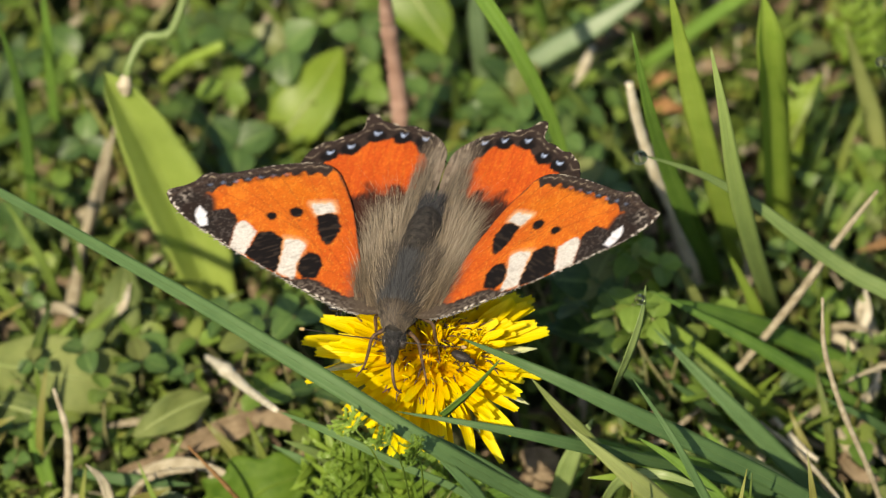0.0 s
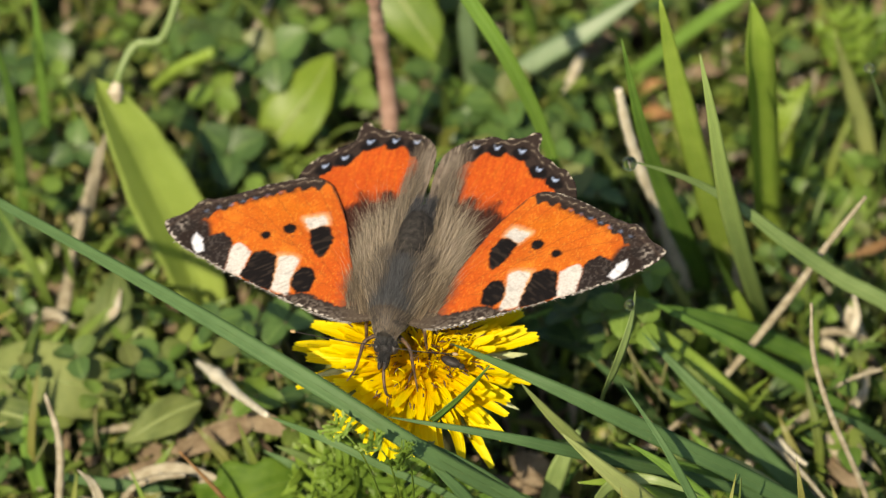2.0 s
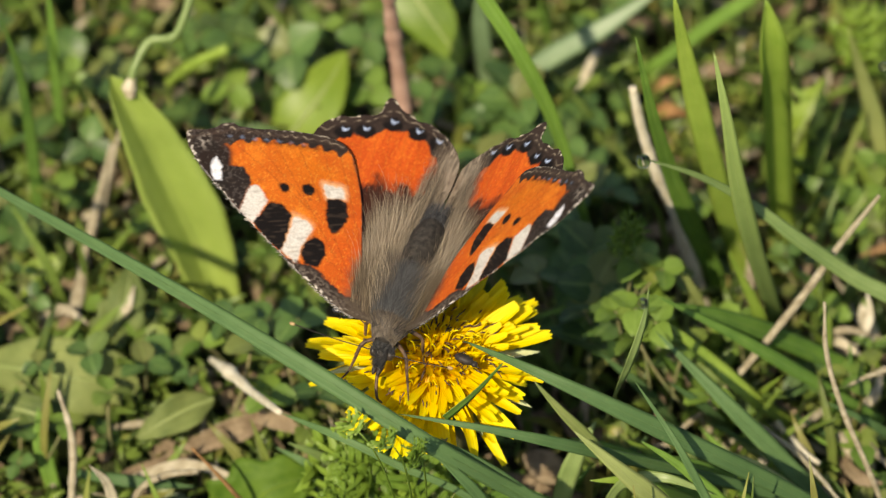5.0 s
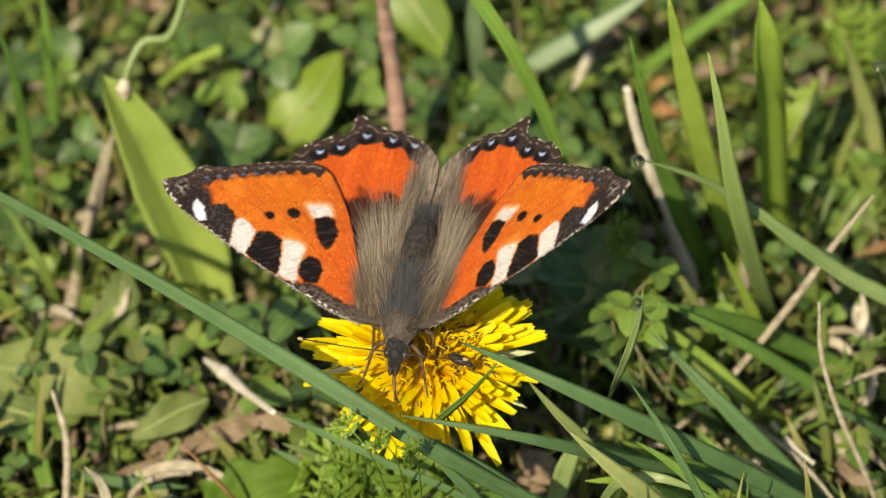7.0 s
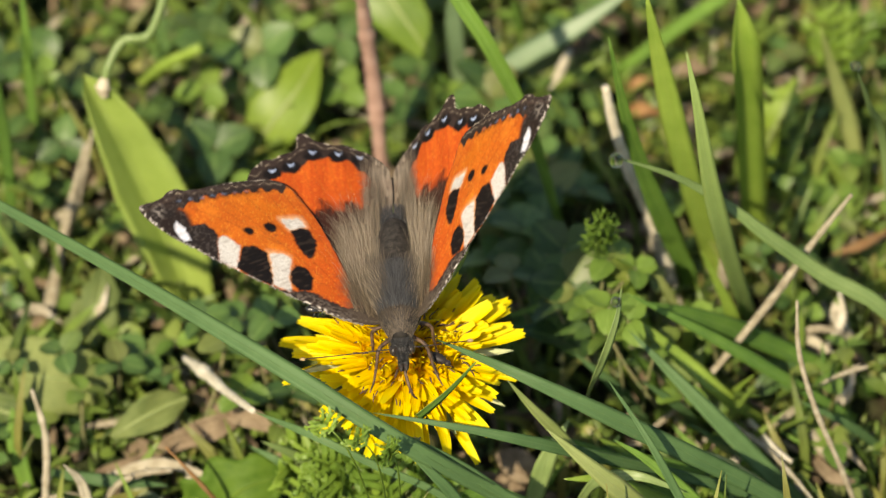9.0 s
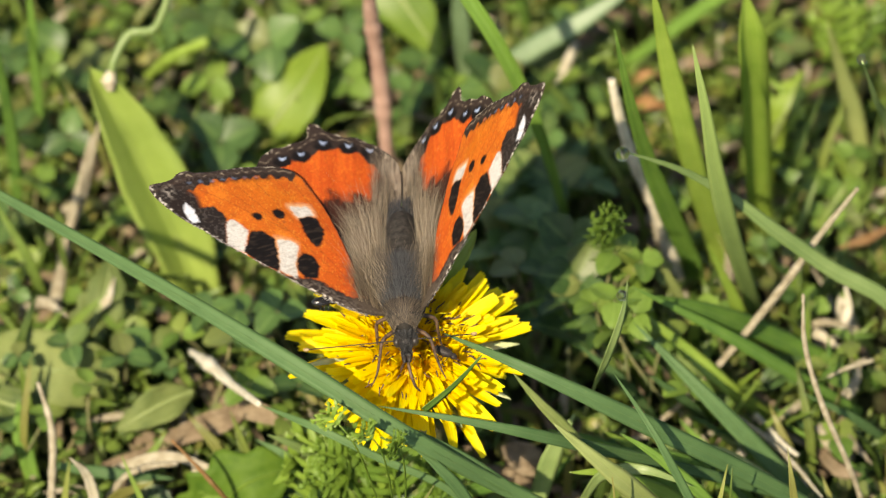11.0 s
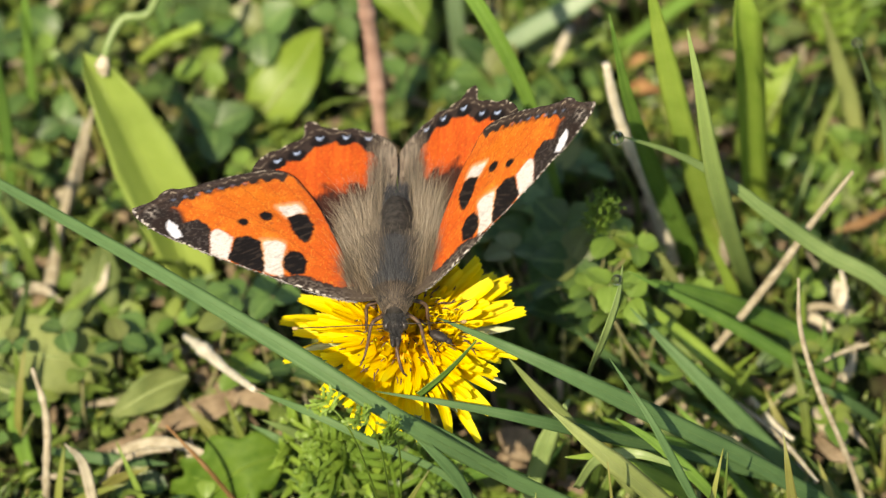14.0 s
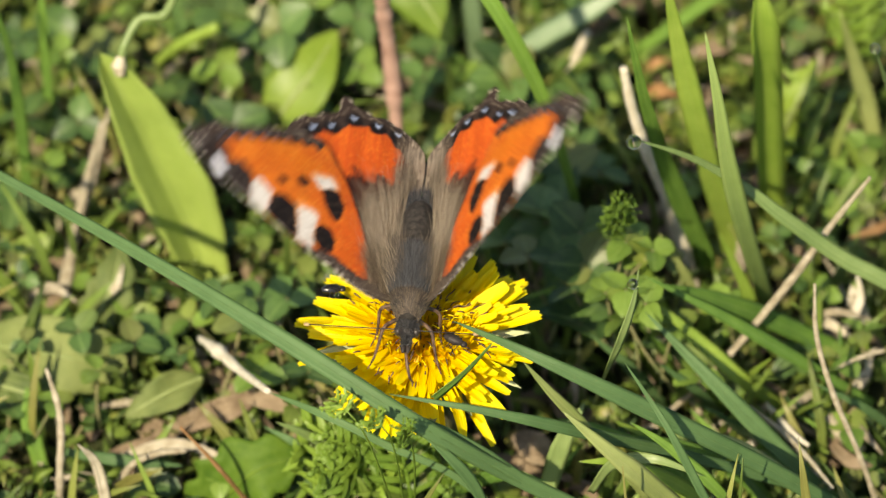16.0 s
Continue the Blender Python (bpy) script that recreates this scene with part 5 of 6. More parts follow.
grass_blade([(25.0, 20.1, 4.0), (20.1, 18.6, 12.0), (14.3, 17.0, 16.0), (9.2, 15.4, 16.0)], 1.4, GRASS, 'dark grass blade in the shade', point=0.6)
grass_blade([(32.2, -7.0, 4.0), (25.7, -4.4, 12.0), (18.1, -4.4, 18.0), (13.2, -4.3, 20.0)], 1.8, GRASS, 'green grass blade under others', point=0.6)
grass_blade([(39.9, -5.5, 2.0), (33.8, -4.5, 10.0), (27.3, -5.1, 16.0), (20.4, -6.6, 20.0)], 2.0, GRASS, 'green grass blade under others', point=0.6)
grass_blade([(47.1, 28.4, 0.0), (42.5, 26.9, 8.0), (39.9, 27.7, 10.0)], 1.8, GRASS_LIGHT, 'short light green grass blade', point=0.7)
grass_blade([(42.0, 10.3, 2.0), (44.1, 10.4, 8.0), (45.2, 11.3, 12.0), (45.2, 13.7, 14.0)], 1.4, GRASS, 'dark upright grass blade', face=(0.4, -0.8, 0.4), point=0.6)
grass_blade([(28.3, 20.1, 2.0), (23.8, 18.6, 16.0), (21.6, 18.5, 24.0)], 1.7, GRASS_LIGHT, 'light green grass blade in turf', face=(0.2, -0.8, 0.5), point=0.6)
grass_blade([(34.6, 28.4, 0.0), (33.8, 30.2, 4.0), (33.2, 32.8, 8.0)], 1.2, DRY, 'withered upright grass blade', face=(0.2, -0.8, 0.5), point=0.5)
grass_blade([(30.1, 31.8, 0.0), (27.9, 32.8, 6.0), (25.8, 34.6, 12.0)], 1.6, DRY, 'withered brown grass blade', face=(0.2, -0.8, 0.5), point=0.5)
grass_blade([(2.2, -6.8, 10.0), (7.0, -10.4, 18.0), (11.8, -12.7, 20.0)], 1.8, GRASS, 'short green grass blade lying low', point=0.6)
grass_blade([(-25.9, 47.5, 0.0), (-28.0, 41.5, 8.0), (-30.4, 39.7, 12.0)], 1.2, GRASS_LIGHT, 'short light green grass blade', point=0.6)
grass_blade([(-10.3, -2.3, 6.0), (-12.9, -3.8, 12.0), (-15.6, -3.8, 15.0), (-18.7, -1.9, 15.0)], 1.3, GRASS_BLUE, 'dark green grass blade lying low', point=0.6)
broad_leaf([(-54.0, 12.8, 5.0), (-48.5, 9.6, 7.0), (-44.0, 8.4, 7.0), (-39.7, 10.4, 6.0)], 4.0, LEAF_DULL, 'dull green leaf lying flat', wave=0.12)
grass_blade([(-43.4, 0.6, 0.0), (-45.0, 4.0, 6.0), (-45.6, 7.3, 10.0)], 2.2, GRASS, 'dark broad grass blade low in turf', face=(0.2, -0.8, 0.5), point=0.4)
grass_blade([(-40.9, -0.3, 8.0), (-34.5, -2.2, 9.0), (-27.7, -2.1, 8.0)], 1.5, GRASS_BLUE, 'blue-green grass blade lying on soil', point=0.5)
grass_blade([(36.4, -15.1, 10.0), (30.1, -17.1, 24.0), (24.5, -15.7, 30.0), (20.3, -14.7, 33.0)], 1.5, GRASS, 'green grass blade crossing others', point=0.6)
grass_blade([(6.8, -23.7, 22.0), (4.4, -23.0, 32.0), (0.9, -21.7, 37.0), (-2.2, -20.0, 39.0)], 1.4, GRASS_BLUE, 'narrow blue-green grass blade under the flower', point=0.6)
grass_blade([(44.4, -10.1, 4.0), (40.1, -9.7, 14.0), (33.7, -8.2, 20.0), (29.4, -7.4, 22.0)], 1.4, GRASS_PALE, 'pale green grass blade low in turf', point=0.6)
dry_stalk([(34.3, 0.8, 6.0), (35.4, 1.7, 9.0), (35.0, 3.4, 12.0)], [0.5, 0.6, 0.3], CREAM, 'short bleached straw end')
dry_stalk([(47.8, 3.9, 4.0), (45.1, 4.0, 7.0), (43.9, 5.6, 8.0)], [0.6, 0.7, 0.5], DRY, 'short thick dry straw scrap')
grass_blade([(24.7, 55.2, 6), (26.6, 54.1, 8), (28.8, 54.2, 7)], 2.0, RUST, 'rusty dead leaf scrap', point=0.6)
grass_blade([(24.9, 60.2, 5), (26.7, 59.5, 7), (28.6, 60.7, 6)], 1.6, RUST, 'rusty dead leaf scrap', point=0.6)
grass_blade([(40.9, 65.7, 3.0), (44.8, 64.8, 6.0), (48.2, 63.9, 6.0)], 1.6, RUST, 'rusty dead leaf scrap', point=0.6)
grass_blade([(44.1, 2.3, 2.0), (45.8, 4.0, 6.0), (47.1, 7.2, 8.0)], 2.6, DEAD, 'brown dead leaf scrap in turf', point=0.5)
grass_blade([(50.0, 15.1, 2.0), (48.3, 15.3, 8.0), (48.9, 17.8, 10.0)], 2.0, GRASS_LIGHT, 'short yellow-green grass blade', face=(0.2, -0.8, 0.5), point=0.6)
grass_blade([(16.6, -14.2, 20.0), (18.7, -15.7, 27.0), (22.7, -17.2, 30.0), (28.0, -17.9, 28.0)], 1.4, GRASS_SAGE, 'pale green grass blade bent over', point=0.5)
grass_blade([(33.5, -12.9, 8.0), (27.5, -12.7, 18.0), (20.1, -13.4, 24.0), (15.2, -14.6, 26.0)], 1.8, GRASS_LIGHT, 'yellow-green grass blade under others', point=0.6)
grass_blade([(29.5, 18.4, 2.0), (30.5, 18.6, 8.0), (30.7, 20.3, 12.0)], 1.8, GRASS_LIGHT, 'yellow-green grass blade in turf', face=(0.2, -0.8, 0.5), point=0.6)
broad_leaf([(30.3, 8.7, 4.0), (32.7, 8.8, 8.0), (35.5, 9.7, 9.0)], 3.6, CLOVER_LIGHT, 'small wrinkled fresh green leaf', tooth=0.25, teeth=4, wave=0.12)
grass_blade([(37.6, 16.9, 6.0), (34.8, 17.0, 16.0), (31.1, 16.9, 26.0)], 1.6, GRASS_LIGHT, 'yellow-green grass blade in turf', face=(-0.1, -0.8, 0.5), point=0.6)
grass_blade([(30.7, 20.2, 6.0), (28.2, 18.6, 16.0), (24.7, 18.5, 24.0)], 1.3, GRASS_PALE, 'narrow pale grass blade in turf', face=(-0.1, -0.8, 0.5), point=0.6)
grass_blade([(41.4, 18.6, 8.0), (45.0, 18.0, 11.0), (49.5, 17.8, 10.0)], 0.9, DRY, 'dry brown grass scrap', point=0.5)
grass_blade([(46.1, 18.5, 6.0), (48.1, 20.2, 10.0), (47.8, 23.2, 12.0)], 1.0, CREAM, 'bleached grass scrap standing up', point=0.5)
broad_leaf([(-37.4, 2.0, 4.0), (-33.0, 2.6, 5.0), (-28.4, 4.6, 5.0)], 1.9, DEAD, 'brown dead leaf lying on the soil', wave=0.15)
broad_leaf([(-23.8, 10.8, 6.0), (-19.2, 7.4, 8.0), (-14.1, 6.0, 7.0)], 2.2, DEAD, 'curled brown dead leaf on the soil', wave=0.2, fold=0.4)
grass_blade([(-36.0, 0.1, 6.0), (-28.3, 0.2, 9.0), (-19.6, -3.0, 8.0)], 1.4, DRY, 'dry brown grass blade lying on soil', point=0.6)
grass_blade([(-47.1, 25.1, 4.0), (-43.8, 23.1, 8.0), (-40.8, 21.0, 8.0)], 1.4, DRY, 'dry brown grass scrap in turf', point=0.6)
grass_blade([(-39.2, 24.3, 5.0), (-36.6, 22.3, 9.0), (-35.7, 25.2, 10.0)], 1.2, CREAM, 'bleached grass scrap in turf', point=0.6)
grass_blade([(41.1, 2.9, 1.0), (35.2, 2.3, 9.0), (28.5, 2.8, 14.0)], 1.0, GRASS_BLUE, 'blue-green grass blade low in turf', point=0.6, face=(-0.4, -0.6, 0.7))
grass_blade([(30.1, -3.6, 1.0), (31.1, -5.1, 10.0), (32.5, -5.4, 16.0)], 1.4, GRASS_LIGHT, 'yellow-green grass blade low in turf', point=0.6, face=(0.2, -0.6, 0.7))
grass_blade([(9.0, -7.1, 1.0), (12.4, -4.5, 8.0), (16.6, -1.9, 13.0)], 1.3, GRASS, 'dark green grass blade low in turf', point=0.6, face=(0.3, -0.6, 0.7))
grass_blade([(39.4, -6.3, 1.0), (35.3, -5.5, 9.0), (30.7, -3.9, 14.0)], 1.1, GRASS_BLUE, 'blue-green grass blade low in turf', point=0.6, face=(-0.4, -0.6, 0.7))
grass_blade([(46.8, -7.4, 1.0), (41.9, -3.8, 6.0), (36.2, -0.7, 10.0)], 1.1, GRASS, 'dark green grass blade low in turf', point=0.6, face=(-0.1, -0.6, 0.7))
grass_blade([(38.0, 3.9, 1.0), (34.9, 2.2, 8.0), (31.4, 1.3, 13.0)], 1.0, GRASS_SAGE, 'pale green grass blade low in turf', point=0.6, face=(0.1, -0.6, 0.7))
grass_blade([(43.3, 17.1, 1.0), (40.7, 16.1, 6.0), (38.0, 16.2, 9.0)], 1.1, GRASS_SAGE, 'pale green grass blade low in turf', point=0.6, face=(-0.1, -0.6, 0.7))
grass_blade([(36.8, -2.6, 1.0), (32.8, 0.9, 7.0), (28.1, 4.3, 11.0)], 1.6, GRASS, 'dark green grass blade low in turf', point=0.6, face=(-0.4, -0.6, 0.7))
grass_blade([(18.4, 4.0, 1.0), (20.1, 2.2, 8.0), (22.2, 1.9, 12.0)], 1.3, GRASS_BLUE, 'blue-green grass blade low in turf', point=0.6, face=(-0.4, -0.6, 0.7))
grass_blade([(34.7, -1.0, 1.0), (29.8, 0.5, 7.0), (24.0, 2.4, 11.0)], 1.6, GRASS_SAGE, 'pale green grass blade low in turf', point=0.6, face=(-0.3, -0.6, 0.7))
grass_blade([(29.0, 2.0, 1.0), (25.9, -1.4, 10.0), (22.6, -3.2, 16.0)], 0.9, GRASS, 'dark green grass blade low in turf', point=0.6, face=(0.3, -0.6, 0.7))
grass_blade([(36.1, 11.1, 1.0), (31.8, 9.3, 11.0), (26.9, 9.3, 17.0)], 1.2, GRASS_SAGE, 'pale green grass blade low in turf', point=0.6, face=(-0.3, -0.6, 0.7))
grass_blade([(35.5, 15.7, 1.0), (31.6, 15.7, 6.0), (27.0, 15.9, 10.0)], 1.5, GRASS, 'dark green grass blade low in turf', point=0.6, face=(0.3, -0.6, 0.7))
grass_blade([(54.3, 6.8, 1.0), (48.2, 3.9, 11.0), (41.6, 3.1, 17.0)], 1.2, GRASS_BLUE, 'blue-green grass blade low in turf', point=0.6, face=(0.1, -0.6, 0.7))
grass_blade([(29.7, 6.8, 1.0), (25.3, 3.9, 10.0), (20.4, 2.5, 16.0)], 1.1, GRASS_LIGHT, 'yellow-green grass blade low in turf', point=0.6, face=(-0.3, -0.6, 0.7))
grass_blade([(30.9, 5.2, 1.0), (32.4, 2.8, 10.0), (34.5, 1.7, 16.0)], 1.2, GRASS_LIGHT, 'yellow-green grass blade low in turf', point=0.6, face=(0.3, -0.6, 0.7))
grass_blade([(27.0, 10.5, 1.0), (22.2, 8.4, 12.0), (17.0, 8.1, 19.0)], 1.6, GRASS_BLUE, 'blue-green grass blade low in turf', point=0.6, face=(-0.1, -0.6, 0.7))
grass_blade([(40.0, 12.5, 1.0), (35.1, 10.5, 8.0), (29.6, 9.4, 13.0)], 1.3, GRASS_SAGE, 'pale green grass blade low in turf', point=0.6, face=(-0.0, -0.6, 0.7))
grass_blade([(26.3, 16.6, 1.0), (21.5, 15.7, 8.0), (15.9, 16.3, 12.0)], 1.0, GRASS_LIGHT, 'yellow-green grass blade low in turf', point=0.6, face=(-0.0, -0.6, 0.7))
grass_blade([(47.0, 12.8, 1.0), (43.3, 13.7, 8.0), (39.1, 14.9, 13.0)], 1.1, GRASS_BLUE, 'blue-green grass blade low in turf', point=0.6, face=(-0.3, -0.6, 0.7))
grass_blade([(43.7, 0.7, 1.0), (38.9, -0.1, 8.0), (33.5, -0.3, 13.0)], 1.6, GRASS_SAGE, 'pale green grass blade low in turf', point=0.6, face=(0.3, -0.6, 0.7))
grass_blade([(30.6, 2.1, 1.0), (25.2, -1.9, 12.0), (19.3, -3.0, 18.0)], 1.7, GRASS_LIGHT, 'yellow-green grass blade low in turf', point=0.6, face=(0.3, -0.6, 0.7))
grass_blade([(33.2, 0.7, 1.0), (34.7, -2.5, 11.0), (37.0, -3.7, 17.0)], 0.9, GRASS, 'dark green grass blade low in turf', point=0.6, face=(0.2, -0.6, 0.7))
grass_blade([(28.4, 14.6, 1.0), (26.0, 13.0, 9.0), (23.4, 12.9, 14.0)], 1.2, GRASS, 'dark green grass blade low in turf', point=0.6, face=(0.0, -0.6, 0.7))
grass_blade([(43.4, 1.5, 1.0), (38.8, -0.0, 9.0), (33.7, -0.2, 14.0)], 0.8, GRASS_LIGHT, 'yellow-green grass blade low in turf', point=0.6, face=(-0.3, -0.6, 0.7))
grass_blade([(34.1, 13.7, 1.0), (35.2, 8.2, 12.0), (36.9, 5.1, 19.0)], 0.9, GRASS_LIGHT, 'yellow-green grass blade low in turf', point=0.6, face=(-0.3, -0.6, 0.7))
grass_blade([(22.9, 20.5, 1.0), (20.0, 15.7, 11.0), (16.8, 14.2, 16.0)], 1.3, GRASS, 'dark green grass blade low in turf', point=0.6, face=(0.1, -0.6, 0.7))
grass_blade([(47.7, 5.9, 1.0), (43.7, 6.2, 6.0), (39.0, 7.3, 9.0)], 1.1, GRASS_BLUE, 'blue-green grass blade low in turf', point=0.6, face=(-0.4, -0.6, 0.7))
grass_blade([(53.1, -0.9, 1.0), (46.6, 3.3, 5.0), (38.8, 6.1, 9.0)], 0.9, GRASS, 'dark green grass blade low in turf', point=0.6, face=(-0.1, -0.6, 0.7))
grass_blade([(33.7, 9.2, 1.0), (29.2, 5.7, 12.0), (24.3, 5.1, 18.0)], 1.4, GRASS_BLUE, 'blue-green grass blade low in turf', point=0.6, face=(-0.3, -0.6, 0.7))
dry_stalk([(32.6, 8.7, 8), (37.3, 1.2, 12), (40.3, -5.2, 15), (42.8, -11.2, 17)], [0.25, 0.34, 0.3, 0.2], DRY, 'thin brown straw lying in the turf')
dry_stalk([(37, 6.3, 9), (38.4, 2.2, 11), (39.8, -0.6, 12), (41.1, -1.7, 12)], [0.3, 0.5, 0.45, 0.25], CREAM, 'bleached curved straw lying in turf')
grass_blade([(42.8, 19.4, 8), (45, 16.8, 10), (47.4, 14.5, 10)], 1.3, CREAM, 'bleached grass scrap in turf', point=0.6)
grass_blade([(44, 4.8, 5), (46.1, 0.1, 7), (48.6, -0.7, 7)], 1.8, DEAD, 'brown dead leaf scrap in turf', point=0.5)
grass_blade([(45.4, 7.2, 6), (47.5, 3.3, 8), (49.6, -0.6, 9)], 1.2, DRY, 'dry brown grass scrap in turf', point=0.6)
grass_blade([(43.8, 12.8, 6), (46.4, 11.9, 9), (49.9, 13.7, 10)], 1.6, DRY, 'dry brown grass scrap in turf', point=0.6)
grass_blade([(46.8, 10.4, 6), (48.3, 11.2, 8), (49.4, 14.5, 9)], 1.4, CREAM, 'bleached grass scrap in turf', point=0.6)
grass_blade([(34.3, 26.4, 4), (34.8, 26.1, 9), (34.4, 26.9, 13)], 1.5, DRY, 'withered brown grass blade', face=(0.2, -0.8, 0.5), point=0.5)


# ---- clover and undergrowth ----
def leaflet_data(length, width, seed):
    r = random.Random(seed)
    n, cols = 8, 4
    verts, faces, uvs = [], [], []
    for under in (0, 1):
        r = random.Random(seed)
        for i in range(n + 1):
            v = i / n
            w = width * 0.5 * max(math.sin(min(v * 1.02, 1) ** 0.8 * 3.1) ** 0.62 if v > 0 else 0.0, 0.06)
            w *= 1 + r.uniform(-0.07, 0.07)
            for k in range(cols + 1):
                a = k / cols * 2 - 1
                notch = 0.09 * length * (1 - abs(a)) if i == n else 0
                z = 0.24 * w * abs(a) + 0.10 * length * v * (1 - v) - 0.22 * length * v * v * r.uniform(0.6, 1.2) * 0.4 - 0.08 * under
                verts.append((a * w, length * v - notch, z))
                uvs.append((0.5 + a * 0.5, v))
    row, half = cols + 1, (n + 1) * (cols + 1)
    for i in range(n):
        for k in range(cols):
            q = (i * row + k, i * row + k + 1, (i + 1) * row + k + 1, (i + 1) * row + k)
            faces.append(q)
            faces.append(tuple(half + j for j in q[::-1]))
    return verts, faces, uvs


def clover(size, height, seed, mat):
    """A three-leaved clover: three leaflets on a bent stalk."""
    r = random.Random(seed)
    plant = tagged(new("clover"), "small three-leaved green clover in the turf", "clover", "clovers in the turf")
    lean = (r.uniform(-2, 2), r.uniform(-2, 2))
    v, f, u = tube_data([(-lean[0], -lean[1], -height), (-lean[0] * 0.5, -lean[1] * 0.2, -height * 0.5), (0, 0, 0)], [0.22, 0.2, 0.16], 5, 5)
    part("stalk", mesh_of("stalk", v, f, STEM, u), plant)
    me = mesh_of("leaflet", *leaflet_data(size, size * r.uniform(0.78, 0.95), seed)[:2], mat, leaflet_data(size, size * 0.85, seed)[2])
    for k in range(3):
        leaflet = part("leaflet", me, plant)
        leaflet.matrix_basis = pose(0, 0, 0, 0, 0, 120 * k + r.uniform(-9, 9)) @ pose(0, 0.0002, 0, r.uniform(-14, 22), r.uniform(-12, 12), 0)
    return plant


def frond_data(points, width, bare, seed):
    """A feather leaf of yarrow along a bent rib: side leaflets that fork into fine points."""
    r = random.Random(seed)
    path = spline(points, 40)
    pieces = [tube_data(points, [w * min(1.0, width * 0.14) for w in (0.32, 0.26, 0.10)], 5, 14)]
    spaced = list(frames_along(path, (0.1, -0.6, 0.8)))
    length = sum((q - p).length for p, q in zip(path, path[1:])) * (1 - bare)
    count = max(5, int(length * 0.62))
    for i in range(count):
        v = (i + 0.5) / count
        p, t, s, u = spaced[int((bare + (1 - bare) * v) * 40 * 0.999)]
        out = width * 0.5 * max(math.sin(min(0.16 + v * 0.88, 1.0) * 3.05), 0.05) ** 0.7
        for side in (-1, 1):
            tip = p + s * (side * out) + t * (out * 0.55) + u * r.uniform(-1.3, 1.5) + t * r.uniform(-0.8, 0.8) + s * r.uniform(-0.6, 0.6)
            pieces.append(blade_data([p, (p + tip) / 2 + u * 0.25, tip], min(1.0, width * 0.11), u, 0.2, 0.8, 0.6, 4, 0.08))
            for k in range(2):
                b = p.lerp(tip, 0.42 + 0.34 * k)
                for e in (-1, 1):
                    q = b + (s * (side * 0.6) + t * (e * 0.8 + 0.35) + u * r.uniform(-0.9, 1.1)) * (out * 0.36 * r.uniform(0.5, 1.5))
                    pieces.append(blade_data([b, (b + q) / 2, q], min(1.15, width * 0.13), u, 0.2, 0.9, 0.6, 3, 0.07))
    return joined(pieces)


def yarrow(points, width, seed, bare=0.35):
    v, f, u = frond_data(points, width, bare, seed)
    return tagged(new("yarrow_leaf", mesh_of("yarrow_leaf", v, f, YARROW, u)), "feathery finely cut green yarrow leaf", "leaf", "feathery leaves")


yarrow([(-11.5, -7.9, 0.0), (-10.1, -6.8, 10.0), (-8.8, -2.0, 17.0)], 13, 60)
yarrow([(-1.5, -10.2, 0.0), (-2.7, -7.5, 11.0), (-4.2, -4.4, 18.0)], 13, 61)
yarrow([(-2.9, -0.9, 2.0), (-7.0, -5.9, 15.0), (-12.5, -6.0, 19.0)], 8, 62, 0.25)
yarrow([(-2.6, -1.3, 2.0), (-7.6, -7.6, 14.0), (-13.6, -10.3, 18.0)], 7, 63, 0.25)
yarrow([(-3.1, -1.3, 2.0), (1.0, -6.9, 14.0), (4.0, -7.9, 17.0)], 6, 64, 0.30)
# taller fronds of the same plant stand against the florets
yarrow([(-2.9, -7.0, -1.0), (-6.7, -21.4, 38.0), (-10.3, -20.2, 44.0)], 3.0, 72, 0.80)
yarrow([(-2.6, -7.0, -1.0), (-4.1, -22.3, 38.0), (-6.6, -23.1, 45.0)], 3.0, 73, 0.78)
yarrow([(-2.2, -7.0, -1.0), (-2.1, -21.7, 36.0), (-3.4, -23.9, 44.0)], 3.0, 74, 0.78)
yarrow([(21.8, 23.6, 14), (20.3, 17.7, 26), (18.6, 12.2, 38)], 3.8, 65, 0.45)
yarrow([(21.5, 24, 14), (19.9, 17.8, 26), (17.8, 13.3, 35)], 3.2, 66, 0.55)
yarrow([(21.9, 24, 14), (20.7, 17.8, 26), (20.5, 12.6, 36)], 3.4, 70, 0.5)
yarrow([(21.5, 23.6, 14), (20.1, 18.3, 25), (19.2, 12.8, 35)], 3.6, 71, 0.45)
yarrow([(40.5, 40.4, 0.0), (41.0, 46.7, 8.0), (41.5, 50.2, 16.0)], 6, 67)
yarrow([(49.1, 60.1, 0.0), (50.0, 62.1, 8.0), (49.1, 65.7, 14.0)], 7, 68)
yarrow([(55.8, 58.3, 0.0), (52.7, 63.0, 8.0), (52.7, 67.6, 12.0)], 6, 69)


def turf_height(x, y):
    """How high the low growth stands."""
    return 4.0 + 3.0 * noise.noise((x / 22, y / 22, 9)) + 2.0 * noise.noise((x / 8, y / 8, 2))


def in_thinned_patch(x, y):
    """A patch behind the flower, thinned to mostly larger clovers to imitate shade."""
    return math.hypot((x - 13) / 13, (y - 45) / 15) < 1


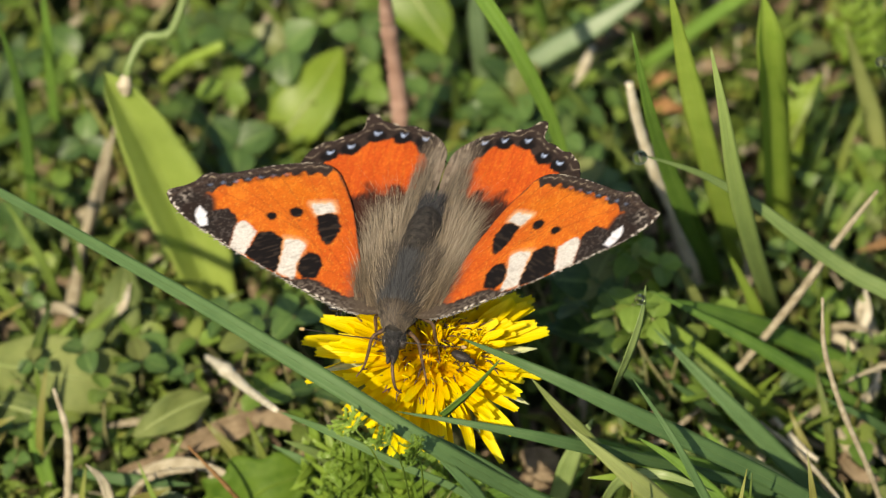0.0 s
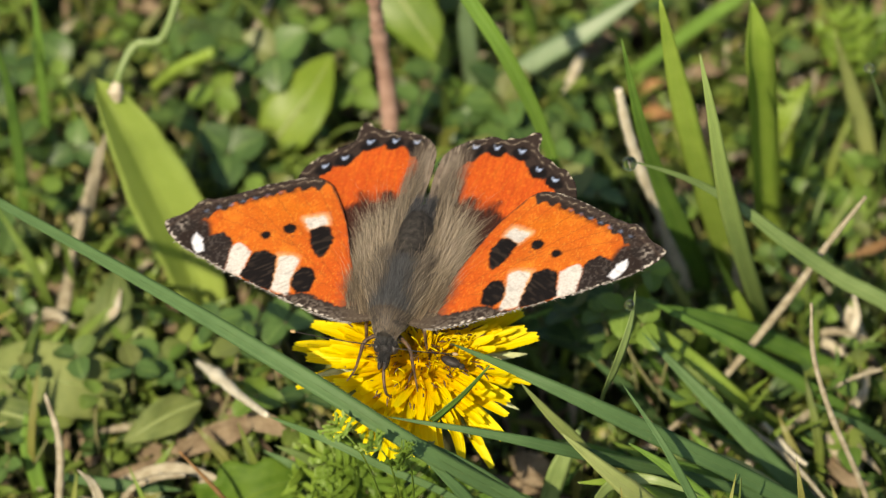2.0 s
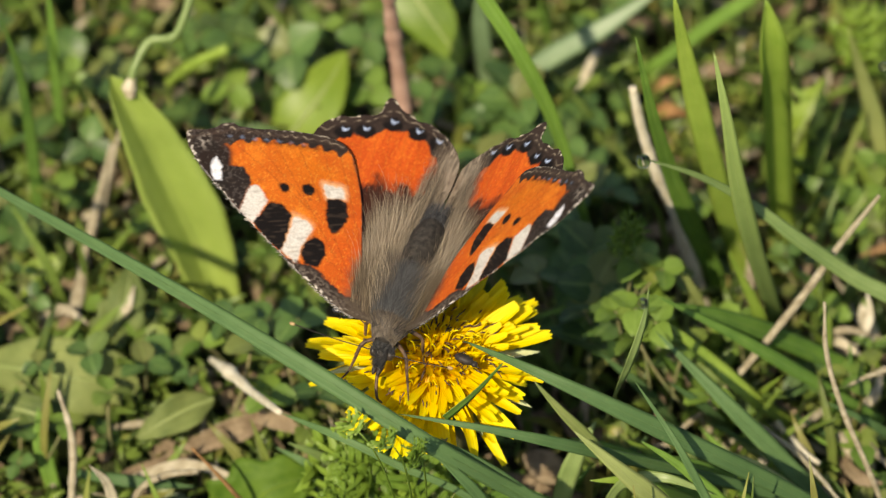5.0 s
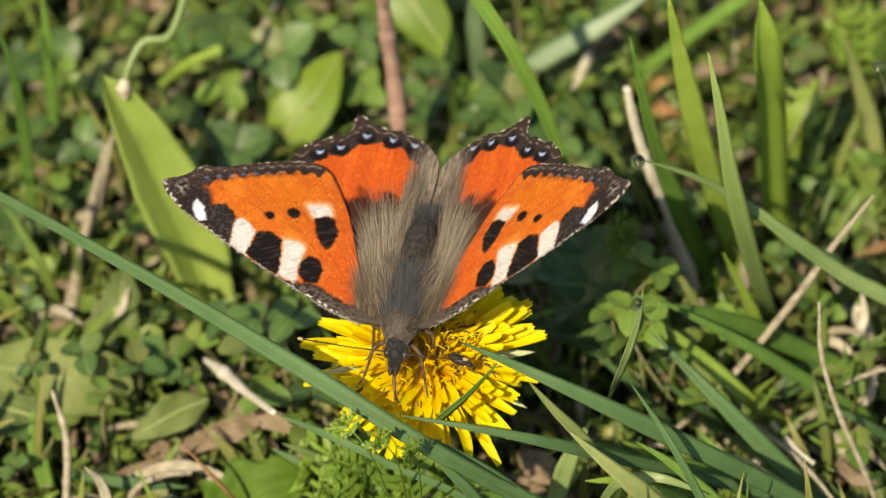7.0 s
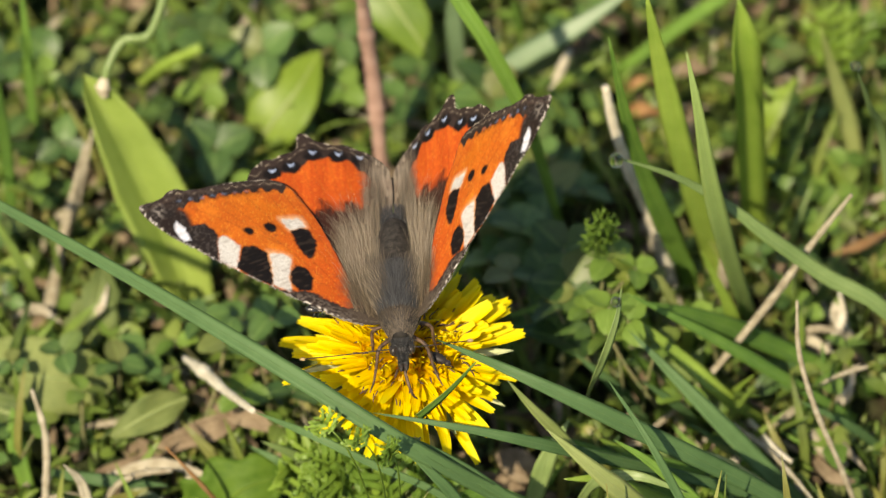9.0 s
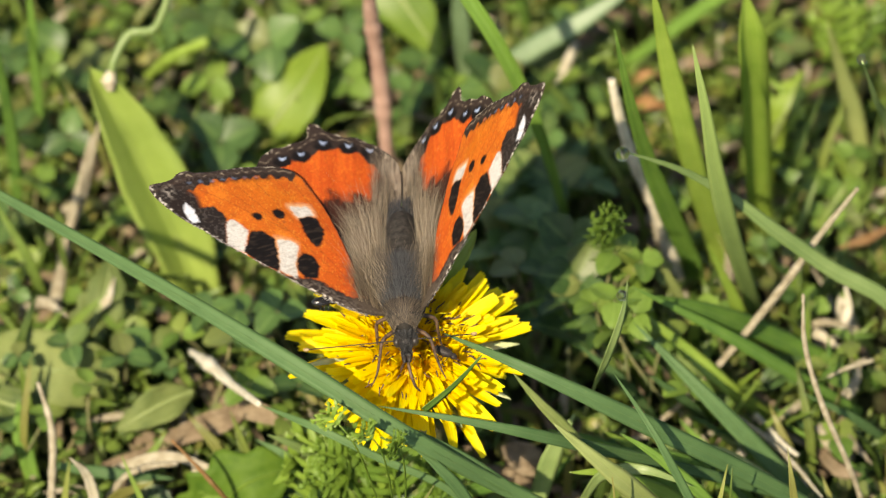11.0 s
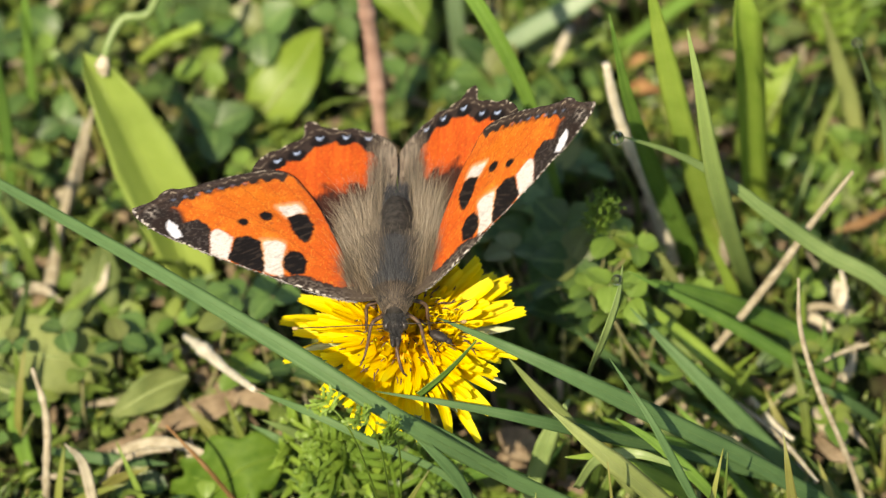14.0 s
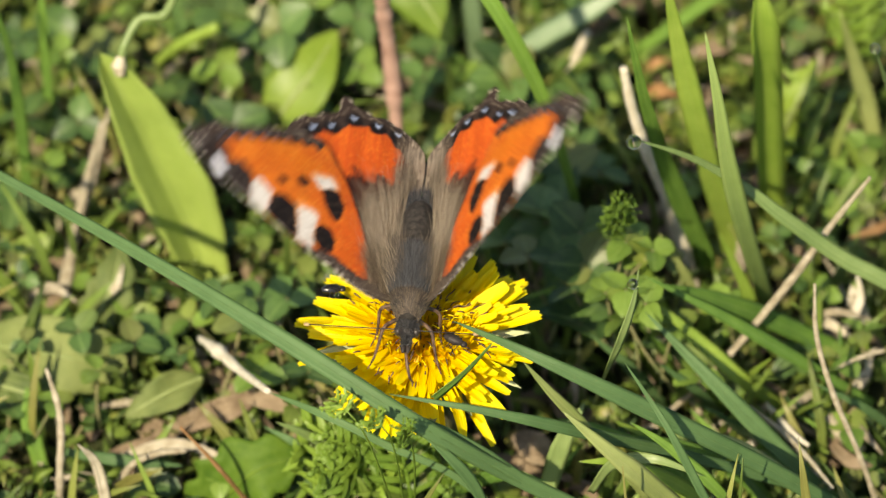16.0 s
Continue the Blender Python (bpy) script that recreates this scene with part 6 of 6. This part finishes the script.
def scatter_clovers():
    kinds = [clover(s, h, 20 + i, m) for i, (s, h, m) in enumerate(((3.0, 9, CLOVER), (2.3, 7, CLOVER_LIGHT), (3.6, 11, CLOVER), (2.0, 6, CLOVER), (2.7, 8, CLOVER_LIGHT), (4.6, 12, CLOVER), (3.3, 12, CLOVER_LIGHT), (2.7, 10, CLOVER_LIGHT)))]
    r = random.Random(31)
    spots = []
    tries = 0
    while len(spots) < 270 and tries < 9000:
        tries += 1
        x, y = r.uniform(-62, 62), r.uniform(-30, 92)
        # thinner where grass and dead leaves hold the ground
        likely = 1.0 if x < 5 else 0.45 if y > 15 else 0.08
        if x < -5 and y < 6:
            likely = 0.55
        if math.hypot((x + 26) / 12, (y - 14) / 7) < 1 or math.hypot((x - 32) / 12, (y - 55) / 14) < 1:
            likely *= 0.15
        # sparser here as well, so that the patch reads as shade
        if in_thinned_patch(x, y):
            likely *= 0.1
        if r.random() > likely or any((x - a) ** 2 + (y - b) ** 2 < 13 for a, b in spots):
            continue
        spots.append((x, y))
    for x, y, z, k in (
        (47.8, 13.7, 13, 4), (45, 10.1, 13, 6), (-21.7, 13.7, 14, 2), (-17.9, 12.1, 12, 4), (-19.7, 8.1, 12, 6), (-24.5, 18.6, 12, 0), (-27.7, 17, 10, 4),
        (-16.7, 17, 14, 2), (-14.1, 8.1, 12, 2), (-33.8, 12.9, 11, 0), (-28.6, 10.5, 12, 3), (17.3, 16.6, 20, 2), (20.8, 8.9, 21, 6), (16.1, 12.1, 16, 5),
        (13.9, 21.9, 8, 2), (50.4, 44.5, 9, 4), (49.2, 40.1, 8, 6), (21, 17.3, 24, 6), (24, 16.9, 23, 7), (18.7, 12.5, 21, 7), (22.9, 9.3, 23, 6), (16.2, 21.9, 20, 5),
        (26.7, 12.1, 16, 7), (14.3, 41.5, 8, 2), (16.6, 21.1, 14, 5), (46.2, 44.1, 8, 6), (46.3, 36.2, 8, 7), (-25, 57.9, 15, 5), (-18.7, 57.9, 14, 5),
        (-30.1, 63.9, 10, 2), (29.1, 6.5, 14, 6), (-31, 16.9, 8, 2), (9.8, 56.6, 8, 2), (-1.6, 55.7, 8, 2), (-10.8, 41.5, 8, 7), (-20.1, 20.2, 10, 2), (46.3, 4.1, 8, 6),
        (-48.1, 47.6, 10, 5), (-45.7, 12.1, 12, 3), (-40.1, 13.6, 12, 0), (-37.6, 8.1, 12, 4), (-42.2, 4.5, 11, 1), (-25.8, 61.1, 14, 5), (-21.1, 58.4, 12, 2),
        (-15.1, 63.9, 12, 4), (-9.7, 62.1, 12, 2), (-44.4, 55.7, 12, 4), (-49, 55.7, 14, 2), (-42.1, 46.7, 10, 2), (-45.3, 39.7, 10, 4), (-48.5, 34.1, 10, 2),
        (-24.1, 45.9, 10, 5), (-20.6, 39.7, 10, 4), (-9, 55.7, 10, 6), (-30.5, 53, 8, 2), (-25.6, 53.9, 12, 6),
        (15, 21.9, 16, 5), (13.3, 28.6, 14, 2),
        (21.4, 19, 22, 6), (22.4, 19.4, 20, 7), (16.7, 17, 20, 5), (15.9, 21.1, 17, 2), (20.8, 10.5, 24, 6), (22.4, 11.1, 22, 4), (9.4, 28.2, 15, 5), (11.8, 28.6, 16, 5), (7.7, 24, 16, 2), (12.9, 24.8, 15, 5), (10.2, 20.3, 18, 2), (14.8, 38, 12, 5), (17.2, 42.3, 10, 2), (11.6, 39.7, 10, 5), (6.9, 33.3, 12, 2), (19, 38, 12, 2), (32.7, 17, 14, 7), (15.4, 15, 18, 2),
        (8, 50.3, 7.6, 2), (12.1, 48.2, 9.2, 5), (8.3, 52.1, 12, 5), (13.3, 50, 7.8, 2), (7.8, 54.2, 11.5, 5), (16.9, 49.8, 5.4, 2), (4.4, 43.1, 10.8, 5), (12, 43.8, 11.2, 5), (10.7, 45, 8.1, 2), (19.6, 60.2, 6, 2), (8.2, 45.3, 10.5, 5), (11.1, 43.6, 9, 2), (14, 46.2, 11.3, 0), (18.6, 40.1, 9.7, 2), (16.2, 53.3, 8.8, 2), (13.8, 48.1, 6.5, 2), (8.5, 57.5, 8.4, 5), (5.3, 45.2, 7.9, 2), (4.1, 52.2, 7.9, 0), (4.5, 51, 5.3, 2), (9.4, 40.2, 11.9, 2), (8.1, 62.2, 5.1, 0), (14.6, 61.1, 6.4, 5), (8.9, 53.6, 9.8, 5), (9.1, 39.3, 11.3, 5), (10.3, 44.1, 7.7, 2),):
        copy_thing(kinds[k], pose(x / 1000, y / 1000, z / 1000, r.uniform(-5, 30), r.uniform(-15, 15), r.uniform(0, 360)))
    for i, (x, y) in enumerate(spots):
        z = max(1.5, turf_height(x, y) + r.uniform(-2.0, 5.5))
        m = pose(x / 1000, y / 1000, z / 1000, r.uniform(-25, 30), r.uniform(-25, 25), r.uniform(0, 360))
        if i < len(kinds):
            kinds[i].matrix_world = m
        else:
            copy_thing(kinds[r.choice((0, 0, 1, 2, 3, 3, 4, 0, 7))], m)


scatter_clovers()


def undergrowth():
    """Countless small leaves, mossy sprigs and thin grass between the larger plants."""
    r = random.Random(77)
    leaf = [leaflet_data(2.6, 2.0, 3), leaflet_data(1.8, 1.6, 4), leaflet_data(4.0, 1.3, 5), leaflet_data(3.0, 1.8, 6)]
    vs, fs, us, total = [], [], [], 0
    base = [(np.array(v), f, u) for v, f, u in leaf]
    for i in range(5200):
        if i < 3300:
            x, y = r.uniform(-70, 70), r.uniform(-38, 100)
        else:
            a, d = r.uniform(0, 6.283), r.uniform(60, 260)
            x, y = d * math.cos(a), 25 + d * math.sin(a)
        if in_thinned_patch(x, y) and r.random() < 0.7:
            continue
        v, f, u = base[r.choice((0, 0, 1, 1, 2, 2, 3))]
        z = r.uniform(-0.5, 1.0) * 2.0 + turf_height(x, y) * r.uniform(0.0, 0.9)
        m = np.array(Euler((r.uniform(-1.0, 0.9), r.uniform(-0.9, 0.9), r.uniform(0, 6.28))).to_matrix()) * r.uniform(0.7, 1.25)
        vs += (v @ m.T + (x, y, z)).tolist()
        fs += [tuple(j + total for j in q) for q in f]
        us += u
        total += len(v)
    for i in range(1500):
        if i < 700:
            x, y = r.uniform(-70, 70), r.uniform(-35, 100)
        else:
            a, d = r.uniform(0, 6.283), r.uniform(75, 280)
            x, y = d * math.cos(a), 25 + d * math.sin(a)
        near = abs(x) < 60 and -25 < y < 75
        h = r.uniform(6, 16) if near else r.uniform(12, 40)
        dx, dy = r.uniform(-9, 9), r.uniform(-7, 9)
        v, f, u = blade_data([(x, y, -1.5), (x + dx * 0.3, y + dy * 0.3, h * 0.6), (x + dx, y + dy, h)], r.uniform(0.7, 1.6), (r.uniform(-1, 1), -0.6, 0.6), 0.3, n=6)
        vs += [tuple(q) for q in v]
        fs += [tuple(j + total for j in q) for q in f]
        us += u
        total += len(v)
    # mossy sprigs: short needles round a bent thread
    needle = [(np.array(v), f, u) for v, f, u in (blade_data([(0, 0, 0), (0.5, 0, 0.25), (1.0, 0, 0.3)], 0.26, (0, 0, 1), 0.2, n=2),)][0]
    for i in range(420):
        x, y = r.uniform(-66, 66), r.uniform(-34, 92)
        a, L, z = r.uniform(0, 6.283), r.uniform(5, 10), 1.0 + turf_height(x, y) * r.uniform(0.3, 1.1)
        for k in range(16):
            f = k / 15
            m = np.array(Euler((r.uniform(-0.6, 0.6), r.uniform(-0.9, 0.3), a + (1 if k % 2 else -1) * r.uniform(0.5, 1.2))).to_matrix()) * (1.1 + 1.7 * math.sin(3.1 * f)) * r.uniform(0.7, 1.2)
            v, fc, u = needle
            vs += (v @ m.T + (x + math.cos(a) * L * f, y + math.sin(a) * L * f, z + 2.5 * f * (1 - f))).tolist()
            fs += [tuple(j + total for j in q) for q in fc]
            us += u
            total += len(v)
    return tagged(new("undergrowth", mesh_of("undergrowth", vs, fs, UNDERGROWTH, us)), "dense low green leaves and thin grass covering soil", "undergrowth", kind="stuff")


undergrowth()


def litter():
    """Brown scraps of dead leaf and straw on the soil."""
    r = random.Random(91)
    pieces = []
    for i in range(620):
        x, y = r.uniform(-65, 65), r.uniform(-32, 90)
        a, L = r.uniform(0, 6.283), r.uniform(3, 11)
        if in_thinned_patch(x, y):
            continue
        p = Vector((x, y, r.uniform(0.0, 3.0)))
        q = p + Vector((math.cos(a) * L, math.sin(a) * L, r.uniform(-0.5, 2.5)))
        pieces.append(blade_data([p, (p + q) / 2 + Vector((0, 0, r.uniform(0, 1.2))), q], r.uniform(0.7, 2.6), (r.uniform(-0.4, 0.4), -0.3, 1), 0.3, 0.6, 0.5, 6))
    v, f, u = joined(pieces)
    return tagged(new("leaf_litter", mesh_of("leaf_litter", v, f, DEAD, u)), "brown scraps of dead leaf and straw on soil", "litter", kind="stuff")


litter()


def straw_litter():
    """Bleached bits of straw caught in the turf."""
    r = random.Random(17)
    pieces = []
    for i in range(230):
        x, y = r.uniform(-65, 65), r.uniform(-32, 90)
        a, L = r.uniform(0, 6.283), r.uniform(3, 12)
        if in_thinned_patch(x, y):
            continue
        p = Vector((x, y, r.uniform(0.5, 4.5)))
        q = p + Vector((math.cos(a) * L, math.sin(a) * L, r.uniform(-0.5, 3.5)))
        pieces.append(blade_data([p, (p + q) / 2 + Vector((0, 0, r.uniform(0, 1.0))), q], r.uniform(0.4, 1.1), (r.uniform(-0.4, 0.4), -0.4, 1), 0.3, 0.6, 0.5, 5))
    v, f, u = joined(pieces)
    return tagged(new("straw_litter", mesh_of("straw_litter", v, f, DRY, u)), "bleached bits of dry straw caught in turf", "litter", kind="stuff")


straw_litter()


# ---- small things ----
def water_drop(place, size):
    v, f, u = ball_data((0, 0, 0), (size, size, size * 0.95), 14, 20)
    ob = tagged(new("water_drop", mesh_of("water_drop", v, f, WATER, u)), "clear round water drop on a grass tip", "water drop", "water drops")
    ob.location = [c / 1000 for c in place]
    return ob


water_drop((20.8, 12.3, 46.4), 0.8)
water_drop((20.5, -3.5, 42.0), 0.6)
water_drop((46.7, 23.2, 49.4), 0.6)


def beetle(place, turn, label, shell):
    bug = tagged(new("beetle"), label, "beetle", "beetles on the flower")
    v, f, u = ball_data((0, 0.2, 0.40), (0.58, 1.10, 0.48), 10, 14)
    part("shell", mesh_of("shell", v, f, shell, u), bug)
    v, f, u = ball_data((0, -0.98, 0.30), (0.36, 0.38, 0.30), 8, 12)
    part("head", mesh_of("head", v, f, shell, u), bug)
    for s in (-1, 1):
        for k in range(3):
            y = -0.4 + 0.45 * k
            v, f, u = tube_data([(0.3 * s, y, 0.25), (0.7 * s, y - 0.1, 0.3), (0.95 * s, y + 0.1, -0.05)], [0.06, 0.05, 0.04], 5, 6)
            part("leg", mesh_of("leg", v, f, shell, u), bug)
    bug.matrix_world = pose(place[0] / 1000, place[1] / 1000, place[2] / 1000, 6, 0, turn)
    return bug


beetle((-10.8, -2.5, 39.2), 100, 'tiny shiny black beetle on the yellow florets', BEETLE)
beetle((2.0, -9.6, 39.7), 65, 'tiny dark brown beetle half hidden between yellow florets', CHITIN)


# ---- movement ----
def motions():
    # the body: seconds, place in millimetres, then turn, nod and lean in degrees
    body = [
        (0, -3.27, -2.15, 44.53, -14.5, 1.7, -6.8), (0.5, -3.27, -2.16, 44.2, -15.3, 2.3, -6.2), (1, -3.12, -1.98, 44.39, -14.5, 3.3, -5.7),
        (1.5, -3.15, -1.91, 44.49, -14.5, 3.4, -5.1), (2, -3.14, -1.96, 44.43, -14.2, 3.8, -4.2), (2.5, -3.49, -2.35, 44.13, -16.5, 3.3, -3.2),
        (3, -3.56, -2.26, 44.16, -17.2, 3.5, -2), (3.5, -3.71, -2.14, 44.11, -19.6, 2.2, -0.2), (3.7, -3.99, -2.06, 44.36, -20.1, 2.6, -0.1),
        (5.8, -3.99, -3.09, 43.59, -19.7, 4.7, 1), (6, -3.62, -2.57, 43.77, -13.2, 3.1, 0.6), (6.2, -3.19, -2.51, 44.1, -14.4, 2.6, 0.5),
        (6.4, -3.11, -2.54, 43.94, -11.1, 2.1, 0.4), (6.5, -2.95, -2.95, 43.45, -8.7, 2.3, -0), (6.8, -2.97, -2.67, 43.78, -10.4, 2.2, -1.1),
        (7, -3.13, -2.63, 43.85, -11.3, 2.2, -1.7), (7.5, -2.98, -2.54, 43.89, -11.5, 2.2, -2.5), (7.7, -2.29, -2.99, 43.49, -5.9, 1.1, -3),
        (8, -2.26, -2.65, 43.83, -5, 0.1, -3.8), (8.5, -2.19, -2.41, 43.94, -3.5, -1.4, -4.9), (8.7, -1.72, -2.53, 43.94, -1.4, -1.1, -5),
        (9, -2.3, -2.6, 43.85, 2.7, -3.3, -5.3), (9.2, -2.41, -2.43, 43.83, 3.7, -2.5, -5.1), (11.5, -2.36, -2.5, 43.85, 0.6, -4.7, -5.5),
        (12, -2.44, -2.54, 43.82, 0.3, -5, -5.4), (12.5, -2.46, -2.49, 43.8, 0.2, -5.1, -5.1), (13, -2.52, -2.47, 43.84, -0.6, -5.8, -4.5),
        (13.5, -2.55, -2.51, 43.83, -0.9, -5.3, -3.8), (14, -2.55, -2.43, 43.87, -0.9, -4.8, -3), (14.5, -2.58, -2.2, 43.92, -0.6, -4, -2.1),
        (15, -2.53, -2.26, 43.96, -0.8, -2.1, -0.9), (15.5, -2.5, -2.49, 43.83, -4.3, -2.9, 0.2), (15.9, -2.58, -2.43, 43.82, -5.6, -3.2, 0.6),
        (16, -2.32, -2.7, 43.74, -4.2, -4.2, 0.8),]
    walk(BUTTERFLY, [(t, pose(x / 1000, y / 1000, z / 1000, 0, 0, turn) @ pose(0, 0, 0, nod, 0, 0) @ pose(0, 0, 0, 0, lean, 0)) for t, x, y, z, turn, nod, lean in body])
    # the wings: seconds and how far the forewing and the hindwing are raised, in degrees
    left = [
        (0, 7, -0.5), (0.1, 8, 0.5), (0.2, 16.5, 9), (0.3, 20.5, 13), (0.5, 17.9, 10.4), (0.7, 8, 0.5), (1, -2.2, -9.7), (1.5, -3.6, -11.1), (2, -5.2, -12.7),
        (2.3, -5.2, -12.7), (2.4, 17, 9.5), (2.5, 10, 2.5), (2.8, 8, 0.5), (3, 7.6, 0.1), (3.3, 8.5, 1), (3.4, 23.5, 16), (3.5, 17.6, 10.1), (3.6, 5.5, -2),
        (3.7, 0.2, -7.3), (5.8, 31.5, 24), (6, 29.9, 22.4), (6.2, 24.2, 16.7), (6.3, 36, 28.5), (6.4, 47.2, 39.7), (6.5, 44.3, 36.8), (6.6, 40, 32.5), (6.7, 26, 18.5),
        (6.8, 18, 10.5), (7, 13.4, 5.9), (7.5, 6.7, -0.8), (7.6, 25, 17.5), (7.7, 47.1, 39.6), (7.8, 45, 37.5), (8, 21.4, 13.9), (8.4, 20, 12.5), (8.5, 22.7, 15.2),
        (8.6, 40, 32.5), (8.7, 45.7, 38.2), (8.8, 21, 13.5), (9, 23.2, 15.7), (9.1, 44, 36.5), (9.2, 47.1, 39.6), (9.35, 27, 19.5), (11.5, 25.1, 17.6), (12, 22.9, 15.4),
        (12.5, 20.5, 13), (13, 16.3, 8.8), (13.5, 12.6, 5.1), (14, 8.3, 0.8), (14.5, -4.2, -11.7), (15, -14.1, -21.6), (15.1, 0.5, -7), (15.4, 4.4, -3.1), (15.5, 4.8, -2.7),
        (15.9, 4.8, -2.7), (16, 29.4, 21.9),]
    right = [
        (0, 20, 12.5), (0.1, 21, 13.5), (0.2, 31, 23.5), (0.3, 35, 27.5), (0.5, 31.7, 24.2), (0.7, 22, 14.5), (1, 13.1, 5.6), (1.5, 12.2, 4.7), (2, 11.5, 4),
        (2.3, 12.5, 5), (2.4, 34, 26.5), (2.5, 29.9, 22.4), (2.8, 27, 19.5), (3, 30.3, 22.8), (3.3, 28, 20.5), (3.4, 44, 36.5), (3.5, 44.1, 36.6), (3.6, 38, 30.5),
        (3.7, 26.9, 19.4), (5.8, 60, 48), (6, 50.3, 42.8), (6.2, 50.4, 42.9), (6.3, 60, 49), (6.4, 71, 59), (6.5, 68, 57), (6.6, 64, 53.5), (6.7, 48, 40.5),
        (6.8, 40.3, 32.8), (7, 37.3, 29.8), (7.5, 27.8, 20.3), (7.6, 45, 37.5), (7.7, 65, 53.8), (7.8, 63, 52.5), (8, 38.7, 31.2), (8.4, 37, 29.5), (8.5, 38.2, 30.7),
        (8.6, 56, 48.5), (8.7, 62.1, 54.6), (8.8, 56, 48.5), (9, 51.3, 43.8), (9.1, 68, 57), (9.2, 69, 58), (9.35, 56, 48.5), (11.5, 54.5, 47), (12, 53.6, 46.1),
        (12.5, 50.8, 43.3), (13, 47.2, 39.7), (13.5, 44.6, 37.1), (14, 41.4, 33.9), (14.5, 30, 22.5), (15, 22.1, 14.6), (15.1, 36, 28.5), (15.4, 38.4, 30.9), (15.5, 38.7, 31.2),
        (15.9, 39.7, 32.2), (16, 55, 47.5),]
    for sign, wings, rows in ((-1, WINGS["left"], left), (1, WINGS["right"], right)):
        for which, wing in enumerate(wings):
            walk(wing, [(row[0], pose(sign * HINGE / 1000, 0, 0, 0, -sign * row[1 + which], 0)) for row in rows])


motions()
